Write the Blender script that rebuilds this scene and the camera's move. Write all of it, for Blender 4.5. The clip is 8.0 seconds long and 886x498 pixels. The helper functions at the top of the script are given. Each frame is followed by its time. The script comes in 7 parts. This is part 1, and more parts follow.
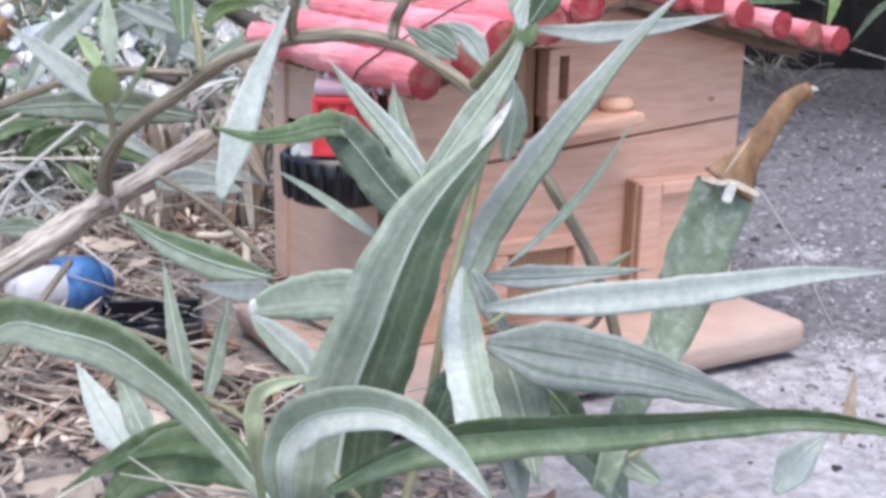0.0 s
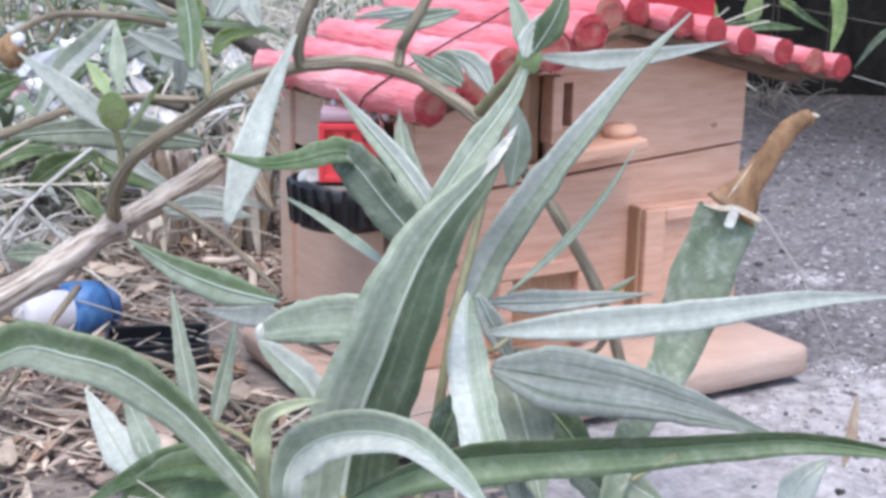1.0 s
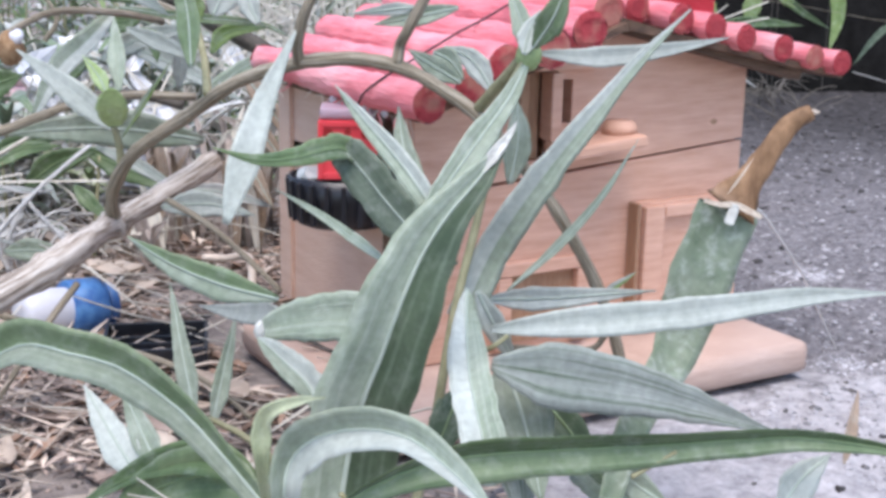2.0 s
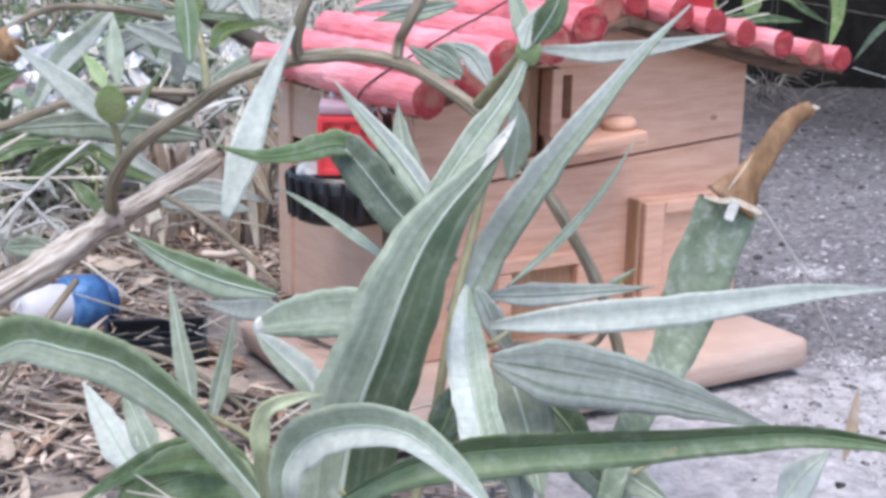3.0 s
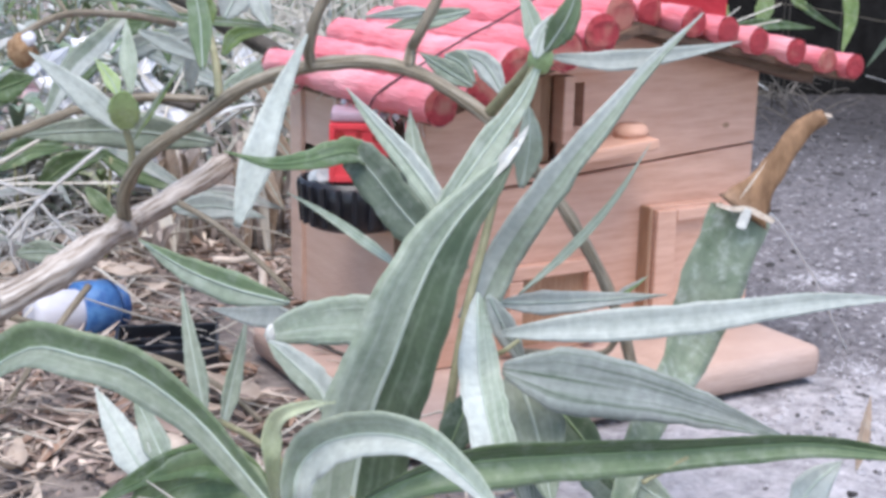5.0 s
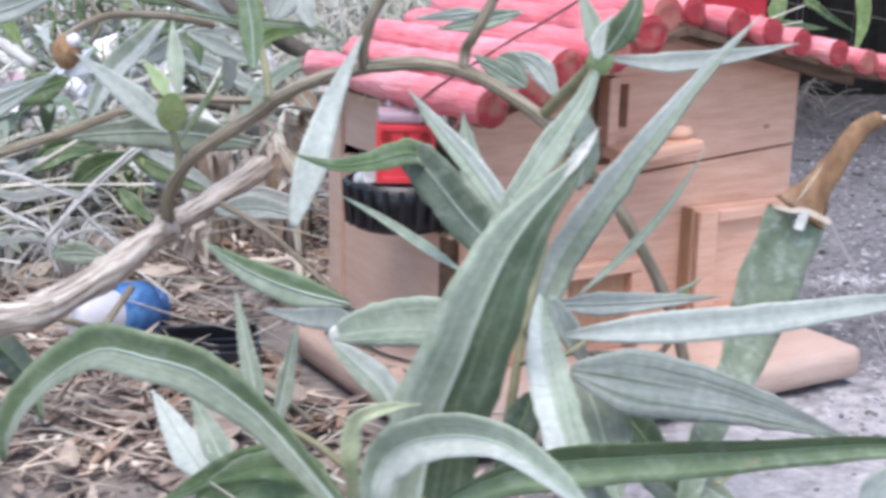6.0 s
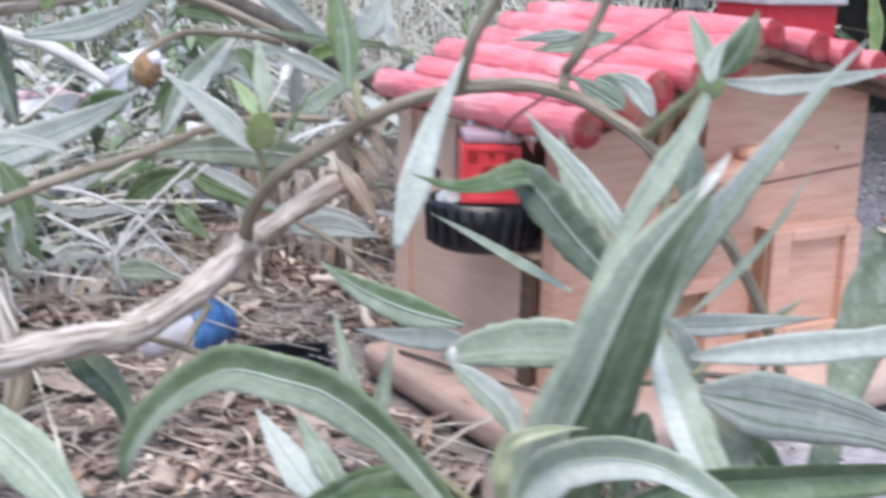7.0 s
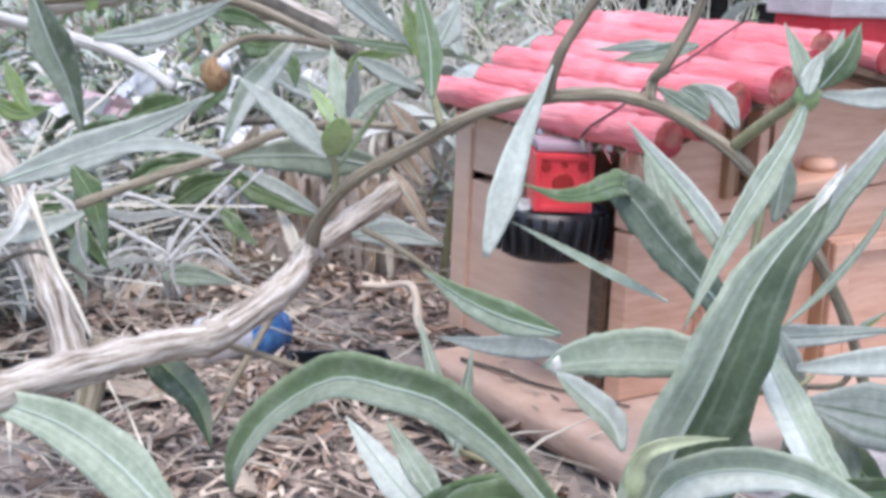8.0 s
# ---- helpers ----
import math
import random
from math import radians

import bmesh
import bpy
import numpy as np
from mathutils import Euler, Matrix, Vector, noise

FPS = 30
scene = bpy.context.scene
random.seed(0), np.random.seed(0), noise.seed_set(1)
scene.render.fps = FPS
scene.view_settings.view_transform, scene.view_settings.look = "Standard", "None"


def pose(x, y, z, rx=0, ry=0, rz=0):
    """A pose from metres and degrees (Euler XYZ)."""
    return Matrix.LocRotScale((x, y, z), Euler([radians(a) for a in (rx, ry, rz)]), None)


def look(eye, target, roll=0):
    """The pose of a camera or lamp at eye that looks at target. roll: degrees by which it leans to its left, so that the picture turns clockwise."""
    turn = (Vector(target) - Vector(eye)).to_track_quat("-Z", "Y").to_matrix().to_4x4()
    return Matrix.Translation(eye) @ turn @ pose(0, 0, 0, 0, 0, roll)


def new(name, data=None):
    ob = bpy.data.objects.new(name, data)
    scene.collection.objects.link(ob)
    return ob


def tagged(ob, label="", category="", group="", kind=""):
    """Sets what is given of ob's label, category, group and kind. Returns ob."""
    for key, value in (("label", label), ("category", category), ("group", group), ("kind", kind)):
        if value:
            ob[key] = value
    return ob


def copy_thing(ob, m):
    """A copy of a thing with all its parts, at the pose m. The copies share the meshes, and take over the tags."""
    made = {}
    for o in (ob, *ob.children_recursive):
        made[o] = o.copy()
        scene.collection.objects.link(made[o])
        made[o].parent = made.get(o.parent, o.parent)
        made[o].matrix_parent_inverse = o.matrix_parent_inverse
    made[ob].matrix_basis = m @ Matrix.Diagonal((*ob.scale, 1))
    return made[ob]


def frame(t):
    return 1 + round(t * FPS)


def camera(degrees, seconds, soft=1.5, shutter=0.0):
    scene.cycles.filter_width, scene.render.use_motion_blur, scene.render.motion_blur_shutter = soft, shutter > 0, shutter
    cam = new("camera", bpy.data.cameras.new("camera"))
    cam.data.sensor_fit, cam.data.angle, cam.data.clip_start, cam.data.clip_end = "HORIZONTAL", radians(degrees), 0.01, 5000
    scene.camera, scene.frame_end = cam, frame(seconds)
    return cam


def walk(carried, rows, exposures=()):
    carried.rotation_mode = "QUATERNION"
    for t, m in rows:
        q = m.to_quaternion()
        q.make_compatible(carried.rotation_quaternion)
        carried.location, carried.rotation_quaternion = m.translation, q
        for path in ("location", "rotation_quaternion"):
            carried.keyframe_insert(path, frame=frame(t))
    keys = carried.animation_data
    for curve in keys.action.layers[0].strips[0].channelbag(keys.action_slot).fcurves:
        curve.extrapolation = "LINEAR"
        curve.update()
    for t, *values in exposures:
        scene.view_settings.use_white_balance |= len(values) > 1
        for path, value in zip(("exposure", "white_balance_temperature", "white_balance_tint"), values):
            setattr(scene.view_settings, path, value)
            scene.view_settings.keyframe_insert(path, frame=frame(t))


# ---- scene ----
cam = camera(38.0, 8.0, soft=3.5, shutter=1.0)
# seconds, eye, target, roll
PATH = [
    (0, (-0.31253, -0.57013, 0.25040), (0.67586, 1.08937, -0.26838), 1.286),
    (0.5, (-0.31466, -0.57354, 0.25147), (0.67330, 1.09531, -0.23730), 1.196),
    (1, (-0.31540, -0.57474, 0.25171), (0.67063, 1.09749, -0.22934), 1.218),
    (1.5, (-0.31544, -0.57425, 0.25158), (0.67146, 1.09694, -0.23126), 1.215),
    (3, (-0.31453, -0.57302, 0.25106), (0.67219, 1.09595, -0.23975), 1.165),
    (3.5, (-0.31436, -0.57282, 0.25094), (0.67286, 1.09493, -0.24304), 1.226),
    (4, (-0.31395, -0.57290, 0.25136), (0.67203, 1.09452, -0.24618), 1.207),
    (5.5, (-0.31708, -0.57245, 0.25231), (0.65198, 1.11029, -0.22656), 1.258),
    (6, (-0.33814, -0.55999, 0.25225), (0.63990, 1.11632, -0.23089), 1.244),
    (6.5, (-0.35491, -0.55042, 0.25200), (0.63082, 1.12263, -0.22678), 1.384),
    (7, (-0.38650, -0.53249, 0.25431), (0.62140, 1.13204, -0.20772), 1.702),
    (7.5, (-0.41814, -0.51716, 0.25589), (0.59755, 1.15096, -0.17510), 1.868),
    (8, (-0.43052, -0.50519, 0.25343), (0.61250, 1.14045, -0.19821), 2.493),
]
walk(cam, [(t, look(eye, target, roll)) for t, eye, target, roll in PATH], exposures=[(0.0, 1.12), (8.0, 1.12)])

# ---------------------------------------------------------------- light
world = bpy.data.worlds.new("sky")
scene.world = world
world.use_nodes = True
wn = world.node_tree.nodes
sky = wn.new("ShaderNodeTexSky")
sky.sky_type, sky.sun_disc = "NISHITA", False
sky.sun_elevation, sky.sun_rotation = radians(62), radians(200)
sky.dust_density, sky.air_density = 1.0, 1.0
world.node_tree.links.new(sky.outputs[0], wn["Background"].inputs[0])
wn["Background"].inputs[1].default_value = 0.15
lamp = bpy.data.lights.new("sun", "SUN")
lamp.energy, lamp.angle, lamp.color = 1.8, radians(40), (1.0, 0.95, 0.93)
sun = new("sun", lamp)
sun.matrix_world = look((-0.9, -1.1, 4), (0, 0, 0))


# ---------------------------------------------------------------- materials
def mat(name, low, high, scale=60.0, rough=0.7, fine=0.0, bump=0.0, stretch=(1, 1, 1), metal=0.0, spec=0.4, through_light=0.0, per_piece=0.0, coarse=None, island=0.0):
    """Two-scale noise between two colours, with an optional third coarse stain colour."""
    m = bpy.data.materials.new(name)
    m.use_nodes = True
    n, l = m.node_tree.nodes, m.node_tree.links
    p = n["Principled BSDF"]
    tc = n.new("ShaderNodeTexCoord")
    mp = n.new("ShaderNodeMapping")
    mp.inputs["Scale"].default_value = stretch
    l.new(tc.outputs["Object"], mp.inputs[0])
    a = n.new("ShaderNodeTexNoise")
    a.inputs["Scale"].default_value, a.inputs["Detail"].default_value = scale, 6
    a.inputs["Roughness"].default_value = 0.65
    l.new(mp.outputs[0], a.inputs["Vector"])
    ramp = n.new("ShaderNodeValToRGB")
    ramp.color_ramp.elements[0].position, ramp.color_ramp.elements[1].position = 0.3, 0.7
    ramp.color_ramp.elements[0].color = (*low, 1)
    ramp.color_ramp.elements[1].color = (*high, 1)
    l.new(a.outputs["Fac"], ramp.inputs[0])
    out = ramp.outputs[0]
    if coarse:
        b = n.new("ShaderNodeTexNoise")
        b.inputs["Scale"].default_value, b.inputs["Detail"].default_value = scale / 7, 3
        l.new(tc.outputs["Object"], b.inputs["Vector"])
        r2 = n.new("ShaderNodeValToRGB")
        r2.color_ramp.elements[0].position, r2.color_ramp.elements[1].position = 0.5, 0.68
        l.new(b.outputs["Fac"], r2.inputs[0])
        mx = n.new("ShaderNodeMix")
        mx.data_type = "RGBA"
        l.new(r2.outputs[0], mx.inputs["Factor"])
        l.new(out, mx.inputs["A"])
        mx.inputs["B"].default_value = (*coarse, 1)
        out = mx.outputs["Result"]
    if per_piece:
        oi = n.new("ShaderNodeObjectInfo")
        hs = n.new("ShaderNodeHueSaturation")
        mr = n.new("ShaderNodeMapRange")
        mr.inputs["To Min"].default_value, mr.inputs["To Max"].default_value = 1 - per_piece, 1 + per_piece
        l.new(oi.outputs["Random"], mr.inputs["Value"])
        l.new(mr.outputs[0], hs.inputs["Value"])
        l.new(out, hs.inputs["Color"])
        out = hs.outputs[0]
    if island:
        ge = n.new("ShaderNodeNewGeometry")
        hi = n.new("ShaderNodeHueSaturation")
        mi = n.new("ShaderNodeMapRange")
        mi.inputs["To Min"].default_value, mi.inputs["To Max"].default_value = 1 - island, 1 + island * 0.6
        l.new(ge.outputs["Random Per Island"], mi.inputs["Value"])
        l.new(mi.outputs[0], hi.inputs["Value"])
        l.new(out, hi.inputs["Color"])
        out = hi.outputs[0]
    l.new(out, p.inputs["Base Color"])
    p.inputs["Roughness"].default_value, p.inputs["Metallic"].default_value = rough, metal
    p.inputs["Specular IOR Level"].default_value = spec
    if bump:
        f = n.new("ShaderNodeTexNoise")
        f.inputs["Scale"].default_value, f.inputs["Detail"].default_value = fine or scale * 4, 5
        l.new(mp.outputs[0], f.inputs["Vector"])
        bp = n.new("ShaderNodeBump")
        bp.inputs["Strength"].default_value, bp.inputs["Distance"].default_value = bump, 0.002
        l.new(f.outputs["Fac"], bp.inputs["Height"])
        l.new(bp.outputs[0], p.inputs["Normal"])
    return m


def leaf_mat(name, blade_a, blade_b, vein, edge, rough=0.62, sheen=0.25, streaks=0.28, rim=0.22, dust=0.2):
    """A long leaf: parallel veins and a pale rim along the blade, soft mottling, some light passing through."""
    m = bpy.data.materials.new(name)
    m.use_nodes = True
    n, l = m.node_tree.nodes, m.node_tree.links
    p = n["Principled BSDF"]
    uv = n.new("ShaderNodeUVMap")
    uv.uv_map = "blade"
    sep = n.new("ShaderNodeSeparateXYZ")
    l.new(uv.outputs[0], sep.inputs[0])
    mp = n.new("ShaderNodeMapping")
    mp.inputs["Scale"].default_value = (13, 0.9, 1)
    oi = n.new("ShaderNodeObjectInfo")
    add = n.new("ShaderNodeVectorMath")
    l.new(uv.outputs[0], add.inputs[0])
    l.new(oi.outputs["Random"], add.inputs[1])
    l.new(add.outputs[0], mp.inputs[0])
    streak = n.new("ShaderNodeTexNoise")
    streak.inputs["Scale"].default_value, streak.inputs["Detail"].default_value = 1.0, 8
    l.new(mp.outputs[0], streak.inputs["Vector"])
    tc = n.new("ShaderNodeTexCoord")
    mott = n.new("ShaderNodeTexNoise")
    mott.inputs["Scale"].default_value, mott.inputs["Detail"].default_value = 55, 5
    l.new(tc.outputs["Object"], mott.inputs["Vector"])
    ramp = n.new("ShaderNodeValToRGB")
    ramp.color_ramp.elements[0].position, ramp.color_ramp.elements[1].position = 0.32, 0.72
    ramp.color_ramp.elements[0].color = (*blade_a, 1)
    ramp.color_ramp.elements[1].color = (*blade_b, 1)
    l.new(mott.outputs["Fac"], ramp.inputs[0])
    speck = n.new("ShaderNodeTexNoise")
    speck.inputs["Scale"].default_value, speck.inputs["Detail"].default_value = 300, 6
    l.new(tc.outputs["Object"], speck.inputs["Vector"])
    vr = n.new("ShaderNodeMapRange")
    vr.inputs["From Min"].default_value, vr.inputs["From Max"].default_value = 0.5, 0.75
    vr.inputs["To Max"].default_value = streaks
    l.new(streak.outputs["Fac"], vr.inputs["Value"])
    mx = n.new("ShaderNodeMix")
    mx.data_type = "RGBA"
    l.new(vr.outputs[0], mx.inputs["Factor"])
    l.new(ramp.outputs[0], mx.inputs["A"])
    mx.inputs["B"].default_value = (*vein, 1)
    # pale rim: distance from the middle of the blade
    sub = n.new("ShaderNodeMath")
    sub.operation = "SUBTRACT"
    sub.inputs[1].default_value = 0.5
    l.new(sep.outputs[0], sub.inputs[0])
    ab = n.new("ShaderNodeMath")
    ab.operation = "ABSOLUTE"
    l.new(sub.outputs[0], ab.inputs[0])
    er = n.new("ShaderNodeMapRange")
    er.inputs["From Min"].default_value, er.inputs["From Max"].default_value = 0.44, 0.5
    er.inputs["To Max"].default_value = rim
    l.new(ab.outputs[0], er.inputs["Value"])
    mx2 = n.new("ShaderNodeMix")
    mx2.data_type = "RGBA"
    l.new(er.outputs[0], mx2.inputs["Factor"])
    l.new(mx.outputs["Result"], mx2.inputs["A"])
    mx2.inputs["B"].default_value = (*edge, 1)
    # pale bloom and scuffs in small uneven patches
    bloom = n.new("ShaderNodeTexNoise")
    bloom.inputs["Scale"].default_value, bloom.inputs["Detail"].default_value = 130, 6
    bloom.inputs["Roughness"].default_value = 0.65
    l.new(tc.outputs["Object"], bloom.inputs["Vector"])
    worn = n.new("ShaderNodeMapRange")
    worn.inputs["From Min"].default_value, worn.inputs["From Max"].default_value = 0.50, 0.66
    worn.inputs["To Max"].default_value = dust
    l.new(bloom.outputs["Fac"], worn.inputs["Value"])
    mx3 = n.new("ShaderNodeMix")
    mx3.data_type = "RGBA"
    l.new(worn.outputs[0], mx3.inputs["Factor"])
    l.new(mx2.outputs["Result"], mx3.inputs["A"])
    mx3.inputs["B"].default_value = (0.60, 0.63, 0.58, 1)
    hs = n.new("ShaderNodeHueSaturation")
    mr = n.new("ShaderNodeMapRange")
    mr.inputs["To Min"].default_value, mr.inputs["To Max"].default_value = 0.78, 1.11
    l.new(oi.outputs["Random"], mr.inputs["Value"])
    grain = n.new("ShaderNodeMapRange")
    grain.inputs["From Min"].default_value, grain.inputs["From Max"].default_value = 0.3, 0.7
    grain.inputs["To Min"].default_value, grain.inputs["To Max"].default_value = 0.86, 1.12
    l.new(speck.outputs["Fac"], grain.inputs["Value"])
    both = n.new("ShaderNodeMath")
    both.operation = "MULTIPLY"
    l.new(mr.outputs[0], both.inputs[0])
    l.new(grain.outputs[0], both.inputs[1])
    l.new(both.outputs[0], hs.inputs["Value"])
    l.new(mx3.outputs["Result"], hs.inputs["Color"])
    l.new(hs.outputs[0], p.inputs["Base Color"])
    p.inputs["Roughness"].default_value = rough
    p.inputs["Sheen Weight"].default_value, p.inputs["Sheen Roughness"].default_value = sheen, 0.5
    bp = n.new("ShaderNodeBump")
    bp.inputs["Strength"].default_value, bp.inputs["Distance"].default_value = 0.35, 0.0015
    l.new(streak.outputs["Fac"], bp.inputs["Height"])
    l.new(bp.outputs[0], p.inputs["Normal"])
    tr = n.new("ShaderNodeBsdfTranslucent")
    l.new(hs.outputs[0], tr.inputs["Color"])
    ms = n.new("ShaderNodeMixShader")
    ms.inputs[0].default_value = 0.22
    l.new(p.outputs[0], ms.inputs[1])
    l.new(tr.outputs[0], ms.inputs[2])
    l.new(ms.outputs[0], n["Material Output"].inputs["Surface"])
    return m


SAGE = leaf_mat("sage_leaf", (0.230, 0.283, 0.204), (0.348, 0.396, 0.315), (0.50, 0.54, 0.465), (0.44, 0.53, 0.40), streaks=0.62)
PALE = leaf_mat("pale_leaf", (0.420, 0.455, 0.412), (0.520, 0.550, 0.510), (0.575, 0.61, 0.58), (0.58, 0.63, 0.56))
GREEN = leaf_mat("green_leaf", (0.075, 0.130, 0.045), (0.135, 0.200, 0.080), (0.19, 0.26, 0.14), (0.29, 0.37, 0.21), 0.5)
DARK = leaf_mat("dark_leaf", (0.038, 0.070, 0.036), (0.072, 0.112, 0.062), (0.125, 0.170, 0.110), (0.22, 0.30, 0.18), 0.5)
LIME = leaf_mat("lime_leaf", (0.13, 0.20, 0.050), (0.21, 0.285, 0.09), (0.29, 0.36, 0.16), (0.33, 0.41, 0.19), 0.5)
STRAP = leaf_mat("strap_leaf", (0.135, 0.190, 0.108), (0.345, 0.390, 0.300), (0.22, 0.275, 0.19), (0.30, 0.36, 0.28), 0.5)
MOTTLE = leaf_mat("mottled_leaf", (0.095, 0.165, 0.062), (0.245, 0.320, 0.160), (0.36, 0.42, 0.22), (0.40, 0.47, 0.33), 0.5, streaks=0.4, rim=0.45)
FRESH = leaf_mat("fresh_leaf", (0.135, 0.210, 0.098), (0.245, 0.320, 0.182), (0.36, 0.42, 0.28), (0.40, 0.47, 0.33), 0.5, streaks=0.4, rim=0.35)
SCUFFED = leaf_mat("scuffed_strap_leaf", (0.105, 0.155, 0.085), (0.320, 0.370, 0.275), (0.22, 0.275, 0.19), (0.30, 0.36, 0.28), 0.5, dust=0.5)
BUD_LEAF = leaf_mat("young_bud_leaf", (0.310, 0.410, 0.165), (0.420, 0.520, 0.250), (0.48, 0.56, 0.33), (0.50, 0.58, 0.36))
STRIPED_SHADE = leaf_mat("striped_leaf_shade", (0.036, 0.062, 0.030), (0.070, 0.102, 0.056), (0.26, 0.32, 0.24), (0.24, 0.30, 0.21), 0.5, streaks=0.45, dust=0.06)
STREAKED = leaf_mat("streaked_leaf", (0.300, 0.335, 0.300), (0.400, 0.425, 0.395), (0.090, 0.135, 0.075), (0.40, 0.47, 0.38), streaks=1.7)
YELLOW_LEAF = leaf_mat("yellow_green_leaf", (0.43, 0.48, 0.285), (0.58, 0.61, 0.41), (0.50, 0.54, 0.37), (0.50, 0.55, 0.38))
MUTED = leaf_mat("muted_leaf", (0.085, 0.122, 0.078), (0.165, 0.205, 0.150), (0.26, 0.31, 0.24), (0.28, 0.34, 0.26), 0.5)
BLEACH = leaf_mat("bleached_leaf", (0.48, 0.475, 0.455), (0.74, 0.73, 0.70), (0.66, 0.65, 0.62), (0.62, 0.61, 0.58))
WITHERED = leaf_mat("withered_leaf", (0.40, 0.320, 0.275), (0.60, 0.505, 0.455), (0.66, 0.57, 0.51), (0.62, 0.53, 0.47), 0.75, dust=0.1)
BROWN_LEAF = leaf_mat("brown_dry_leaf", (0.24, 0.165, 0.11), (0.42, 0.31, 0.23), (0.50, 0.40, 0.31), (0.46, 0.36, 0.28))
RIB = mat("leaf_rib", (0.33, 0.385, 0.325), (0.41, 0.46, 0.40), 90, 0.6)
RIB_GREEN = mat("green_leaf_rib", (0.135, 0.195, 0.09), (0.21, 0.28, 0.155), 90, 0.6)
# White of the leaf scars; also the glint painted on one leaf tip.
SCAR_GLINT = mat("bleached_scar_and_glint", (0.46, 0.45, 0.41), (0.66, 0.65, 0.61), 120, 0.7, bump=0.6)
CAP = mat("dusty_grey_paint", (0.30, 0.32, 0.33), (0.43, 0.45, 0.46), 60, 0.7, bump=0.4)
CREAM = mat("cream_scar", (0.44, 0.34, 0.26), (0.66, 0.58, 0.49), 260, 0.7, bump=0.8)
DRIED = mat("dried_tip", (0.11, 0.055, 0.024), (0.34, 0.195, 0.105), 110, 0.7, 300, 0.8, (1, 1, 0.35), coarse=(0.38, 0.245, 0.165))


def bark_mat(name, low, mid, high, rough=0.85):
    """Bark streaked along the stem."""
    m = bpy.data.materials.new(name)
    m.use_nodes = True
    n, l = m.node_tree.nodes, m.node_tree.links
    p = n["Principled BSDF"]
    uv = n.new("ShaderNodeUVMap")
    uv.uv_map = "stem"
    mp = n.new("ShaderNodeMapping")
    mp.inputs["Scale"].default_value = (8, 26, 1)
    l.new(uv.outputs[0], mp.inputs[0])
    a = n.new("ShaderNodeTexNoise")
    a.inputs["Scale"].default_value, a.inputs["Detail"].default_value = 1.0, 7
    a.inputs["Roughness"].default_value = 0.7
    l.new(mp.outputs[0], a.inputs["Vector"])
    ramp = n.new("ShaderNodeValToRGB")
    e = ramp.color_ramp.elements
    e[0].position, e[1].position = 0.36, 0.65
    e[0].color, e[1].color = (*low, 1), (*high, 1)
    k = e.new(0.48)
    k.color = (*mid, 1)
    l.new(a.outputs["Fac"], ramp.inputs[0])
    l.new(ramp.outputs[0], p.inputs["Base Color"])
    p.inputs["Roughness"].default_value = rough
    bp = n.new("ShaderNodeBump")
    bp.inputs["Strength"].default_value, bp.inputs["Distance"].default_value = 0.9, 0.0015
    l.new(a.outputs["Fac"], bp.inputs["Height"])
    l.new(bp.outputs[0], p.inputs["Normal"])
    return m


BARK_PALE = bark_mat("pale_bark", (0.105, 0.078, 0.060), (0.40, 0.335, 0.285), (0.72, 0.67, 0.62))
BLEACHED = bark_mat("bleached_stalk", (0.30, 0.275, 0.25), (0.58, 0.56, 0.54), (0.80, 0.78, 0.76))
BARK = bark_mat("brown_bark", (0.105, 0.082, 0.052), (0.235, 0.192, 0.135), (0.46, 0.41, 0.335))
BARK_DARK = mat("dark_bark", (0.05, 0.042, 0.036), (0.14, 0.12, 0.10), 90, 0.85, bump=0.6)
STEM = mat("green_stem", (0.20, 0.19, 0.10), (0.32, 0.30, 0.18), 150, 0.6, bump=0.3)
STEM_GREEN = mat("green_bud", (0.20, 0.27, 0.10), (0.33, 0.40, 0.21), 200, 0.55, bump=0.4)
STRAW = mat("straw", (0.50, 0.45, 0.37), (0.72, 0.67, 0.59), 40, 0.8, per_piece=0.25)
WOOD = mat("pine_wood", (0.515, 0.280, 0.190), (0.700, 0.425, 0.325), 24, 0.62, 160, 0.3, (1, 1, 9), coarse=(0.63, 0.370, 0.275))
WOOD_SIDE = mat("pine_wood_side", (0.56, 0.36, 0.275), (0.66, 0.46, 0.365), 24, 0.62, 160, 0.25, (9, 1, 6), coarse=(0.60, 0.41, 0.32))
# Brown pine for knot, panel and jambs; also the door edge's painted shade.
WOOD_BROWN_SHADE = mat("brown_pine_and_shade", (0.27, 0.145, 0.085), (0.40, 0.235, 0.145), 60, 0.75, 200, 0.4, (6, 6, 1))
# Weathered wood of the roof boards; also the corner batten's painted shade.
WOOD_OLD_SHADE = mat("weathered_and_shade_batten", (0.055, 0.032, 0.022), (0.165, 0.098, 0.065), 70, 0.85, bump=0.5, stretch=(1, 1, 4))
ROOF = mat("faded_red_paint", (0.62, 0.115, 0.140), (0.80, 0.275, 0.305), 130, 0.5, 420, 0.9, (1, 0.16, 1), coarse=(0.82, 0.37, 0.395), spec=0.45, per_piece=0.08)
ROOF_END = mat("red_paint_over_wood", (0.30, 0.018, 0.030), (0.48, 0.055, 0.065), 450, 0.6, bump=0.8, coarse=(0.44, 0.17, 0.13))
RED_BLOCK = mat("deep_red_paint", (0.36, 0.012, 0.022), (0.46, 0.025, 0.04), 60, 0.5, bump=0.3)
TOY_RED = mat("red_plastic", (0.64, 0.045, 0.06), (0.74, 0.07, 0.085), 50, 0.3, spec=0.5)
TOY_HOLE_SHADE = mat("red_hole_shade", (0.24, 0.01, 0.01), (0.34, 0.02, 0.02), 80, 0.5)
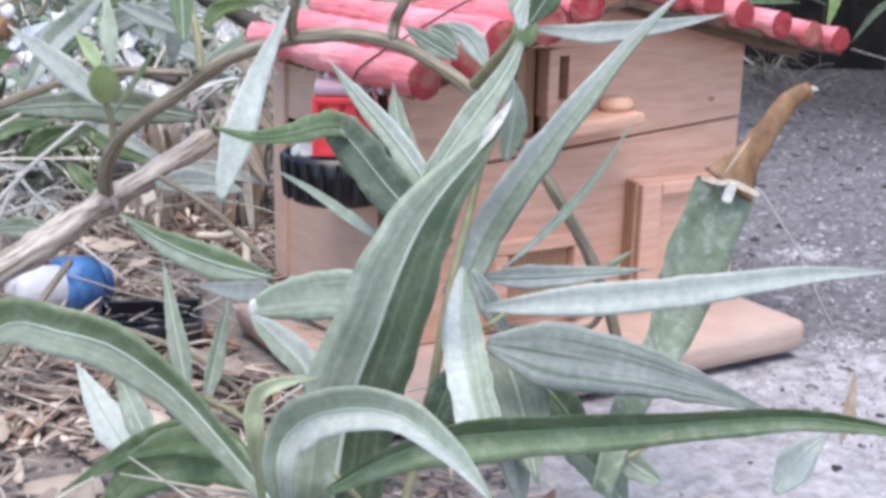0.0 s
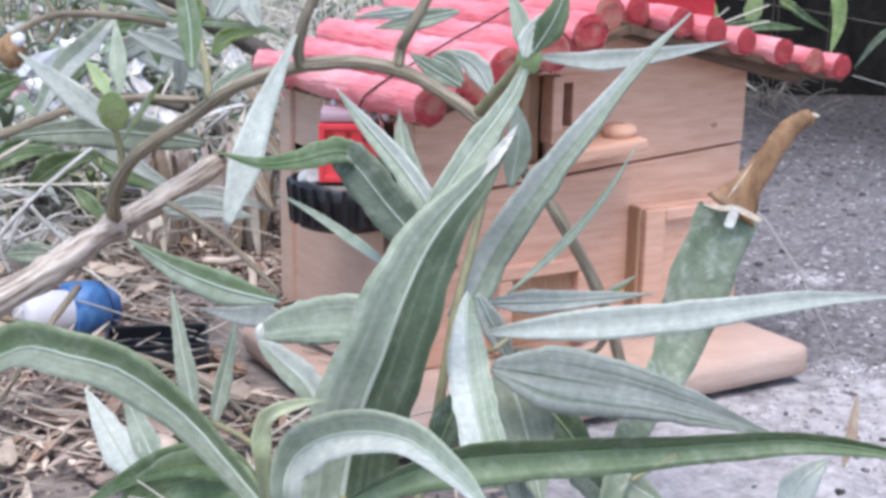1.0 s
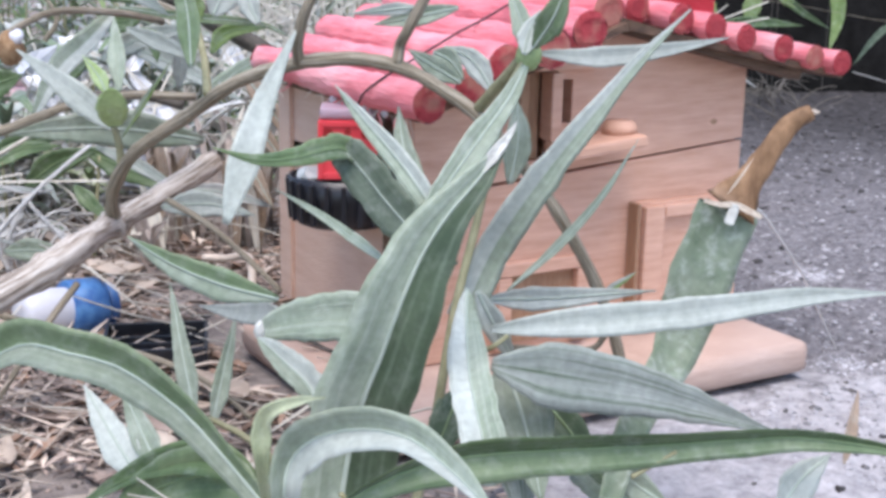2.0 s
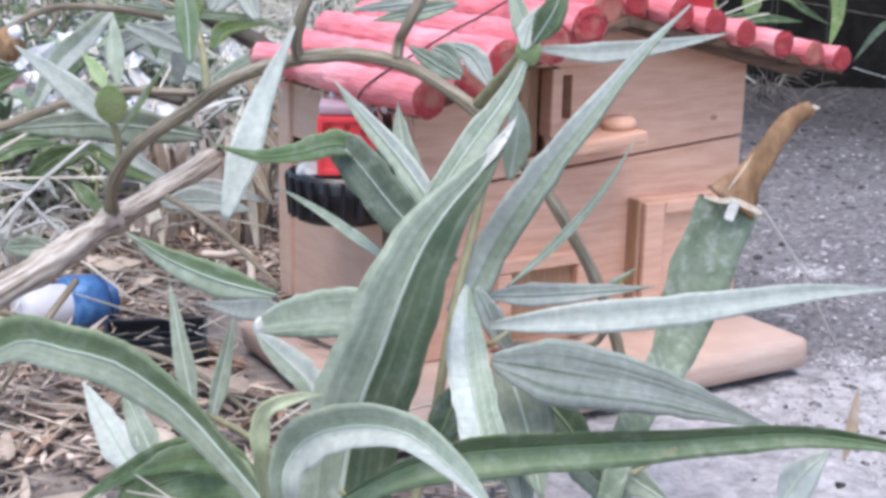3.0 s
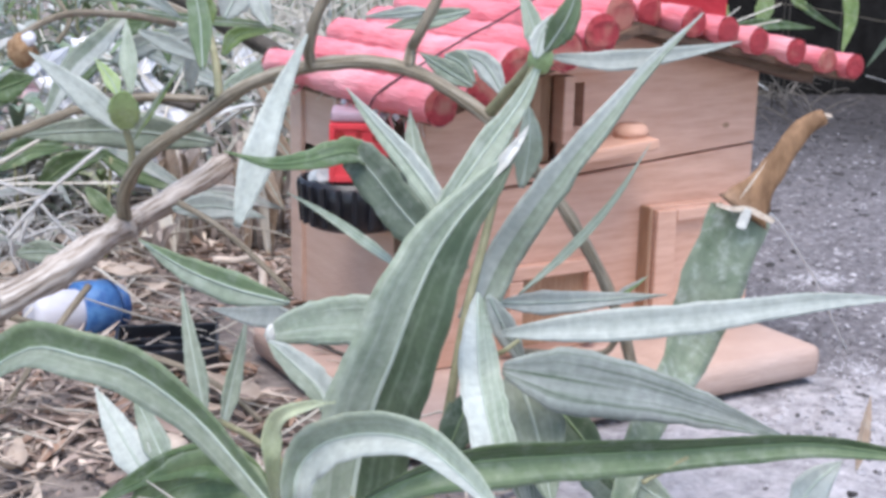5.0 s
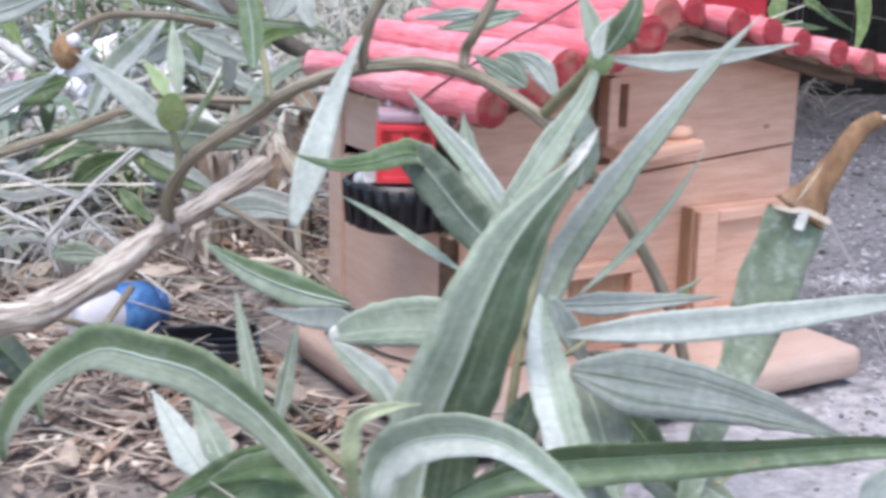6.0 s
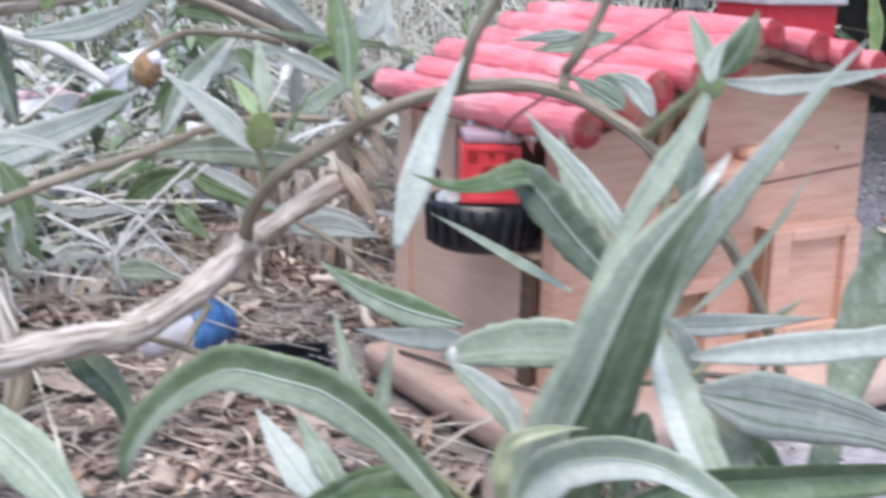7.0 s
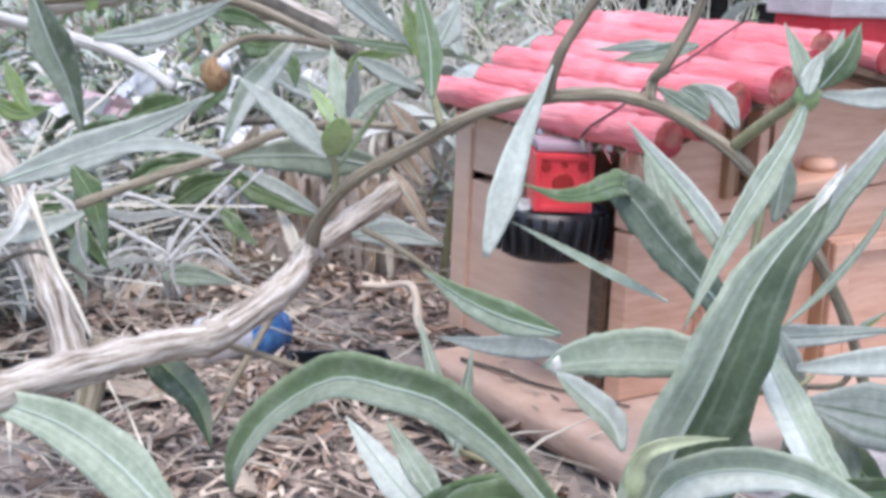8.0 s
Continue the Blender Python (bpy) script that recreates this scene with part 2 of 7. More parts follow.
TOY_TOP = mat("mauve_plastic", (0.34, 0.24, 0.29), (0.42, 0.31, 0.36), 60, 0.4)
BLACK = mat("black_plastic", (0.008, 0.008, 0.011), (0.02, 0.02, 0.026), 80, 0.35, spec=0.5)
SHINE = mat("clear_grey_plastic", (0.36, 0.385, 0.48), (0.54, 0.575, 0.68), 60, 0.15, spec=0.7)
SHADE_IN = mat("inside_shade", (0.02, 0.016, 0.014), (0.035, 0.028, 0.024), 40, 0.9)
BLUE = mat("blue_plastic", (0.02, 0.10, 0.33), (0.12, 0.29, 0.56), 110, 0.3, bump=0.5, coarse=(0.025, 0.075, 0.24), spec=0.5)
WHITE = mat("milky_plastic", (0.54, 0.53, 0.58), (0.68, 0.67, 0.72), 40, 0.4, spec=0.5)
THREAD = mat("black_thread", (0.015, 0.015, 0.018), (0.03, 0.03, 0.035), 200, 0.8)
PALE_THREAD = mat("pale_thread", (0.55, 0.52, 0.50), (0.70, 0.67, 0.64), 200, 0.8)
LITTER = mat("dry_leaf_litter", (0.245, 0.173, 0.140), (0.565, 0.455, 0.400), 35, 0.8, bump=0.4, per_piece=0.2, island=0.55)
RUSTY = mat("rusty_dry_leaf", (0.16, 0.094, 0.064), (0.42, 0.282, 0.210), 35, 0.8, bump=0.4, island=0.5)
LITTER_PALE = mat("pale_dry_leaf", (0.475, 0.375, 0.305), (0.67, 0.57, 0.485), 35, 0.8, bump=0.4, per_piece=0.15, island=0.35)
RUST = mat("rusty_petals", (0.20, 0.105, 0.045), (0.47, 0.30, 0.175), 300, 0.8, bump=0.8)
STONE = mat("grey_pebble", (0.20, 0.19, 0.20), (0.38, 0.36, 0.37), 90, 0.9, bump=0.4, island=0.6)
PINK = mat("pink_plastic", (0.64, 0.42, 0.44), (0.76, 0.58, 0.59), 50, 0.4)
FILM = mat("white_film", (0.62, 0.605, 0.625), (0.86, 0.845, 0.855), 40, 0.35, spec=0.5)
TAN = mat("brown_card", (0.36, 0.27, 0.21), (0.50, 0.40, 0.33), 50, 0.8)
ASH = mat("white_ash", (0.46, 0.445, 0.475), (0.66, 0.64, 0.67), 90, 0.95, bump=0.6)


HEAP = (0.402, 0.099, 0)
SMALL_HEAP = (0.286, -0.050, 0)


def ground_mat():
    """Grey dusty soil with ash on one side, brown crumbly soil under the leaf litter on the other."""
    m = bpy.data.materials.new("dusty_soil")
    m.use_nodes = True
    n, l = m.node_tree.nodes, m.node_tree.links
    p = n["Principled BSDF"]
    tc = n.new("ShaderNodeTexCoord")

    def noise_ramp(scale, lo, hi, ca, cb, detail=6):
        t = n.new("ShaderNodeTexNoise")
        t.inputs["Scale"].default_value, t.inputs["Detail"].default_value = scale, detail
        t.inputs["Roughness"].default_value = 0.7
        l.new(tc.outputs["Object"], t.inputs["Vector"])
        r = n.new("ShaderNodeValToRGB")
        r.color_ramp.elements[0].position, r.color_ramp.elements[1].position = lo, hi
        r.color_ramp.elements[0].color, r.color_ramp.elements[1].color = (*ca, 1), (*cb, 1)
        l.new(t.outputs["Fac"], r.inputs[0])
        return r, t

    def mix(f, a, b):
        x = n.new("ShaderNodeMix")
        x.data_type = "RGBA"
        l.new(f, x.inputs["Factor"])
        l.new(a, x.inputs["A"])
        l.new(b, x.inputs["B"])
        return x.outputs["Result"]

    grey, t1 = noise_ramp(150, 0.34, 0.68, (0.095, 0.086, 0.092), (0.310, 0.288, 0.300))
    ash, _ = noise_ramp(110, 0.3, 0.66, (0.25, 0.235, 0.248), (0.57, 0.54, 0.556))
    brown, _ = noise_ramp(70, 0.3, 0.7, (0.16, 0.134, 0.126), (0.40, 0.345, 0.318))
    soil_shade, _ = noise_ramp(90, 0.34, 0.70, (0.018, 0.016, 0.017), (0.105, 0.097, 0.100))
    sep = n.new("ShaderNodeSeparateXYZ")
    l.new(tc.outputs["Object"], sep.inputs[0])
    edge = n.new("ShaderNodeTexNoise")
    edge.inputs["Scale"].default_value, edge.inputs["Detail"].default_value = 22, 8
    edge.inputs["Roughness"].default_value = 0.7
    l.new(tc.outputs["Object"], edge.inputs["Vector"])
    ragged = n.new("ShaderNodeMath")
    ragged.operation = "MULTIPLY_ADD"
    ragged.inputs[1].default_value = -0.22
    l.new(edge.outputs["Fac"], ragged.inputs[0])
    l.new(sep.outputs[1], ragged.inputs[2])
    spread = n.new("ShaderNodeMapRange")
    spread.inputs["From Min"].default_value, spread.inputs["From Max"].default_value = -0.165, -0.195
    l.new(ragged.outputs[0], spread.inputs["Value"])
    gap = n.new("ShaderNodeVectorMath")
    gap.operation = "DISTANCE"
    gap.inputs[1].default_value = HEAP
    l.new(tc.outputs["Object"], gap.inputs[0])
    heap = n.new("ShaderNodeMath")
    heap.operation = "MULTIPLY_ADD"
    heap.inputs[1].default_value = 0.11
    l.new(edge.outputs["Fac"], heap.inputs[0])
    l.new(gap.outputs["Value"], heap.inputs[2])
    spot = n.new("ShaderNodeMapRange")
    spot.inputs["From Min"].default_value, spot.inputs["From Max"].default_value = 0.086, 0.066
    gap2 = n.new("ShaderNodeVectorMath")
    gap2.operation = "DISTANCE"
    gap2.inputs[1].default_value = SMALL_HEAP
    l.new(tc.outputs["Object"], gap2.inputs[0])
    nearest = n.new("ShaderNodeMath")
    nearest.operation = "MINIMUM"
    l.new(heap.outputs[0], nearest.inputs[0])
    heap2 = n.new("ShaderNodeMath")
    heap2.operation = "MULTIPLY_ADD"
    heap2.inputs[1].default_value = 0.11
    l.new(edge.outputs["Fac"], heap2.inputs[0])
    lift = n.new("ShaderNodeMath")
    lift.inputs[1].default_value = 0.012
    l.new(gap2.outputs["Value"], lift.inputs[0])
    l.new(lift.outputs[0], heap2.inputs[2])
    l.new(heap2.outputs[0], nearest.inputs[1])
    l.new(nearest.outputs[0], spot.inputs["Value"])
    most = n.new("ShaderNodeMath")
    most.operation = "MAXIMUM"
    l.new(spread.outputs[0], most.inputs[0])
    l.new(spot.outputs[0], most.inputs[1])
    near = n.new("ShaderNodeVectorMath")
    near.operation = "DISTANCE"
    near.inputs[1].default_value = (0.26, -0.22, 0)
    l.new(tc.outputs["Object"], near.inputs[0])
    reach = n.new("ShaderNodeMath")
    reach.operation = "MULTIPLY_ADD"
    reach.inputs[1].default_value = 0.5
    l.new(edge.outputs["Fac"], reach.inputs[0])
    l.new(near.outputs["Value"], reach.inputs[2])
    fade = n.new("ShaderNodeMapRange")
    fade.inputs["From Min"].default_value, fade.inputs["From Max"].default_value = 0.75, 0.50
    l.new(reach.outputs[0], fade.inputs["Value"])
    only = n.new("ShaderNodeMath")
    only.operation = "MULTIPLY"
    l.new(most.outputs[0], only.inputs[0])
    l.new(fade.outputs[0], only.inputs[1])
    # shade painted into the soil towards the bank, with a ragged border
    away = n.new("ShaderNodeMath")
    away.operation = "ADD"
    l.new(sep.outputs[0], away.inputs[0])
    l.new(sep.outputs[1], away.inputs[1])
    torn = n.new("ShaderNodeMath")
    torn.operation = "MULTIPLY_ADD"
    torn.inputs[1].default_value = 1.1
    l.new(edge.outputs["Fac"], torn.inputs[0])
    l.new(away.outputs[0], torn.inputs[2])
    shade_mask = n.new("ShaderNodeMapRange")
    shade_mask.inputs["From Min"].default_value, shade_mask.inputs["From Max"].default_value = 1.45, 2.25
    l.new(torn.outputs[0], shade_mask.inputs["Value"])
    soil = mix(shade_mask.outputs[0], grey.outputs[0], soil_shade.outputs[0])
    right = mix(only.outputs[0], soil, ash.outputs[0])
    wob = n.new("ShaderNodeTexNoise")
    wob.inputs["Scale"].default_value, wob.inputs["Detail"].default_value = 2.5, 8
    l.new(tc.outputs["Object"], wob.inputs["Vector"])
    ad = n.new("ShaderNodeMath")
    ad.operation = "MULTIPLY_ADD"
    ad.inputs[1].default_value = 0.5
    l.new(wob.outputs["Fac"], ad.inputs[0])
    lean = n.new("ShaderNodeMath")
    lean.operation = "MULTIPLY_ADD"
    lean.inputs[1].default_value = -0.5
    l.new(sep.outputs[1], lean.inputs[0])
    l.new(sep.outputs[0], lean.inputs[2])
    l.new(lean.outputs[0], ad.inputs[2])
    side = n.new("ShaderNodeMapRange")
    side.inputs["From Min"].default_value, side.inputs["From Max"].default_value = 0.24, 0.42
    l.new(ad.outputs[0], side.inputs["Value"])
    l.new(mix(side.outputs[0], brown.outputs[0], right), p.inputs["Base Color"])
    p.inputs["Roughness"].default_value = 0.95
    p.inputs["Specular IOR Level"].default_value = 0.15
    bp = n.new("ShaderNodeBump")
    bp.inputs["Strength"].default_value, bp.inputs["Distance"].default_value = 0.9, 0.004
    l.new(t1.outputs["Fac"], bp.inputs["Height"])
    l.new(bp.outputs[0], p.inputs["Normal"])
    return m


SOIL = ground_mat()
# Near-black base colour: the bank's shade is painted into it.
BANK = mat("earth_painted_shade", (0.008, 0.0075, 0.007), (0.022, 0.0205, 0.0195), 26, 0.98, bump=0.8, spec=0.02)
BOARD = mat("dusty_pine_board", (0.38, 0.248, 0.192), (0.56, 0.402, 0.335), 24, 0.75, 160, 0.3, (1, 1, 6), coarse=(0.49, 0.37, 0.33))


# ---------------------------------------------------------------- building helpers
def mesh_of(name, bm, material, smooth=False):
    me = bpy.data.meshes.new(name)
    bm.normal_update()
    bm.to_mesh(me)
    bm.free()
    for m in (material if isinstance(material, (list, tuple)) else [material]):
        me.materials.append(m)
    if smooth:
        me.polygons.foreach_set("use_smooth", [True] * len(me.polygons))
    return me


def part(name, bm, material, parent, label="", smooth=False):
    ob = new(name, mesh_of(name, bm, material, smooth))
    if parent:
        ob.parent = parent
        ob.matrix_parent_inverse = parent.matrix_world.inverted()
    return tagged(ob, label)


def thing(name, label, category, group="", at=(0, 0, 0)):
    ob = new(name)
    ob.matrix_world = Matrix.Translation(at)
    ob.empty_display_size = 0.02
    return tagged(ob, label, category, group)


def box(a, b, bevel=0.0015, wob=0.0):
    """A box from corner a to corner b, edges eased."""
    bm = bmesh.new()
    bmesh.ops.create_cube(bm, size=1)
    for v in bm.verts:
        v.co = Vector([a[k] if v.co[k] < 0 else b[k] for k in range(3)]) + Vector([random.uniform(-wob, wob) for k in range(3)])
    if bevel:
        bmesh.ops.bevel(bm, geom=bm.edges[:], offset=bevel, segments=2, affect="EDGES", profile=0.6)
    return bm


def smooth_line(pts, n):
    """n + 1 points of a Catmull-Rom curve through pts, with its progress from 0 to 1."""
    P = [Vector(p) for p in pts]
    P = [2 * P[0] - P[1]] + P + [2 * P[-1] - P[-2]]
    out = []
    k = len(P) - 3
    for i in range(n + 1):
        u = min(i / n * k, k - 1e-6)
        j, f = int(u), u - int(u)
        a, b, c, d = P[j:j + 4]
        out.append(0.5 * ((2 * b) + (c - a) * f + (2 * a - 5 * b + 4 * c - d) * f * f + (3 * b - a - 3 * c + d) * f ** 3))
    return out


def tube(pts, r0, r1, sides=8, n=16, knob=0.0, cap=True, rough=0.0):
    """A tapering stem through pts; knob swells it at even joints, rough makes its skin uneven."""
    line = smooth_line(pts, n)
    bm = bmesh.new()
    uv = bm.loops.layers.uv.new("stem")
    far = [0.0]
    for a, b in zip(line, line[1:]):
        far.append(far[-1] + (b - a).length)
    rings = []
    side = None
    for i, p in enumerate(line):
        t = (line[min(i + 1, n)] - line[max(i - 1, 0)]).normalized()
        if side is None:
            side = t.orthogonal().normalized()
        side = (side - t * side.dot(t)).normalized()
        up = t.cross(side)
        r = r0 + (r1 - r0) * i / n
        if knob and i % 5 == 2:
            r *= 1 + knob
        ring = []
        for k in range(sides):
            a = 2 * math.pi * k / sides
            rr = r * (1 + rough * noise.noise(Vector((p.x * 90 + k * 1.7, p.y * 90, p.z * 90))))
            ring.append(bm.verts.new(p + (side * math.cos(a) + up * math.sin(a)) * rr))
        rings.append(ring)
    for i, (a, b) in enumerate(zip(rings, rings[1:])):
        for k in range(sides):
            f = bm.faces.new((a[k], a[(k + 1) % sides], b[(k + 1) % sides], b[k]))
            x0, x1 = abs(2 * k / sides - 1), abs(2 * (k + 1) / sides - 1)
            for lo, c in zip(f.loops, ((x0, far[i]), (x1, far[i]), (x1, far[i + 1]), (x0, far[i + 1]))):
                lo[uv].uv = c
    if cap:
        bm.faces.new(rings[0][::-1])
        bm.faces.new(rings[-1])
    return bm


def blade_shape(s, blunt):
    """The half width along a long leaf, from its base (0) to its tip (1); blunt 2 ends broad, 4 begins broad, 5 begins round, 6 widens to a broad end."""
    if blunt == 6:
        return 0.28 + 0.72 * min(1, s / 0.62) - 0.30 * max(0, (s - 0.85) / 0.15) ** 2
    if blunt == 5:
        return max(0.08, min(1, (s + 0.02) / 0.40) ** 0.75 * (1 - max(0, (s - 0.8) / 0.2) ** 2 * 0.5))
    if blunt == 4:
        return max(0.05, 1 - max(0, (s - 0.25) / 0.75) ** 1.7)
    if blunt == 3:
        return max(0.05, math.sin(math.pi * min(0.98, 0.04 + 0.93 * s)) ** 0.65)
    if blunt == 2:
        return (0.62 + 0.38 * min(1, s / 0.4)) * (1 - max(0, (s - 0.82) / 0.18) ** 2 * 0.38)
    return max(0.05, (min(1, (s + 0.04) / 0.38) ** 0.75) * (1 - max(0, (s - 0.3) / 0.7) ** (3.2 if blunt else 1.75)) ** (0.8 if blunt else 1.0))


def blade_mesh(pts, width, face, fold=15.0, blunt=False, n=22, mats=(0, 0), wave=0.20):
    """A long leaf along pts, base first: two halves folded up along the midrib by fold degrees, with a thin body and uneven rims."""
    line = smooth_line(pts, n)
    face = Vector(face).normalized()
    bm = bmesh.new()
    uv = bm.loops.layers.uv.new("blade")
    across = (-1, -0.66, -0.33, 0, 0.33, 0.66, 1)
    top, bot, seed = [], [], sum(line[0]) * 57
    c, sn = math.cos(radians(fold)), math.sin(radians(fold))
    for i, p in enumerate(line):
        t = (line[min(i + 1, n)] - line[max(i - 1, 0)]).normalized()
        f = (face - t * face.dot(t))
        f = f.normalized() if f.length > 0.05 else t.orthogonal().normalized()
        b = t.cross(f)
        w = width / 2 * blade_shape(i / n, blunt) * (1 + 0.11 * noise.noise(Vector((i * 0.9 + seed, 3, seed))) + 0.06 * noise.noise(Vector((i * 2.3 + seed, 7, seed))))
        ra, rb = [], []
        for u in across:
            lift = abs(u) * w * sn + wave * w * u * u * noise.noise(Vector((i * 0.45 + seed, u * 2 + seed, 0.3)))
            q = p + b * (u * w * c) + f * lift
            ra.append(bm.verts.new(q))
            rb.append(bm.verts.new(q - f * 0.00045 * (1 - 0.6 * abs(u))))
        top.append(ra)
        bot.append(rb)

    def quad(vs, us, mi):
        fa = bm.faces.new(vs)
        fa.smooth, fa.material_index = True, mi
        for lo, (x, y) in zip(fa.loops, us):
            lo[uv].uv = (x, y)

    m = len(across)
    for i in range(n):
        for k in range(m - 1):
            x0, x1, y0, y1 = k / (m - 1), (k + 1) / (m - 1), i / n, (i + 1) / n
            mi = mats[0] if k < 3 else mats[1]
            quad((top[i][k], top[i][k + 1], top[i + 1][k + 1], top[i + 1][k]), ((x0, y0), (x1, y0), (x1, y1), (x0, y1)), mi)
            quad((bot[i][k], bot[i + 1][k], bot[i + 1][k + 1], bot[i][k + 1]), ((x0, y0), (x0, y1), (x1, y1), (x1, y0)), mi)
        for k in (0, m - 1):
            vs = (top[i][k], top[i + 1][k], bot[i + 1][k], bot[i][k])
            quad(vs if k == 0 else vs[::-1], ((k / 6, 0.5),) * 4, mats[0])
    for i in (0, n):
        for k in range(m - 1):
            vs = (top[i][k], bot[i][k], bot[i][k + 1], top[i][k + 1])
            quad(vs if i == 0 else vs[::-1], ((0.5, 0.5),) * 4, mats[0])
    return bm


def rib_mesh(pts, width, face, n=22):
    """The raised midrib of a long leaf."""
    line = smooth_line(pts, n)
    face = Vector(face).normalized()
    bm = bmesh.new()
    rows = []
    for i, p in enumerate(line[:-1]):
        t = (line[i + 1] - p).normalized()
        f = (face - t * face.dot(t))
        f = f.normalized() if f.length > 0.05 else t.orthogonal().normalized()
        b, w = t.cross(f), width * 0.030 * (1.1 - i / n) + 0.0002
        rows.append([bm.verts.new(p + b * x * w + f * y) for x, y in ((-1, 0.0000), (-0.5, 0.0008), (0.5, 0.0008), (1, 0.0000), (0, -0.0007))])
    for a, b in zip(rows, rows[1:]):
        for k in range(5):
            bm.faces.new((a[k], a[(k + 1) % 5], b[(k + 1) % 5], b[k]))
    bm.faces.new(rows[0][::-1])
    bm.faces.new(rows[-1])
    return bm


def blade(plant, kinds, width, fold, face, *pts, blunt=False, rib=True, label="", name="leaf", n=22):
    ks = kinds if isinstance(kinds, tuple) else (kinds, kinds)
    ob = part(name, blade_mesh(pts, width, face, fold, blunt, n, mats=(0, 1)), ks, plant, label)
    if rib:
        part("midrib", rib_mesh(pts, width, face), RIB_GREEN if GREEN in ks or DARK in ks or LIME in ks or MOTTLE in ks or YELLOW_LEAF in ks else RIB, ob, smooth=True)
    return ob


# ---------------------------------------------------------------- ground
def height(x, y):
    d = math.hypot(x - 0.1, y)
    h = 0.006 * noise.noise(Vector((x * 5, y * 5, 0))) + 0.004 * noise.noise(Vector((x * 17, y * 17, 2)))
    h += 0.0022 * noise.noise(Vector((x * 60, y * 60, 4))) + 0.0012 * noise.noise(Vector((x * 150, y * 150, 6)))
    flat = 0.15 if (-0.05 < x < 0.24 and -0.08 < y < 0.18) else 1.0
    return (h * flat - 0.003) * (1 if d < 4 else 0)


def ground_sheet():
    def axis(c, fine, step):
        inner = [c - fine + i * step for i in range(int(2 * fine / step) + 1)]
        outer, d = [], step
        x = fine
        while x < 900:
            d *= 1.35
            x += d
            outer.append(x)
        return [c - v for v in outer[::-1]] + inner + [c + v for v in outer]
    xs, ys = axis(0.15, 0.75, 0.005), axis(0.45, 0.85, 0.005)
    verts = [(x, y, height(x, y)) for y in ys for x in xs]
    w = len(xs)
    faces = [(j * w + i, j * w + i + 1, (j + 1) * w + i + 1, (j + 1) * w + i) for j in range(len(ys) - 1) for i in range(w - 1)]
    me = bpy.data.meshes.new("ground")
    me.from_pydata(verts, [], faces)
    me.polygons.foreach_set("use_smooth", [True] * len(me.polygons))
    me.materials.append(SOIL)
    return tagged(new("ground", me), "grey dusty soil with white ash and brown leaf mould", "ground", kind="structure")


ground_sheet()


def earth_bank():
    """A rough mound of earth behind the clearing; its dark colour carries the shade."""
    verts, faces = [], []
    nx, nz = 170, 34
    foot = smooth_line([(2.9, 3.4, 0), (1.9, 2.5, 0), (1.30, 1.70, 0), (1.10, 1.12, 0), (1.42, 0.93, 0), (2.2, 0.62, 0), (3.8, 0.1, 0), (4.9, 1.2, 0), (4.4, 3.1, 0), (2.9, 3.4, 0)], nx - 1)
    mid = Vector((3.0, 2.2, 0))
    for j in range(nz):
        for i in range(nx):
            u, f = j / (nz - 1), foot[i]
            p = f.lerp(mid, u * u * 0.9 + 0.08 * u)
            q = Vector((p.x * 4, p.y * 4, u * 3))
            # Raised far above view to block sky light over the soil in front.
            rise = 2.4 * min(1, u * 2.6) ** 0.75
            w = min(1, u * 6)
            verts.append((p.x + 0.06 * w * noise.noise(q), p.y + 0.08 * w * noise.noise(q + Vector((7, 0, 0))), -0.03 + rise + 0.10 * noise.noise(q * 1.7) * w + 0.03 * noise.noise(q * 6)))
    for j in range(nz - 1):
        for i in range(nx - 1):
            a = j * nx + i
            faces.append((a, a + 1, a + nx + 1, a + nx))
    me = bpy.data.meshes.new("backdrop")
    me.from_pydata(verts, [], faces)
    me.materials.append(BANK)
    tagged(new("backdrop", me), "rough earth bank behind the clearing, its shade painted in the colour", "bank", kind="structure")


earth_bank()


# ---------------------------------------------------------------- the little house
W, D, BASE = 0.232, 0.168, 0.020
house = thing("toy_house", "small pine house with a red log roof on a board", "house", at=(W / 2, D / 2, BASE))
base = thing("base_board", "thick pine board with worn rounded edges under the house", "board", at=(0.1, 0.03, 0))
part("board", box((-0.044, -0.066, 0.001), (0.238, 0.125, 0.0195), 0.0062, 0.0012), BOARD, base, smooth=True)


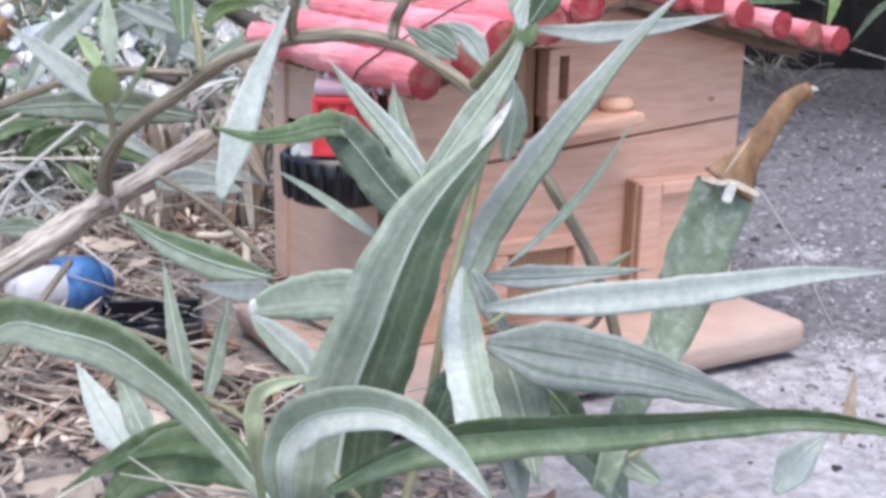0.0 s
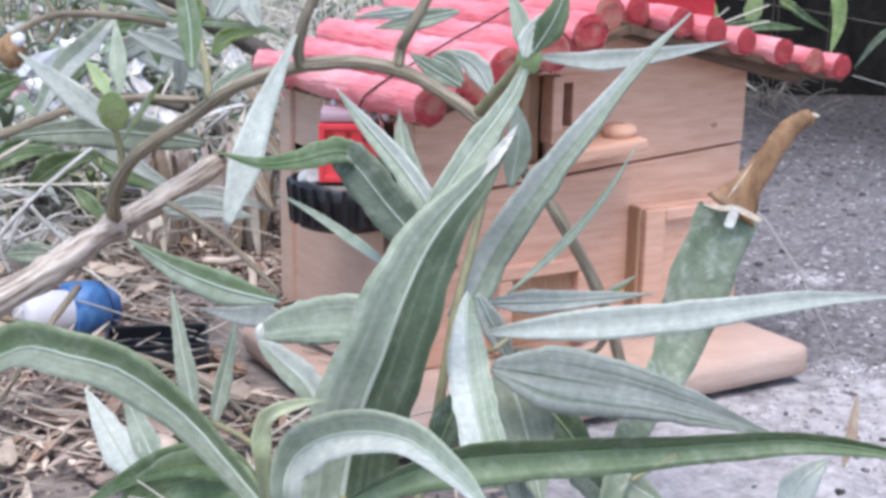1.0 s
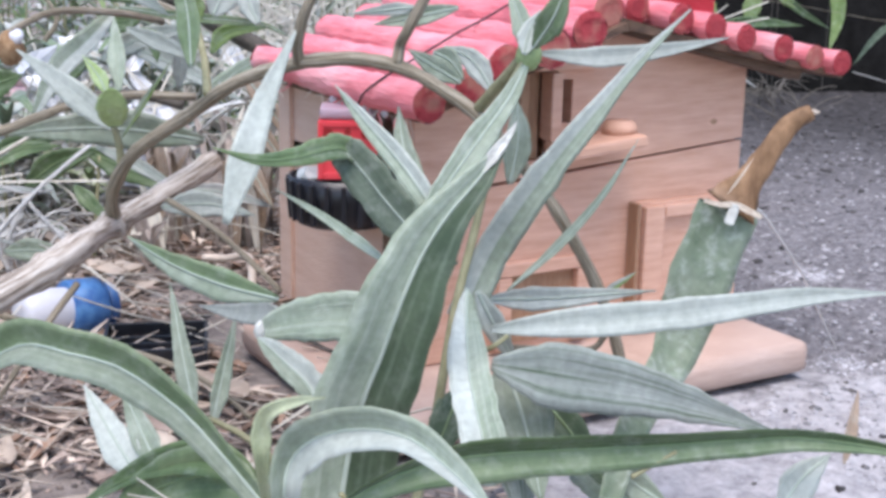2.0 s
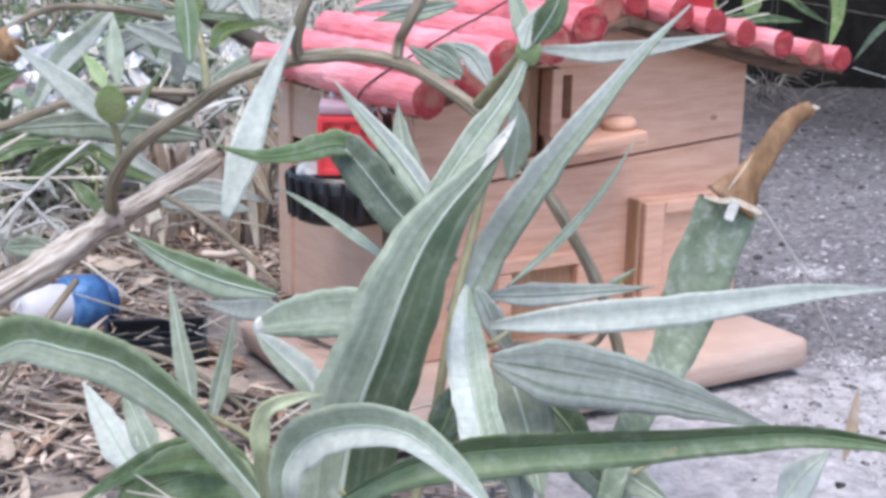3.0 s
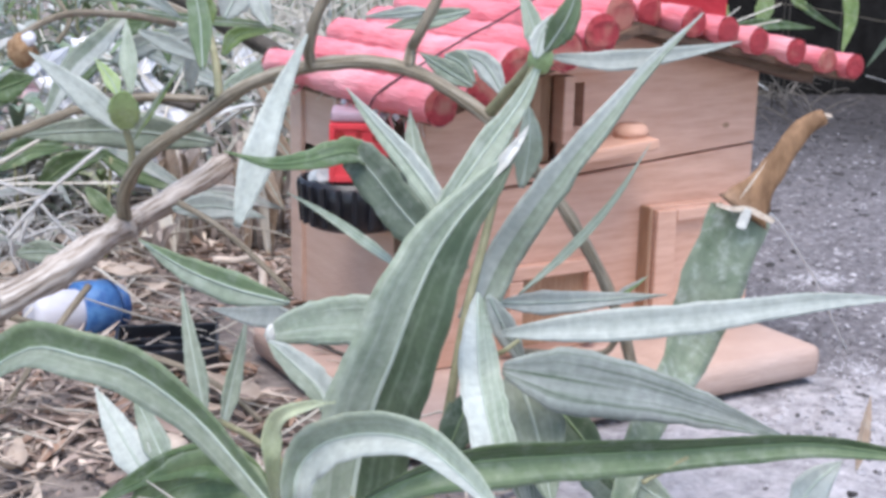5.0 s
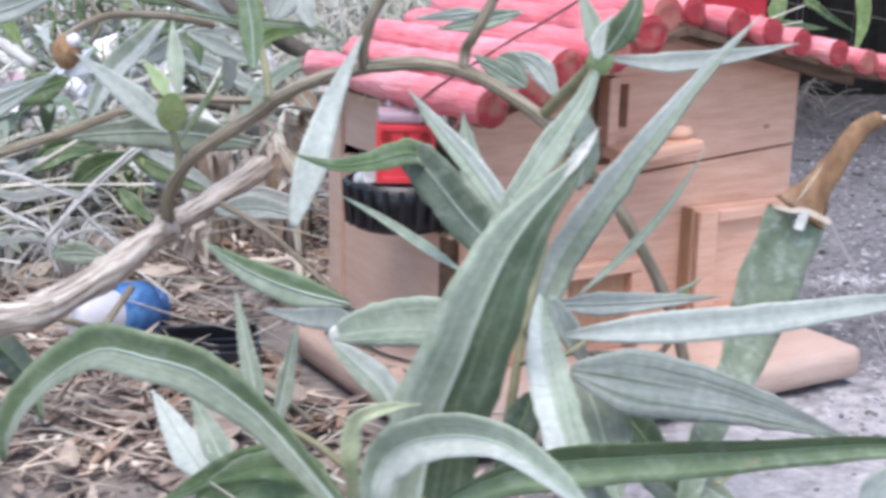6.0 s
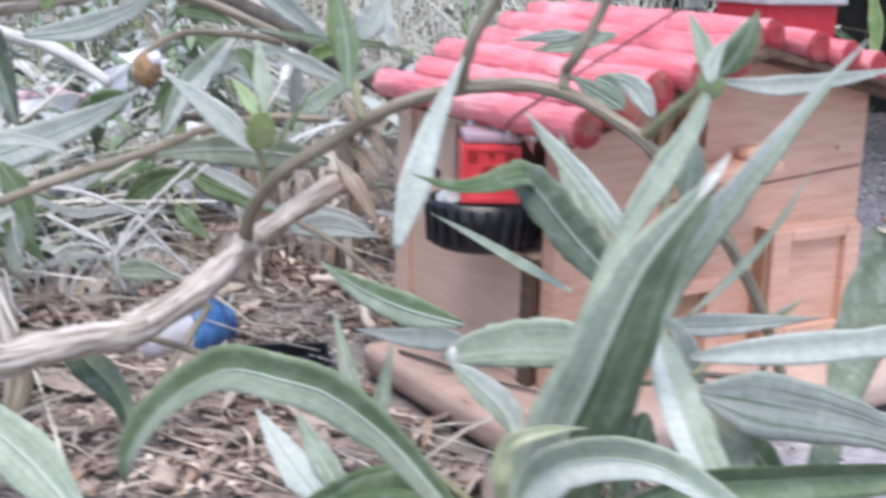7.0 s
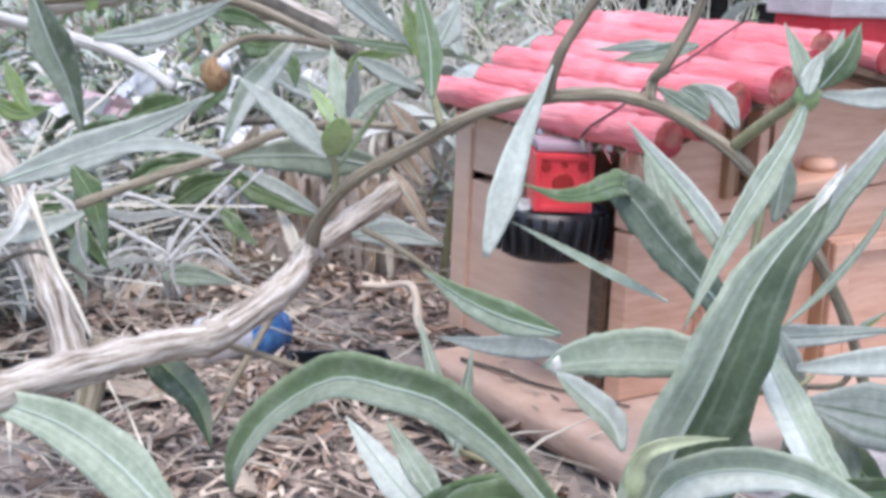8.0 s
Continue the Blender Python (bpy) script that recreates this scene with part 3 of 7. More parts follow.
def wall_with_holes(outline, holes, thick, place, bevel=0.0):
    """A wall from an outline (u, v), with rectangular holes cut through it; place(u, v, w) gives the spot, w the depth."""
    lo, hi = outline[0][0], outline[-1][0]
    us = sorted({p[0] for p in outline} | {min(hi, max(lo, h[k])) for h in holes for k in (0, 2)})
    bm = bmesh.new()

    def top(u):
        for (a, b), (c, d) in zip(outline, outline[1:]):
            if a <= u <= c and c > a:
                return b + (d - b) * (u - a) / (c - a)
        return outline[-1][1]
    for a, b in zip(us, us[1:]):
        mid = (a + b) / 2
        gaps = sorted((h[1], h[3]) for h in holes if h[0] <= mid <= h[2])
        z = BASE
        spans = []
        for g0, g1 in gaps:
            if g0 > z:
                spans.append((z, z, g0, g0))
            z = g1
        if top(mid) > z:
            spans.append((z, z, top(a), top(b)))
        for z0a, z0b, z1a, z1b in spans:
            vs = [bm.verts.new(place(*q)) for q in ((a, z0a, 0), (b, z0b, 0), (b, z1b, 0), (a, z1a, 0), (a, z0a, thick), (b, z0b, thick), (b, z1b, thick), (a, z1a, thick))]
            for f in ((0, 1, 2, 3), (7, 6, 5, 4), (0, 4, 5, 1), (1, 5, 6, 2), (2, 6, 7, 3), (3, 7, 4, 0)):
                bm.faces.new([vs[k] for k in f])
    bmesh.ops.remove_doubles(bm, verts=bm.verts[:], dist=1e-6)
    bmesh.ops.recalc_face_normals(bm, faces=bm.faces[:])
    return bm


SPLIT = 0.1255
RIDGE_X, RIDGE_Z, EAVE_Z = 0.118, 0.200, 0.158
# lower front panel and the gable panel over it, a dark gap between them
SEAM_L, SEAM_R = 0.1127, 0.1310
bm = box((0.0055, 0.0, BASE), (W, 0.013, SPLIT), 0)
for v in bm.verts:
    if v.co.z > 0.1:
        v.co.z = (SEAM_L if v.co.x < 0.1 else SEAM_R) - 0.0008
bmesh.ops.bevel(bm, geom=bm.edges[:], offset=0.001, segments=2, affect="EDGES", profile=0.6)
part("front_wall_lower", bm, WOOD, house)
part("front_wall_gable", wall_with_holes([(0.0055, EAVE_Z + 0.002), (RIDGE_X, RIDGE_Z), (W, 0.1755)], [(-1, 0, 2, SPLIT), (0.072, 0.128, 0.0945, 0.178), (0.0945, 0.148, 0.1045, 0.172)], 0.013,
     lambda u, v, w: (u, w, v if abs(v - SPLIT) > 1e-6 else SEAM_L + (SEAM_R - SEAM_L) * u / W + 0.0008)), WOOD, house)
bm = bmesh.new()
bmesh.ops.create_circle(bm, cap_ends=True, segments=12, radius=0.0021)
bmesh.ops.transform(bm, matrix=Matrix.Translation((0.2086, -0.0003, 0.1426)) @ Matrix.Rotation(radians(90), 4, "X") @ Matrix.Diagonal((1.2, 0.75, 1, 1)), verts=bm.verts[:])
part("knot", bm, WOOD_BROWN_SHADE, house, "small dark knot")
# Near-black liner and floor stand in for the shade inside the house.
part("inner_liner", box((0.015, 0.0135, BASE), (W - 0.015, 0.0155, 0.127), 0), SHADE_IN, house)
# the side wall with its opening, set a little behind the front panel's edge
part("side_wall", wall_with_holes([(0.0240, 0.158), (D, 0.158)], [(0.0240, 0.0925, 0.102, 0.153), (0.118, 0.1165, 0.1495, 0.1225)], 0.010,
     lambda u, v, w: (0.004 + w, u, v)), WOOD_SIDE, house)
part("corner_post", box((0.001, 0.1495, BASE), (0.0145, 0.1665, 0.159), 0.001), WOOD_SIDE, house)
# The batten's dark brown also carries the shade of this corner.
part("corner_batten", box((-0.0002, 0.0135, BASE), (0.0050, 0.0237, 0.0915), 0.0008), WOOD_OLD_SHADE, house, "end-grain batten, its brown darkened for shade")
part("far_wall", box((W - 0.012, 0.0135, BASE), (W, D, 0.163), 0.001), WOOD_SIDE, house)
part("back_wall", box((0.0145, D - 0.011, BASE), (W - 0.0125, D, 0.168), 0.001), WOOD, house)
part("inside_floor", box((0.014, 0.0135, BASE), (W - 0.0125, D - 0.0115, BASE + 0.004), 0), SHADE_IN, house)
part("window_sill_board", box((0.0015, 0.014, 0.0885), (0.030, 0.1, 0.0922), 0.0008), WOOD_SIDE, house)

# door on the lower front panel
door = part("door", box((0.150, -0.0068, 0.024), (0.226, -0.0003, 0.0995), 0.0014), WOOD, house)
for n_, a, b in (("stile", (0.1525, -0.0115, 0.026), (0.1665, -0.007, 0.0975)), ("stile", (0.2125, -0.0115, 0.026), (0.2245, -0.007, 0.0975)),
                 ("rail", (0.167, -0.0115, 0.0905), (0.212, -0.007, 0.0975)), ("rail", (0.167, -0.0115, 0.026), (0.212, -0.007, 0.038))):
    part(n_, box(a, b, 0.001), WOOD, door)
# Added strip: its darker brown is the shade on the door's left side.
part("door_edge", box((0.1478, -0.0095, 0.024), (0.1500, -0.0004, 0.0995), 0.0005), WOOD_BROWN_SHADE, door, "door's left edge, darkened for its shade")
# lower window frame
lower = part("lower_window", box((0.060, -0.0022, 0.026), (0.112, -0.0003, 0.066), 0.0006), WOOD_BROWN_SHADE, house, "brown recessed panel in a frame")
for n_, a, b in (("stile", (0.0555, -0.0075, 0.024), (0.0645, -0.0003, 0.0655)), ("rail", (0.0555, -0.0075, 0.066), (0.1165, -0.0003, 0.0735)), ("stile", (0.1085, -0.0075, 0.024), (0.1165, -0.0003, 0.0655))):
    part(n_, box(a, b, 0.001), WOOD, lower)
# upper window: post, jamb, balcony shelf with a knob
window = part("window_frame", box((0.0665, -0.0055, 0.128), (0.0720, 0.013, 0.180), 0.0008), WOOD_BROWN_SHADE, house, "dark brown window jamb")
part("post", box((0.0860, -0.0075, 0.1395), (0.0930, 0.004, 0.1765), 0.001), WOOD, window)
part("jamb_panel", box((0.0724, 0.0045, 0.1285), (0.0855, 0.012, 0.1775), 0.0006), WOOD_BROWN_SHADE, window)
part("lintel", box((0.0665, -0.0055, 0.1775), (0.117, -0.0003, 0.183), 0.001), WOOD, window)
tilt = Matrix.Translation((0.086, 0, 0.1325)) @ Matrix.Rotation(radians(-4.5), 4, "Y") @ Matrix.Translation((-0.084, 0, -0.130))
bm = box((0.084, -0.030, 0.1300), (0.134, -0.0012, 0.1372), 0.002)
bmesh.ops.transform(bm, matrix=tilt, verts=bm.verts[:])
shelf = part("balcony_shelf", bm, WOOD, house)
bm = bmesh.new()
bmesh.ops.create_cone(bm, cap_ends=True, segments=20, radius1=0.0105, radius2=0.0085, depth=0.0075)
bmesh.ops.translate(bm, verts=bm.verts[:], vec=(0.1270, -0.013, 0.1398))
bmesh.ops.transform(bm, matrix=tilt, verts=bm.verts[:])
bmesh.ops.bevel(bm, geom=bm.edges[:], offset=0.0012, segments=2, affect="EDGES")
part("shelf_knob", bm, WOOD, shelf, "small round pine knob", True)

# roof: boards under red painted round sticks, laid parallel to the ridge
FRONT_Y, BACK_Y = -0.046, 0.172
L_EAVE, R_EAVE = Vector((-0.013, 0, 0.1575)), Vector((0.280, 0, 0.1685))
RIDGE = Vector((RIDGE_X, 0, 0.2005))


def slope_board(a, b, y0, y1, thick):
    bm = bmesh.new()
    d = (b - a).normalized()
    up = Vector((-d.z, 0, d.x))
    up = up if up.z > 0 else -up
    vs = []
    for y in (y0, y1):
        for p in (a, b, b + up * thick, a + up * thick):
            vs.append(bm.verts.new((p.x, y, p.z)))
    for f in ((3, 2, 1, 0), (4, 5, 6, 7), (0, 1, 5, 4), (1, 2, 6, 5), (2, 3, 7, 6), (3, 0, 4, 7)):
        bm.faces.new([vs[k] for k in f])
    bmesh.ops.recalc_face_normals(bm, faces=bm.faces[:])
    return bm


part("roof_board", slope_board(L_EAVE + Vector((0.004, 0, 0.001)), RIDGE, FRONT_Y + 0.016, BACK_Y - 0.008, 0.004), WOOD_OLD_SHADE, house, "dark weathered roof board")
part("roof_board", slope_board(RIDGE, R_EAVE, FRONT_Y + 0.016, BACK_Y - 0.008, 0.004), WOOD_OLD_SHADE, house, "dark weathered roof board")
part("bargeboard", slope_board(Vector((0.114, 0, 0.1999)), Vector((0.2515, 0, 0.1679)), FRONT_Y + 0.022, FRONT_Y + 0.036, 0.0074), WOOD_OLD_SHADE, house, "dark weathered batten under the roof's edge")


def roof_stick(x, z, r, y0, y1, dx=0.0, dz=0.0):
    """One painted stick: a slightly bent round rod, with rough painted ends as its own part."""
    rng = random.Random(int(x * 9000))
    pts = [(x + dx * k / 4 + rng.uniform(-1, 1) * 0.0008, y0 + (y1 - y0) * k / 4, z + dz * k / 4 + rng.uniform(-1, 1) * 0.0007) for k in range(5)]
    st = part("roof_stick", tube(pts, r, r * 0.97, 20, 36, cap=False, rough=0.17), ROOF, house, smooth=True)
    for p, q in ((pts[0], pts[1]), (pts[-1], pts[-2])):
        d = (Vector(p) - Vector(q)).normalized()
        bm = bmesh.new()
        bmesh.ops.create_circle(bm, cap_ends=True, segments=18, radius=r * 0.985)
        ring = [v for v in bm.verts]
        bm.faces.ensure_lookup_table()
        f = bm.faces[0]
        inner = bmesh.ops.inset_individual(bm, faces=[f], thickness=r * 0.3, depth=r * 0.10)
        for v in bm.verts:
            v.co.z += rng.uniform(-1, 1) * r * 0.05
        bmesh.ops.transform(bm, matrix=Matrix.Translation(p) @ d.to_track_quat("Z", "Y").to_matrix().to_4x4(), verts=bm.verts[:])
        part("stick_end", bm, ROOF_END, st, "rough end with worn red paint")


random.seed(4)
LEFT = [(-0.0090, 0.1690, 0.0092), (0.0140, 0.1770, 0.0100), (0.0370, 0.1855, 0.0104), (0.0600, 0.1935, 0.0100), (0.0840, 0.2020, 0.0106)]
for k, (x, z, r) in enumerate(LEFT):
    roof_stick(x, z, r, FRONT_Y + (0.006, 0.004, 0.010, 0.002, 0.005)[k], BACK_Y + (-0.004, -0.016, -0.002, -0.010, 0.0)[k], 0.0015, 0.0005)
roof_stick(0.1080, 0.2095, 0.0108, FRONT_Y + 0.022, BACK_Y)
RIGHT = [(0.1330, 0.2110, 0.0086), (0.1510, 0.2062, 0.0084), (0.1713, 0.2015, 0.0077), (0.1944, 0.1952, 0.0075), (0.2222, 0.1892, 0.0076), (0.2509, 0.1823, 0.0072), (0.2711, 0.1784, 0.0073)]
for k, (x, z, r) in enumerate(RIGHT):
    roof_stick(x, z, r, FRONT_Y + (0.030, 0.014, 0.008, 0.009, 0.007, 0.010, 0.008)[k], BACK_Y - 0.004 * (k % 2))
chimney = part("chimney", box((0.170, 0.027, 0.190), (0.228, 0.072, 0.2245), 0.0018), RED_BLOCK, house, "deep red painted chimney block")
part("chimney_cap", box((0.166, 0.023, 0.2248), (0.232, 0.076, 0.236), 0.0015), CAP, chimney, "dusty grey cap")
rng = random.Random(8)
for k in range(34):
    y = rng.uniform(-0.035, 0.15)
    p = Vector((-0.012 + rng.uniform(0, 0.008), y, 0.1612 + rng.uniform(-0.001, 0.001)))
    part("splinter", tube([p, p + Vector((-0.004, rng.uniform(-0.006, 0.006), -0.002)), p + Vector((-0.006, rng.uniform(-0.010, 0.010), -rng.uniform(0.003, 0.009)))], 0.0005, 0.0002, 5, 6), STRAW if k % 3 else ROOF, house, "torn fibre under the eave")
# White crumpled scraps between the eave stick and the wall.
for k in range(5):
    p = Vector((-0.010 + rng.uniform(-0.004, 0.006), (0.004, 0.018, 0.026, 0.060, 0.095)[k], 0.1592))
    bm = bmesh.new()
    bmesh.ops.create_icosphere(bm, subdivisions=1, radius=0.0026)
    for v in bm.verts:
        v.co = Vector((v.co.x * 0.7, v.co.y * rng.uniform(0.6, 1.6), v.co.z * rng.uniform(0.6, 1.2)))
    bmesh.ops.translate(bm, verts=bm.verts[:], vec=p)
    part("white_flake", bm, WHITE, house, "white crumpled scrap under the eave")
thread = thing("thread", "black thread lying across the red roof sticks", "thread", at=(0.05, 0.03, 0.2))
part("strand", tube([(-0.0190, 0.0160, 0.1625), (-0.0190, 0.0075, 0.1700), (-0.0105, -0.0020, 0.1795), (0.0130, 0.0060, 0.1880), (0.0370, 0.0130, 0.1972), (0.0600, 0.0200, 0.2047), (0.0845, 0.0270, 0.2140), (0.1080, 0.0340, 0.2215), (0.1330, 0.0420, 0.2208), (0.1500, 0.0480, 0.2160)], 0.0006, 0.0006, 6, 60), THREAD, thread)

# ---------------------------------------------------------------- things at the side opening
FACE_YAW = -27.0
cup = thing("black_cup", "black ribbed plastic cup on the window sill", "cup", at=(-0.014, 0.046, 0.0925))
cm = Matrix.Translation((-0.012, 0.046, 0.0928)) @ Matrix.Rotation(radians(FACE_YAW), 4, "Z")
bm = bmesh.new()
prof = [(0.0, 0.0), (0.022, 0.0), (0.0258, 0.0016), (0.0275, 0.005), (0.0295, 0.016), (0.0305, 0.0275), (0.0292, 0.0275), (0.0275, 0.016), (0.0255, 0.004), (0.0, 0.003)]
rings = []
for r, z in prof:
    rings.append([bm.verts.new((r * math.cos(a), r * 0.9 * math.sin(a), z)) for a in [2 * math.pi * k / 40 for k in range(40)]] if r > 0 else [bm.verts.new((0, 0, z))])
for a, b in zip(rings, rings[1:]):
    for k in range(40):
        q = [a[k % len(a)], a[(k + 1) % len(a)], b[(k + 1) % len(b)], b[k % len(b)]]
        q = [v for i, v in enumerate(q) if v not in q[:i]]
        bm.faces.new(q)
bmesh.ops.recalc_face_normals(bm, faces=bm.faces[:])
bmesh.ops.transform(bm, matrix=cm, verts=bm.verts[:])
part("body", bm, BLACK, cup, smooth=True)
for k in range(22):
    a = 2 * math.pi * k / 22
    bm = box((-0.0013, -0.0012, 0.004), (0.0013, 0.0012, 0.0262), 0.0005)
    bmesh.ops.transform(bm, matrix=cm @ Matrix.Rotation(a, 4, "Z") @ Matrix.Translation((0, -0.0288 - 0.0013 * abs(math.sin(a)) * 0, 0)) @ Matrix.Rotation(radians(5), 4, "X"), verts=bm.verts[:])
    part("rib", bm, BLACK, cup)
toy = thing("red_toy_block", "red plastic toy block with round holes on the black cup", "toy", at=(-0.012, 0.040, 0.1205))
tm = Matrix.Translation((-0.0132, 0.0395, 0.1212)) @ Matrix.Rotation(radians(FACE_YAW), 4, "Z")


def placed(bm, m):
    bmesh.ops.transform(bm, matrix=m, verts=bm.verts[:])
    return bm


body = part("body", placed(box((-0.0156, -0.014, 0.0), (0.0156, 0.014, 0.031), 0.0018), tm), TOY_RED, toy, smooth=False)
part("lid", placed(box((-0.0148, -0.013, 0.0314), (0.0148, 0.0135, 0.0372), 0.002), tm), TOY_TOP, toy, "dusty mauve lid")
# Low discs in darker red; the colour imitates shade inside round holes.
for x, z, r in ((-0.0098, 0.0242, 0.0030), (0.0098, 0.0242, 0.0030), (-0.0005, 0.0150, 0.0062), (0.0, 0.0255, 0.0018)):
    bm = bmesh.new()
    bmesh.ops.create_cone(bm, cap_ends=True, segments=20, radius1=r, radius2=r * 0.85, depth=0.0012)
    part("hole_rim", placed(bm, tm @ Matrix.Translation((x, -0.0142, z)) @ Matrix.Rotation(radians(90), 4, "X")), TOY_HOLE_SHADE, body)
for a, b in (((-0.0156, -0.0152, 0.0), (-0.0128, -0.0142, 0.031)), ((0.0128, -0.0152, 0.0), (0.0156, -0.0142, 0.031)), ((-0.0127, -0.0152, 0.028), (0.0127, -0.0142, 0.031)), ((-0.0127, -0.0152, 0.0), (0.0127, -0.0142, 0.0035))):
    part("rim_bar", placed(box(a, b, 0.0004), tm), TOY_RED, body)
scrap = thing("plastic_scrap", "crumpled clear grey plastic scrap in the cup", "plastic", at=(-0.03, 0.056, 0.121))
bm = bmesh.new()
bmesh.ops.create_icosphere(bm, subdivisions=2, radius=0.0075)
for v in bm.verts:
    v.co = v.co * (1 + 0.5 * noise.noise(v.co * 400)) + Vector((0, 0, 0))
    v.co.z *= 0.7
part("film", placed(bm, Matrix.Translation((-0.030, 0.050, 0.1200))), CAP, scrap)

# ---------------------------------------------------------------- litter on the ground
bottle = thing("bottle", "milky white bottle with a blue screw cap lying on leaf litter", "bottle", at=(-0.14, 0.195, 0))
bd = Vector((0.965, 0.20, -0.06)).normalized()
bq = Matrix.Translation((-0.0975, 0.2085, 0.0150)) @ bd.to_track_quat("Z", "Y").to_matrix().to_4x4() @ Matrix.Scale(0.92, 4)


def turned(profile, sides=28):
    bm = bmesh.new()
    rings = []
    for r, z in profile:
        rings.append([bm.verts.new((r * math.cos(2 * math.pi * k / sides), r * math.sin(2 * math.pi * k / sides), z)) for k in range(sides)])
    for a, b in zip(rings, rings[1:]):
        for k in range(sides):
            bm.faces.new((a[k], a[(k + 1) % sides], b[(k + 1) % sides], b[k]))
    bm.faces.new(rings[0][::-1])
    bm.faces.new(rings[-1])
    return bm


part("bottle_body", placed(turned([(0.012, -0.066), (0.0150, -0.063), (0.0158, -0.056), (0.0160, -0.048), (0.0155, -0.040), (0.0150, -0.034), (0.0150, -0.030)]), bq), WHITE, bottle, smooth=True)
cap = part("screw_cap", placed(turned([(0.0185, -0.0335), (0.0195, -0.0325), (0.0195, -0.011), (0.0180, -0.0085), (0.0150, -0.0078)]), bq), BLUE, bottle, "glossy blue screw cap", True)
part("cap_spout", placed(turned([(0.0148, -0.0080), (0.0152, -0.001), (0.0140, 0.0005), (0.010, 0.0005)]), bq), BLUE, cap, smooth=True)
tray = thing("plastic_tray", "black plastic tray half sunk in leaf litter", "tray", at=(-0.075, 0.13, 0))
trm = Matrix.Translation((-0.093, 0.132, 0.0)) @ Matrix.Rotation(radians(-20), 4, "Z") @ Matrix.Diagonal((0.72, 0.76, 0.8, 1))
part("tray_floor", placed(box((-0.042, -0.036, 0.002), (0.042, 0.036, 0.005), 0.001), trm), BLACK, tray)
for a, b in (((-0.042, -0.036, 0.0052), (0.042, -0.033, 0.019)), ((-0.042, 0.033, 0.0052), (0.042, 0.036, 0.019)), ((-0.042, -0.0328, 0.0052), (-0.039, 0.0328, 0.019)), ((0.039, -0.0328, 0.0052), (0.042, 0.0328, 0.019))):
    part("tray_wall", placed(box(a, b, 0.0008), trm), BLACK, tray)
for k in range(3):
    part("tray_bar", placed(box((-0.0385, -0.02 + 0.017 * k, 0.0052), (0.0385, -0.017 + 0.017 * k, 0.014), 0.0006), trm), BLACK, tray)

# ---------------------------------------------------------------- the shrub and the herb in front
shrub = thing("shrub", "woody shrub with arching brown twigs and narrow grey leaves", "shrub", at=(-0.258, 0.111, 0))
bush = thing("weed", "scrubby weed with green, pale and withered leaves", "weed", "weeds behind the house", at=(-0.12, 0.30, 0))
herb = thing("herb", "long-leaved grey-green herb growing in front of the house", "plant", at=(-0.103, -0.181, 0))
part("branch", tube([(-0.3224, 0.0406, 0.0554), (-0.2875, 0.0453, 0.0606), (-0.2558, 0.0485, 0.0646), (-0.2282, 0.0502, 0.0678), (-0.2063, 0.0492, 0.0697), (-0.1717, 0.0640, 0.0798), (-0.1504, 0.0797, 0.0856), (-0.1139, 0.1337, 0.0843), (-0.0759, 0.1574, 0.0942), (-0.0398, 0.1684, 0.1092)], 0.0085, 0.0066, knob=0.10, rough=0.35, n=48, sides=12), BARK_PALE, shrub, smooth=True)
part("node", tube([(-0.2112, 0.0494, 0.0694), (-0.2063, 0.0492, 0.0699), (-0.2014, 0.0513, 0.0712)], 0.0088, 0.0086, rough=0.6, sides=12), BARK_PALE, shrub, "swollen ring-like node on the branch", smooth=True)
part("node", tube([(-0.1195, 0.1255, 0.0840), (-0.1145, 0.1328, 0.0843), (-0.1085, 0.1371, 0.0852)], 0.0082, 0.0080, rough=0.6, sides=12), BARK_PALE, shrub, "swollen ring-like node on the branch", smooth=True)
part("twig", tube([(-0.1137, 0.1361, 0.0795), (-0.1208, 0.1124, 0.1053), (-0.1199, 0.0921, 0.1243), (-0.1122, 0.0759, 0.1392), (-0.0966, 0.0538, 0.1558), (-0.0891, 0.0249, 0.1712), (-0.0798, 0.0074, 0.1804), (-0.0663, -0.0216, 0.1890), (-0.0466, -0.0407, 0.1916), (-0.0291, -0.0521, 0.1877), (-0.0170, -0.0677, 0.1786), (-0.0074, -0.0822, 0.1685), (0.0051, -0.1014, 0.1475), (0.0150, -0.1150, 0.1287), (0.0294, -0.1232, 0.1003), (0.0377, -0.1288, 0.0768), (0.0437, -0.1339, 0.0503)], 0.0040, 0.0025, knob=0.12, rough=0.2, n=70), BARK, shrub, smooth=True)
part("twig", tube([(-0.0681, -0.0205, 0.1892), (-0.0710, -0.0247, 0.1980), (-0.0706, -0.0307, 0.2105), (-0.0662, -0.0361, 0.2233), (-0.0600, -0.0471, 0.2420)], 0.0031, 0.0023, rough=0.2), BARK, shrub, smooth=True)
part("twig", tube([(-0.0323, -0.0497, 0.1894), (-0.0297, -0.0485, 0.1990), (-0.0303, -0.0569, 0.2064), (-0.0219, -0.0628, 0.2266), (-0.0201, -0.0707, 0.2465)], 0.0031, 0.0023, rough=0.2), BARK, shrub, smooth=True)
part("twig", tube([(-0.0848, 0.1272, 0.0965), (-0.0716, 0.0990, 0.0872), (-0.0580, 0.0746, 0.0717), (-0.0475, 0.0523, 0.0567)], 0.0019, 0.0016), BARK, shrub, smooth=True)
part("twig", tube([(-0.0070, -0.0813, 0.1722), (-0.0079, -0.1008, 0.1858), (-0.0083, -0.1204, 0.1999)], 0.0030, 0.0028, rough=0.2), STEM, shrub, smooth=True)
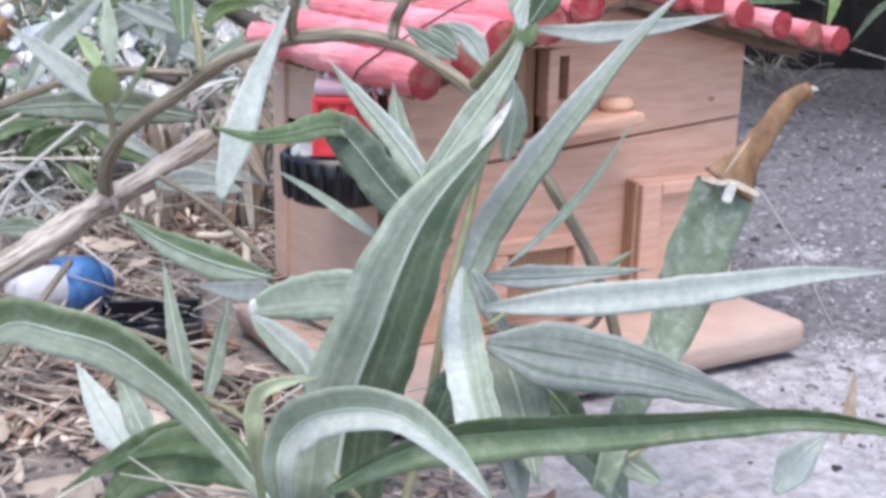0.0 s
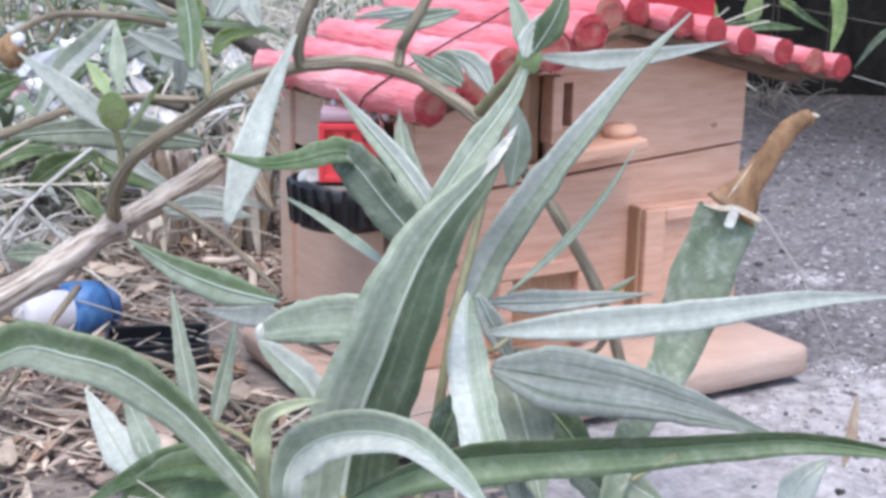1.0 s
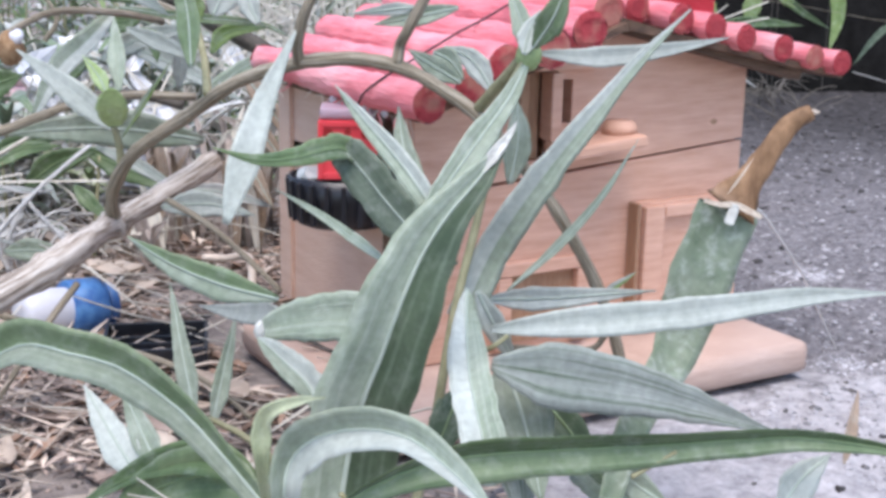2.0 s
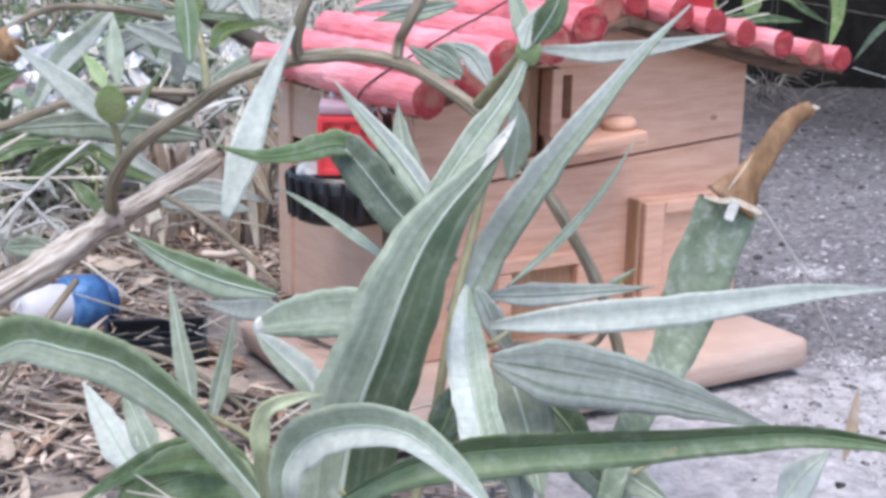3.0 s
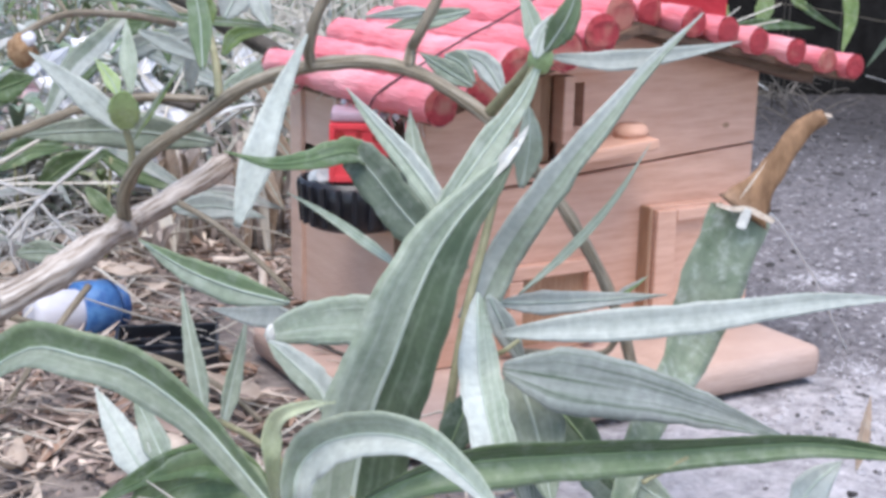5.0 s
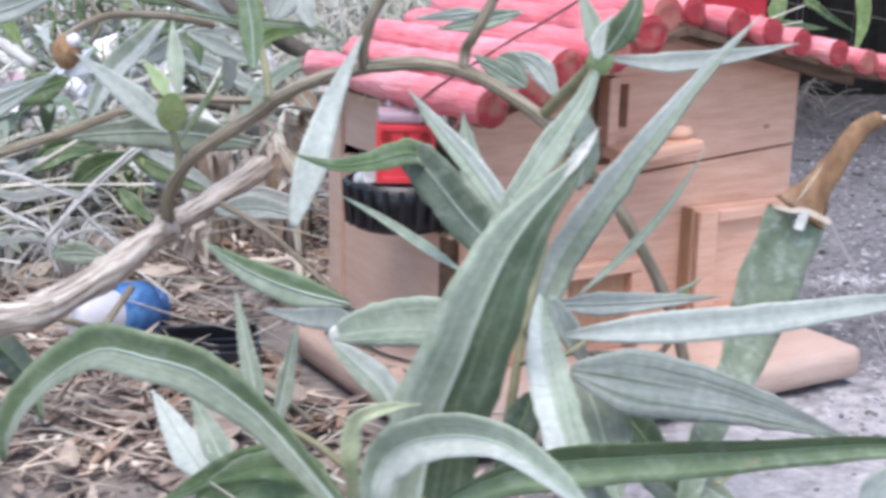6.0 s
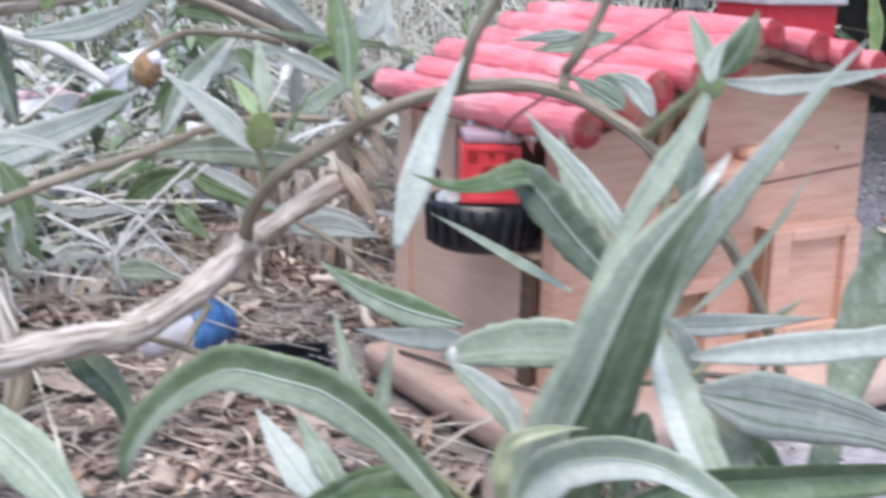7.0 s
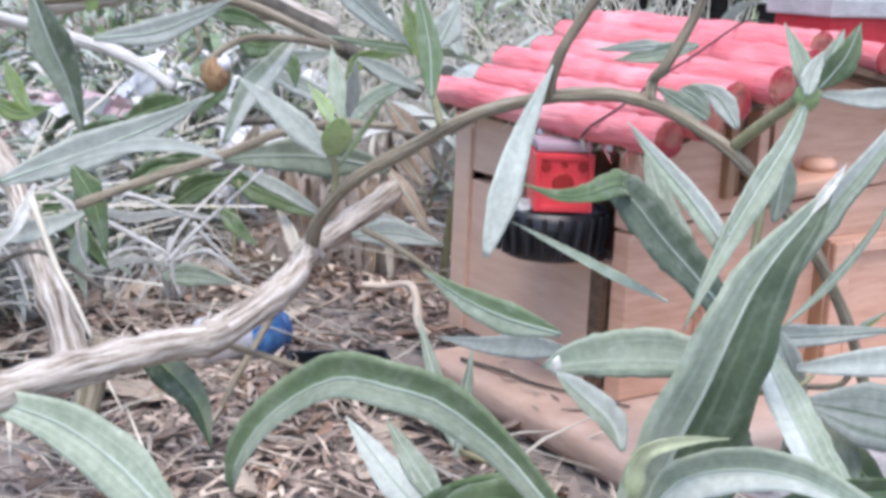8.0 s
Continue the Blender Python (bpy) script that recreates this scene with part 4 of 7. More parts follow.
part("twig", tube([(-0.0299, 0.2545, 0.1321), (-0.0586, 0.2731, 0.1387), (-0.0947, 0.2934, 0.1360)], 0.0034, 0.0026), BARK_DARK, shrub, smooth=True)
part("shoot", tube([(-0.1212, 0.0919, 0.1256), (-0.1221, 0.0900, 0.1361), (-0.1251, 0.0880, 0.1466)], 0.0023, 0.0017), STEM, shrub, smooth=True)
part("shoot", tube([(-0.0934, 0.0337, 0.1687), (-0.0877, 0.0524, 0.1834), (-0.0859, 0.0687, 0.2019), (-0.0854, 0.0732, 0.2188)], 0.0023, 0.0014), STEM, shrub, smooth=True)
part("shoot", tube([(-0.0045, -0.1074, 0.0658), (0.0294, -0.1218, 0.0637), (0.0368, -0.1264, 0.0708)], 0.0015, 0.0015), BARK, shrub, smooth=True)
part("twig", tube([(-0.2507, 0.1188, 0.1226), (-0.2194, 0.1216, 0.1317), (-0.1739, 0.1249, 0.1425), (-0.1554, 0.1272, 0.1479), (-0.1337, 0.1314, 0.1531), (-0.1013, 0.1334, 0.1568), (-0.0676, 0.1222, 0.1557)], 0.0028, 0.0024, rough=0.3, n=36), BARK, shrub, smooth=True)
part("twig", tube([(-0.2562, 0.2653, 0.2071), (-0.2175, 0.2548, 0.1964), (-0.1885, 0.2292, 0.1860), (-0.1674, 0.2070, 0.1701)], 0.0040, 0.0034, rough=0.3, n=30), BLEACHED, shrub, smooth=True)
part("trunk", tube([(-0.2582, 0.2675, 0.1386), (-0.2534, 0.2371, 0.1184), (-0.2517, 0.1986, 0.0869), (-0.2484, 0.1763, 0.0656), (-0.2480, 0.1545, 0.0467), (-0.2460, 0.1423, 0.0280)], 0.0062, 0.0105, rough=0.5, n=30), BARK_PALE, shrub, smooth=True)
part("trunk", tube([(-0.2373, 0.1215, 0.0526), (-0.2458, 0.1193, 0.0244), (-0.2564, 0.1139, -0.0208), (-0.2582, 0.1112, -0.0349)], 0.0064, 0.0087, rough=0.3), BARK, shrub, smooth=True)
part("shoot", tube([(-0.2017, 0.0892, 0.0589), (-0.1816, 0.0699, 0.0534), (-0.1590, 0.0489, 0.0470), (-0.1389, 0.0301, 0.0431), (-0.1186, 0.0048, 0.0375), (-0.1047, -0.0121, 0.0276), (-0.0969, -0.0251, 0.0191)], 0.0020, 0.0014, n=24), BARK, shrub, smooth=True)
part("twig", tube([(-0.1373, 0.1316, 0.0522), (-0.1555, 0.1155, 0.0399), (-0.1763, 0.0997, 0.0227), (-0.2030, 0.0843, -0.0071)], 0.0021, 0.0015), BARK, shrub, smooth=True)
part("twig", tube([(-0.2822, 0.1586, 0.0870), (-0.2666, 0.1507, 0.0939), (-0.2547, 0.1425, 0.0910), (-0.2345, 0.1258, 0.0752)], 0.0014, 0.0012), BARK_DARK, shrub, smooth=True)
part("twig", tube([(-0.2632, 0.1558, 0.1208), (-0.2578, 0.1319, 0.0893), (-0.2536, 0.1200, 0.0767), (-0.2480, 0.1053, 0.0574)], 0.0020, 0.0011), STRAW, shrub, smooth=True)
part("twig", tube([(-0.0210, 0.4609, 0.2138), (0.0274, 0.4377, 0.1928), (0.0554, 0.4222, 0.1739), (0.0871, 0.4030, 0.1542), (0.1084, 0.3886, 0.1389)], 0.0085, 0.0060, rough=0.3, n=24), BARK_DARK, shrub, smooth=True)
part("twig", tube([(-0.2064, 0.3737, 0.2101), (-0.1549, 0.3674, 0.2162), (-0.0950, 0.3664, 0.2164), (-0.0475, 0.3586, 0.2073), (0.0146, 0.3486, 0.1789)], 0.0047, 0.0035, rough=0.3), BARK, shrub, smooth=True)
part("stem", tube([(-0.1030, -0.1806, 0.0050), (-0.0705, -0.1521, 0.0458), (-0.0511, -0.1370, 0.0962), (-0.0341, -0.1253, 0.1304), (-0.0206, -0.1174, 0.1643), (-0.0170, -0.1216, 0.1861), (-0.0110, -0.1256, 0.2009)], 0.0023, 0.0014, n=30), STEM, herb, smooth=True)
part("stem", tube([(-0.1030, -0.1806, 0.0050), (-0.1205, -0.1957, 0.0415), (-0.1320, -0.1964, 0.0573)], 0.0016, 0.0010), STEM, herb, smooth=True)
part("stem", tube([(-0.1030, -0.1806, 0.0050), (-0.1124, -0.1343, 0.0226), (-0.1178, -0.0811, 0.0308), (-0.1257, -0.0464, 0.0318)], 0.0019, 0.0014), STEM, herb, smooth=True)
part("stem", tube([(-0.0530, -0.1385, 0.0872), (-0.0528, -0.1450, 0.1000), (-0.0530, -0.1496, 0.1090)], 0.0016, 0.0009), STEM, herb, smooth=True)
part("stem", tube([(-0.0560, -0.1394, 0.0781), (-0.0619, -0.1789, 0.0946), (-0.0539, -0.1820, 0.1000)], 0.0013, 0.0009), STEM, herb, smooth=True)
part("stem", tube([(-0.1423, 0.2994, 0.0357), (-0.1255, 0.3083, 0.0629), (-0.0878, 0.3275, 0.0870), (-0.0567, 0.3481, 0.1012)], 0.0016, 0.0012), BLEACHED, bush, smooth=True)
part("stem", tube([(-0.1366, 0.2978, 0.0431), (-0.1148, 0.2862, 0.0503), (-0.0931, 0.2677, 0.0316)], 0.0015, 0.0011), BLEACHED, bush, smooth=True)
part("stem", tube([(-0.2011, 0.3354, 0.1241), (-0.1705, 0.3455, 0.1429), (-0.1411, 0.3792, 0.1569)], 0.0015, 0.0011), STRAW, bush, smooth=True)
part("stem", tube([(-0.0398, 0.2996, 0.1030), (-0.0318, 0.3027, 0.1300), (-0.0148, 0.3017, 0.1610)], 0.0012, 0.0008), STRAW, bush, smooth=True)
part("stem", tube([(-0.1559, 0.2711, 0.1000), (-0.1337, 0.2732, 0.1110), (-0.1145, 0.2766, 0.1204)], 0.0015, 0.0011), STRAW, bush, smooth=True)
part("stem", tube([(-0.0830, 0.4052, 0.1634), (-0.0738, 0.4038, 0.1797), (-0.0819, 0.4143, 0.2001)], 0.0021, 0.0017), BARK, bush, smooth=True)
part("log", tube([(-0.1292, 0.6826, 0.1899), (-0.0807, 0.6552, 0.2004), (-0.0277, 0.6255, 0.2127)], 0.0121, 0.0111, rough=0.3), BARK_PALE, bush, smooth=True)
part("log", tube([(0.0140, 0.5970, 0.2035), (0.0561, 0.5692, 0.1972), (0.1055, 0.5340, 0.1805)], 0.0121, 0.0101, rough=0.3), BARK_PALE, bush, smooth=True)
part("stem", tube([(-0.1576, 0.3155, -0.1208), (-0.1237, 0.3818, -0.0195), (-0.1252, 0.3732, 0.0806)], 0.0016, 0.0012), STEM, bush, smooth=True)
part("stem", tube([(-0.0758, 0.3410, -0.0607), (-0.0645, 0.3649, 0.0101), (-0.0539, 0.3770, 0.0800)], 0.0017, 0.0013), STEM, bush, smooth=True)
# Right half's darker green paints the shaded side of the fold.
blade(herb, (SAGE, STRIPED_SHADE), 0.0425, 34, (-0.40, -0.83, 0.39), (-0.1185, -0.1660, 0.0300), (-0.1133, -0.1654, 0.0577), (-0.1105, -0.1713, 0.0797), (-0.1058, -0.1766, 0.0983), (-0.1007, -0.1809, 0.1181), (-0.0929, -0.1831, 0.1368), (-0.0838, -0.1851, 0.1509), (-0.0712, -0.1872, 0.1647), (-0.0582, -0.1872, 0.1799), blunt=4)
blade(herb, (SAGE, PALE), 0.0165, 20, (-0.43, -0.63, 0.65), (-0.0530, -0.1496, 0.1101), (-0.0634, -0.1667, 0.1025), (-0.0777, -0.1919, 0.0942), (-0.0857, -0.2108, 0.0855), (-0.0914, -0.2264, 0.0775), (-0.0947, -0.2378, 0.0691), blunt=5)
blade(herb, (PALE, SAGE), 0.0155, 14, (-0.33, -0.92, 0.22), (-0.0420, -0.1280, 0.0900), (-0.0298, -0.1279, 0.1146), (-0.0221, -0.1366, 0.1352), (-0.0088, -0.1447, 0.1583), (0.0065, -0.1497, 0.1780), (0.0274, -0.1511, 0.1994), (0.0556, -0.1488, 0.2197), rib=False, blunt=4)
blade(herb, PALE, 0.0094, 14, (-0.26, -0.92, 0.30), (-0.0075, -0.1276, 0.2012), (0.0173, -0.1354, 0.1993), (0.0488, -0.1411, 0.2020), (0.0780, -0.1495, 0.2073), rib=False)
blade(herb, SAGE, 0.0130, 22, (-0.58, -0.81, 0.04), (-0.0111, -0.1255, 0.1982), (-0.0212, -0.1280, 0.1837), (-0.0366, -0.1314, 0.1686), (-0.0516, -0.1347, 0.1540), (-0.0635, -0.1377, 0.1417), (-0.0777, -0.1428, 0.1281), (-0.0912, -0.1474, 0.1125))
blade(herb, (PALE, PALE), 0.0142, 16, (-0.33, -0.89, 0.32), (-0.0596, -0.1780, 0.1023), (-0.0320, -0.1878, 0.1035), (0.0131, -0.2072, 0.1069), (0.0610, -0.2220, 0.1111), (0.1021, -0.2342, 0.1107), rib=False)
blade(herb, PALE, 0.0114, 15, (-0.29, -0.91, 0.29), (-0.0240, -0.1178, 0.0938), (0.0044, -0.1285, 0.0935), (0.0521, -0.1417, 0.0943))
blade(herb, STREAKED, 0.0270, 12, (-0.27, -0.93, 0.25), (-0.0693, -0.1947, 0.0950), (-0.0472, -0.2032, 0.0897), (-0.0078, -0.2149, 0.0792), (0.0378, -0.2344, 0.0624), rib=False)
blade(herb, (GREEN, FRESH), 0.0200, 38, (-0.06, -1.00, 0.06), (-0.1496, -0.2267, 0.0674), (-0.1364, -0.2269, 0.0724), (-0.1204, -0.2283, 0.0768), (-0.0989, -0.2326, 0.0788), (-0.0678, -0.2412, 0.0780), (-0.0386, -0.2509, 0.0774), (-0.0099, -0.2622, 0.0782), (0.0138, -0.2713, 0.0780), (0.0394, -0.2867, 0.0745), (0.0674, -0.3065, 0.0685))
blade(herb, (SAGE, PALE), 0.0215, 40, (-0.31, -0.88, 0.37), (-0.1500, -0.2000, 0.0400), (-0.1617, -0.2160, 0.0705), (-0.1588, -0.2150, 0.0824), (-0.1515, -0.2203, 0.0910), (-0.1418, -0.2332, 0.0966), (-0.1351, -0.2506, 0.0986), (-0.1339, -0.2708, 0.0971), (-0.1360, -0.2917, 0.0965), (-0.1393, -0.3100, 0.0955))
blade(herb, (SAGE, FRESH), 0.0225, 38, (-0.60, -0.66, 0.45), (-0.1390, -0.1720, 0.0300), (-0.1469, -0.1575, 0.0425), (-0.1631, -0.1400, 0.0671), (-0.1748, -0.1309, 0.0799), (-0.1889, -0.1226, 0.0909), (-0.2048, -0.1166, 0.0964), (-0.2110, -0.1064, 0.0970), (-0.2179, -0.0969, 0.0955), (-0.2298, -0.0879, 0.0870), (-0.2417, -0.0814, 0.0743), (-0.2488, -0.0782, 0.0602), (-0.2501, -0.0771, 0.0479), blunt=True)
blade(herb, GREEN, 0.0180, 30, (-0.62, -0.58, 0.52), (-0.1353, -0.1424, 0.0310), (-0.1507, -0.1288, 0.0472), (-0.1709, -0.1069, 0.0409), (-0.1997, -0.0846, 0.0183))
blade(herb, MOTTLE, 0.0276, 15, (-0.79, -0.56, 0.25), (-0.1407, -0.1499, 0.0354), (-0.1531, -0.1288, 0.0423), (-0.1740, -0.1082, 0.0300), (-0.1890, -0.0940, 0.0075))
blade(herb, YELLOW_LEAF, 0.0080, 30, (-0.31, -0.80, 0.5), (-0.1580, -0.1960, 0.0450), (-0.1669, -0.2102, 0.0803), (-0.1673, -0.2113, 0.0938), (-0.1656, -0.2166, 0.1014), (-0.1610, -0.2283, 0.1076), (-0.1606, -0.2447, 0.1143), rib=False)
blade(herb, (SAGE, PALE), 0.0140, 30, (-0.30, -0.70, 0.65), (-0.1169, -0.1472, 0.0667), (-0.1180, -0.1399, 0.0761), (-0.1244, -0.1304, 0.0845), (-0.1316, -0.1205, 0.0931), blunt=True)
blade(herb, (SAGE, FRESH), 0.0145, 18, (-0.19, -0.96, 0.19), (-0.1131, -0.0989, 0.1005), (-0.1346, -0.0911, 0.1074), (-0.1534, -0.0842, 0.1167), (-0.1693, -0.0783, 0.1286))
blade(herb, SAGE, 0.0198, 10, (-0.77, -0.58, 0.26), (-0.0779, -0.1676, 0.1015), (-0.0954, -0.1450, 0.1032), (-0.1126, -0.1243, 0.0987), (-0.1274, -0.1061, 0.0904), blunt=True, rib=False)
blade(herb, PALE, 0.0118, 10, (-0.97, 0.03, 0.22), (-0.1117, -0.1050, 0.0941), (-0.1081, -0.0730, 0.0866), (-0.1085, -0.0389, 0.0778), (-0.1135, -0.0011, 0.0719), rib=False)
blade(herb, SAGE, 0.0103, 20, (-0.29, -0.70, 0.65), (-0.1358, -0.0565, 0.0385), (-0.1345, -0.0393, 0.0594), (-0.1309, -0.0129, 0.0880))
blade(herb, SAGE, 0.0101, 25, (-0.08, -0.87, 0.49), (-0.1202, -0.0344, 0.0224), (-0.1099, -0.0228, 0.0421), (-0.0976, -0.0106, 0.0684))
blade(herb, PALE, 0.0160, 10, (-0.41, -0.39, 0.82), (-0.1715, -0.0924, 0.0279), (-0.1745, -0.0639, 0.0377), (-0.1783, -0.0336, 0.0525))
blade(herb, SAGE, 0.0127, 20, (-0.36, -0.41, 0.84), (-0.1643, -0.0959, 0.0303), (-0.1639, -0.0694, 0.0403), (-0.1653, -0.0469, 0.0535))
blade(herb, (SAGE, PALE), 0.0105, 25, (-0.40, -0.91, 0.09), (-0.0620, -0.1349, 0.1428), (-0.0710, -0.1225, 0.1604), (-0.0808, -0.1114, 0.1754), (-0.0891, -0.1026, 0.1888), blunt=4)
blade(herb, SAGE, 0.0058, 25, (-0.50, -0.70, 0.5), (-0.0689, -0.1137, 0.1132), (-0.0618, -0.0744, 0.1125), (-0.0628, -0.0291, 0.1180), (-0.0741, -0.0037, 0.1264))
blade(herb, SAGE, 0.0150, 18, (-0.51, -0.64, 0.58), (-0.0387, -0.0946, 0.1174), (-0.0379, -0.0799, 0.1330), (-0.0336, -0.0595, 0.1532), (-0.0287, -0.0451, 0.1696), blunt=4)
blade(herb, (MUTED, MUTED), 0.0195, 16, (-0.56, -0.72, 0.42), (-0.0471, -0.1243, 0.1103), (-0.0560, -0.1129, 0.1246), (-0.0636, -0.1043, 0.1357), (-0.0712, -0.0956, 0.1484), (-0.0788, -0.0878, 0.1604), blunt=2)
blade(herb, (GREEN, MOTTLE), 0.0128, 24, (0.13, -0.83, 0.54), (-0.0762, -0.0885, 0.1580), (-0.0818, -0.0908, 0.1602), (-0.0930, -0.0960, 0.1604), (-0.1061, -0.1013, 0.1596), (-0.1245, -0.1047, 0.1604), (-0.1427, -0.1056, 0.1670), blunt=4)
blade(herb, SAGE, 0.0046, 20, (-0.41, -0.82, 0.41), (-0.0257, -0.1380, 0.1030), (-0.0024, -0.1405, 0.1207), (0.0194, -0.1415, 0.1410), (0.0386, -0.1401, 0.1640))
blade(herb, SAGE, 0.0267, 15, (-0.52, -0.66, 0.54), (-0.0515, -0.1749, 0.0883), (-0.0519, -0.1928, 0.0667), (-0.0547, -0.2101, 0.0419))
blade(herb, DARK, 0.0162, 15, (-0.60, -0.63, 0.49), (-0.0323, -0.1671, 0.0710), (-0.0260, -0.1867, 0.0574), (-0.0174, -0.2104, 0.0339))
blade(herb, STREAKED, 0.0243, 10, (-0.51, -0.76, 0.39), (-0.0545, -0.1762, 0.0776), (-0.0544, -0.1871, 0.0605), (-0.0553, -0.2027, 0.0249), rib=False)
blade(herb, DARK, 0.0166, 15, (-0.31, -0.73, 0.61), (-0.0512, -0.1454, 0.0670), (-0.0637, -0.1535, 0.0548), (-0.0809, -0.1619, 0.0322))
blade(herb, SAGE, 0.0260, 15, (-0.61, -0.53, 0.60), (-0.0114, -0.1754, 0.0431), (-0.0104, -0.1900, 0.0362), (-0.0090, -0.2083, 0.0166))
blade(herb, SAGE, 0.0127, 25, (-0.67, -0.54, 0.51), (-0.0022, -0.2191, 0.0343), (-0.0097, -0.2070, 0.0404), (-0.0099, -0.1997, 0.0448), blunt=True)
blade(herb, PALE, 0.0109, 20, (-0.38, -0.92, -0.01), (-0.0573, -0.1642, 0.1137), (-0.0497, -0.1674, 0.0974), (-0.0416, -0.1702, 0.0830))
blade(herb, SAGE, 0.0100, 20, (-0.59, -0.71, 0.38), (-0.0115, -0.1251, 0.2016), (-0.0117, -0.1203, 0.2140), (-0.0123, -0.1095, 0.2296))
blade(herb, SAGE, 0.0110, 20, (-0.37, -0.84, 0.39), (-0.0094, -0.1260, 0.2027), (-0.0015, -0.1262, 0.2142), (0.0100, -0.1230, 0.2278))
blade(herb, PALE, 0.0099, 20, (-0.49, -0.84, 0.24), (-0.0149, -0.1282, 0.2008), (-0.0119, -0.1273, 0.2099), (-0.0069, -0.1276, 0.2190))
blade(herb, SAGE, 0.0133, 15, (-0.51, -0.78, 0.37), (-0.0092, -0.1123, 0.1429), (-0.0040, -0.1098, 0.1621), (0.0001, -0.1016, 0.1782))
blade(herb, SAGE, 0.0053, 15, (-0.49, -0.84, 0.25), (-0.0104, -0.1431, 0.1581), (0.0020, -0.1466, 0.1708), (0.0149, -0.1508, 0.1823))
blade(herb, SAGE, 0.0265, 12, (-0.49, -0.68, 0.55), (-0.2563, -0.0453, 0.0185), (-0.2632, -0.0214, 0.0264), (-0.2710, 0.0024, 0.0353), (-0.2866, 0.0229, 0.0469), (-0.3090, 0.0373, 0.0559), (-0.3284, 0.0436, 0.0625))
blade(herb, (STRAP, DARK), 0.0186, 15, (-0.34, -0.87, 0.35), (-0.2396, 0.0778, 0.0647), (-0.2251, 0.0653, 0.0513), (-0.2132, 0.0536, 0.0352), (-0.2090, 0.0453, 0.0139))
blade(shrub, PALE, 0.0152, 8, (-0.31, -0.91, 0.28), (-0.1138, -0.0411, 0.1204), (-0.1043, -0.0384, 0.1449), (-0.0905, -0.0322, 0.1738), (-0.0722, -0.0287, 0.2065), rib=False)
blade(shrub, PALE, 0.0150, 10, (-0.31, -0.93, 0.20), (-0.1240, 0.0949, 0.1444), (-0.1352, 0.1016, 0.1574), (-0.1501, 0.1090, 0.1715), (-0.1663, 0.1161, 0.1855), rib=False)
blade(shrub, SAGE, 0.0235, 14, (-0.64, -0.76, 0.14), (-0.0521, 0.1548, 0.1249), (-0.0824, 0.1546, 0.1317), (-0.1126, 0.1526, 0.1362), (-0.1420, 0.1496, 0.1376), (-0.1702, 0.1453, 0.1374))
blade(shrub, BUD_LEAF, 0.0165, 6, (-0.29, -0.91, 0.29), (-0.1251, 0.0880, 0.1466), (-0.1294, 0.0753, 0.1586), (-0.1312, 0.0685, 0.1693), blunt=3, rib=False)
blade(shrub, BUD_LEAF, 0.0092, 22, (-0.25, -0.85, 0.45), (-0.1309, 0.0782, 0.1652), (-0.1335, 0.0838, 0.1743), (-0.1392, 0.0904, 0.1841))
blade(shrub, (SAGE, PALE), 0.0150, 14, (-0.20, -0.90, 0.35), (-0.1430, 0.1908, 0.1389), (-0.1236, 0.2040, 0.1649), (-0.1009, 0.2169, 0.1813), (-0.0800, 0.2262, 0.1990), blunt=True, rib=False)
blade(shrub, PALE, 0.0095, 15, (-0.13, -0.99, -0.01), (-0.1225, 0.0683, 0.1992), (-0.1034, 0.0652, 0.1905), (-0.0870, 0.0618, 0.1820), rib=False)
blade(shrub, LIME, 0.0154, 20, (-0.37, -0.89, 0.28), (-0.0862, 0.0680, 0.1991), (-0.0876, 0.0720, 0.2103), (-0.0908, 0.0787, 0.2271))
blade(shrub, FRESH, 0.0062, 20, (-0.33, -0.94, 0.07), (-0.1045, 0.1400, 0.2049), (-0.0706, 0.1307, 0.1998), (-0.0316, 0.1188, 0.1960), (-0.0158, 0.1074, 0.1886))
blade(shrub, (SAGE, LIME), 0.0040, 12, (-0.18, -0.92, 0.35), (-0.1213, 0.0880, 0.1409), (-0.1085, 0.0849, 0.1611), (-0.0955, 0.0809, 0.1811), rib=False)
blade(shrub, GREEN, 0.0229, 12, (-0.43, -0.90, 0.02), (-0.1587, 0.3188, 0.1358), (-0.1383, 0.3096, 0.1454), (-0.1232, 0.3025, 0.1511))
blade(shrub, SAGE, 0.0112, 20, (-0.56, -0.81, 0.16), (-0.0121, -0.0481, 0.1946), (-0.0056, -0.0529, 0.1909), (-0.0009, -0.0582, 0.1821))
blade(shrub, PALE, 0.0119, 12, (-0.57, -0.81, 0.15), (0.0100, -0.0659, 0.1773), (0.0035, -0.0582, 0.1911), (-0.0073, -0.0501, 0.1973))
blade(shrub, SAGE, 0.0109, 15, (-0.55, -0.82, 0.14), (-0.0022, -0.0578, 0.1808), (-0.0128, -0.0495, 0.1882), (-0.0222, -0.0419, 0.1956))
blade(shrub, PALE, 0.0065, 12, (-0.72, -0.69, 0.02), (-0.0168, -0.0395, 0.2149), (-0.0283, -0.0332, 0.2133), (-0.0401, -0.0153, 0.2102))
blade(shrub, PALE, 0.0168, 12, (-0.49, -0.84, 0.22), (-0.0834, 0.1423, 0.0894), (-0.0604, 0.1295, 0.0916), (-0.0369, 0.1141, 0.0857))
blade(shrub, PALE, 0.0178, 12, (-0.31, -0.94, 0.13), (-0.0781, 0.0650, 0.2049), (-0.0719, 0.0646, 0.2163), (-0.0657, 0.0642, 0.2277))
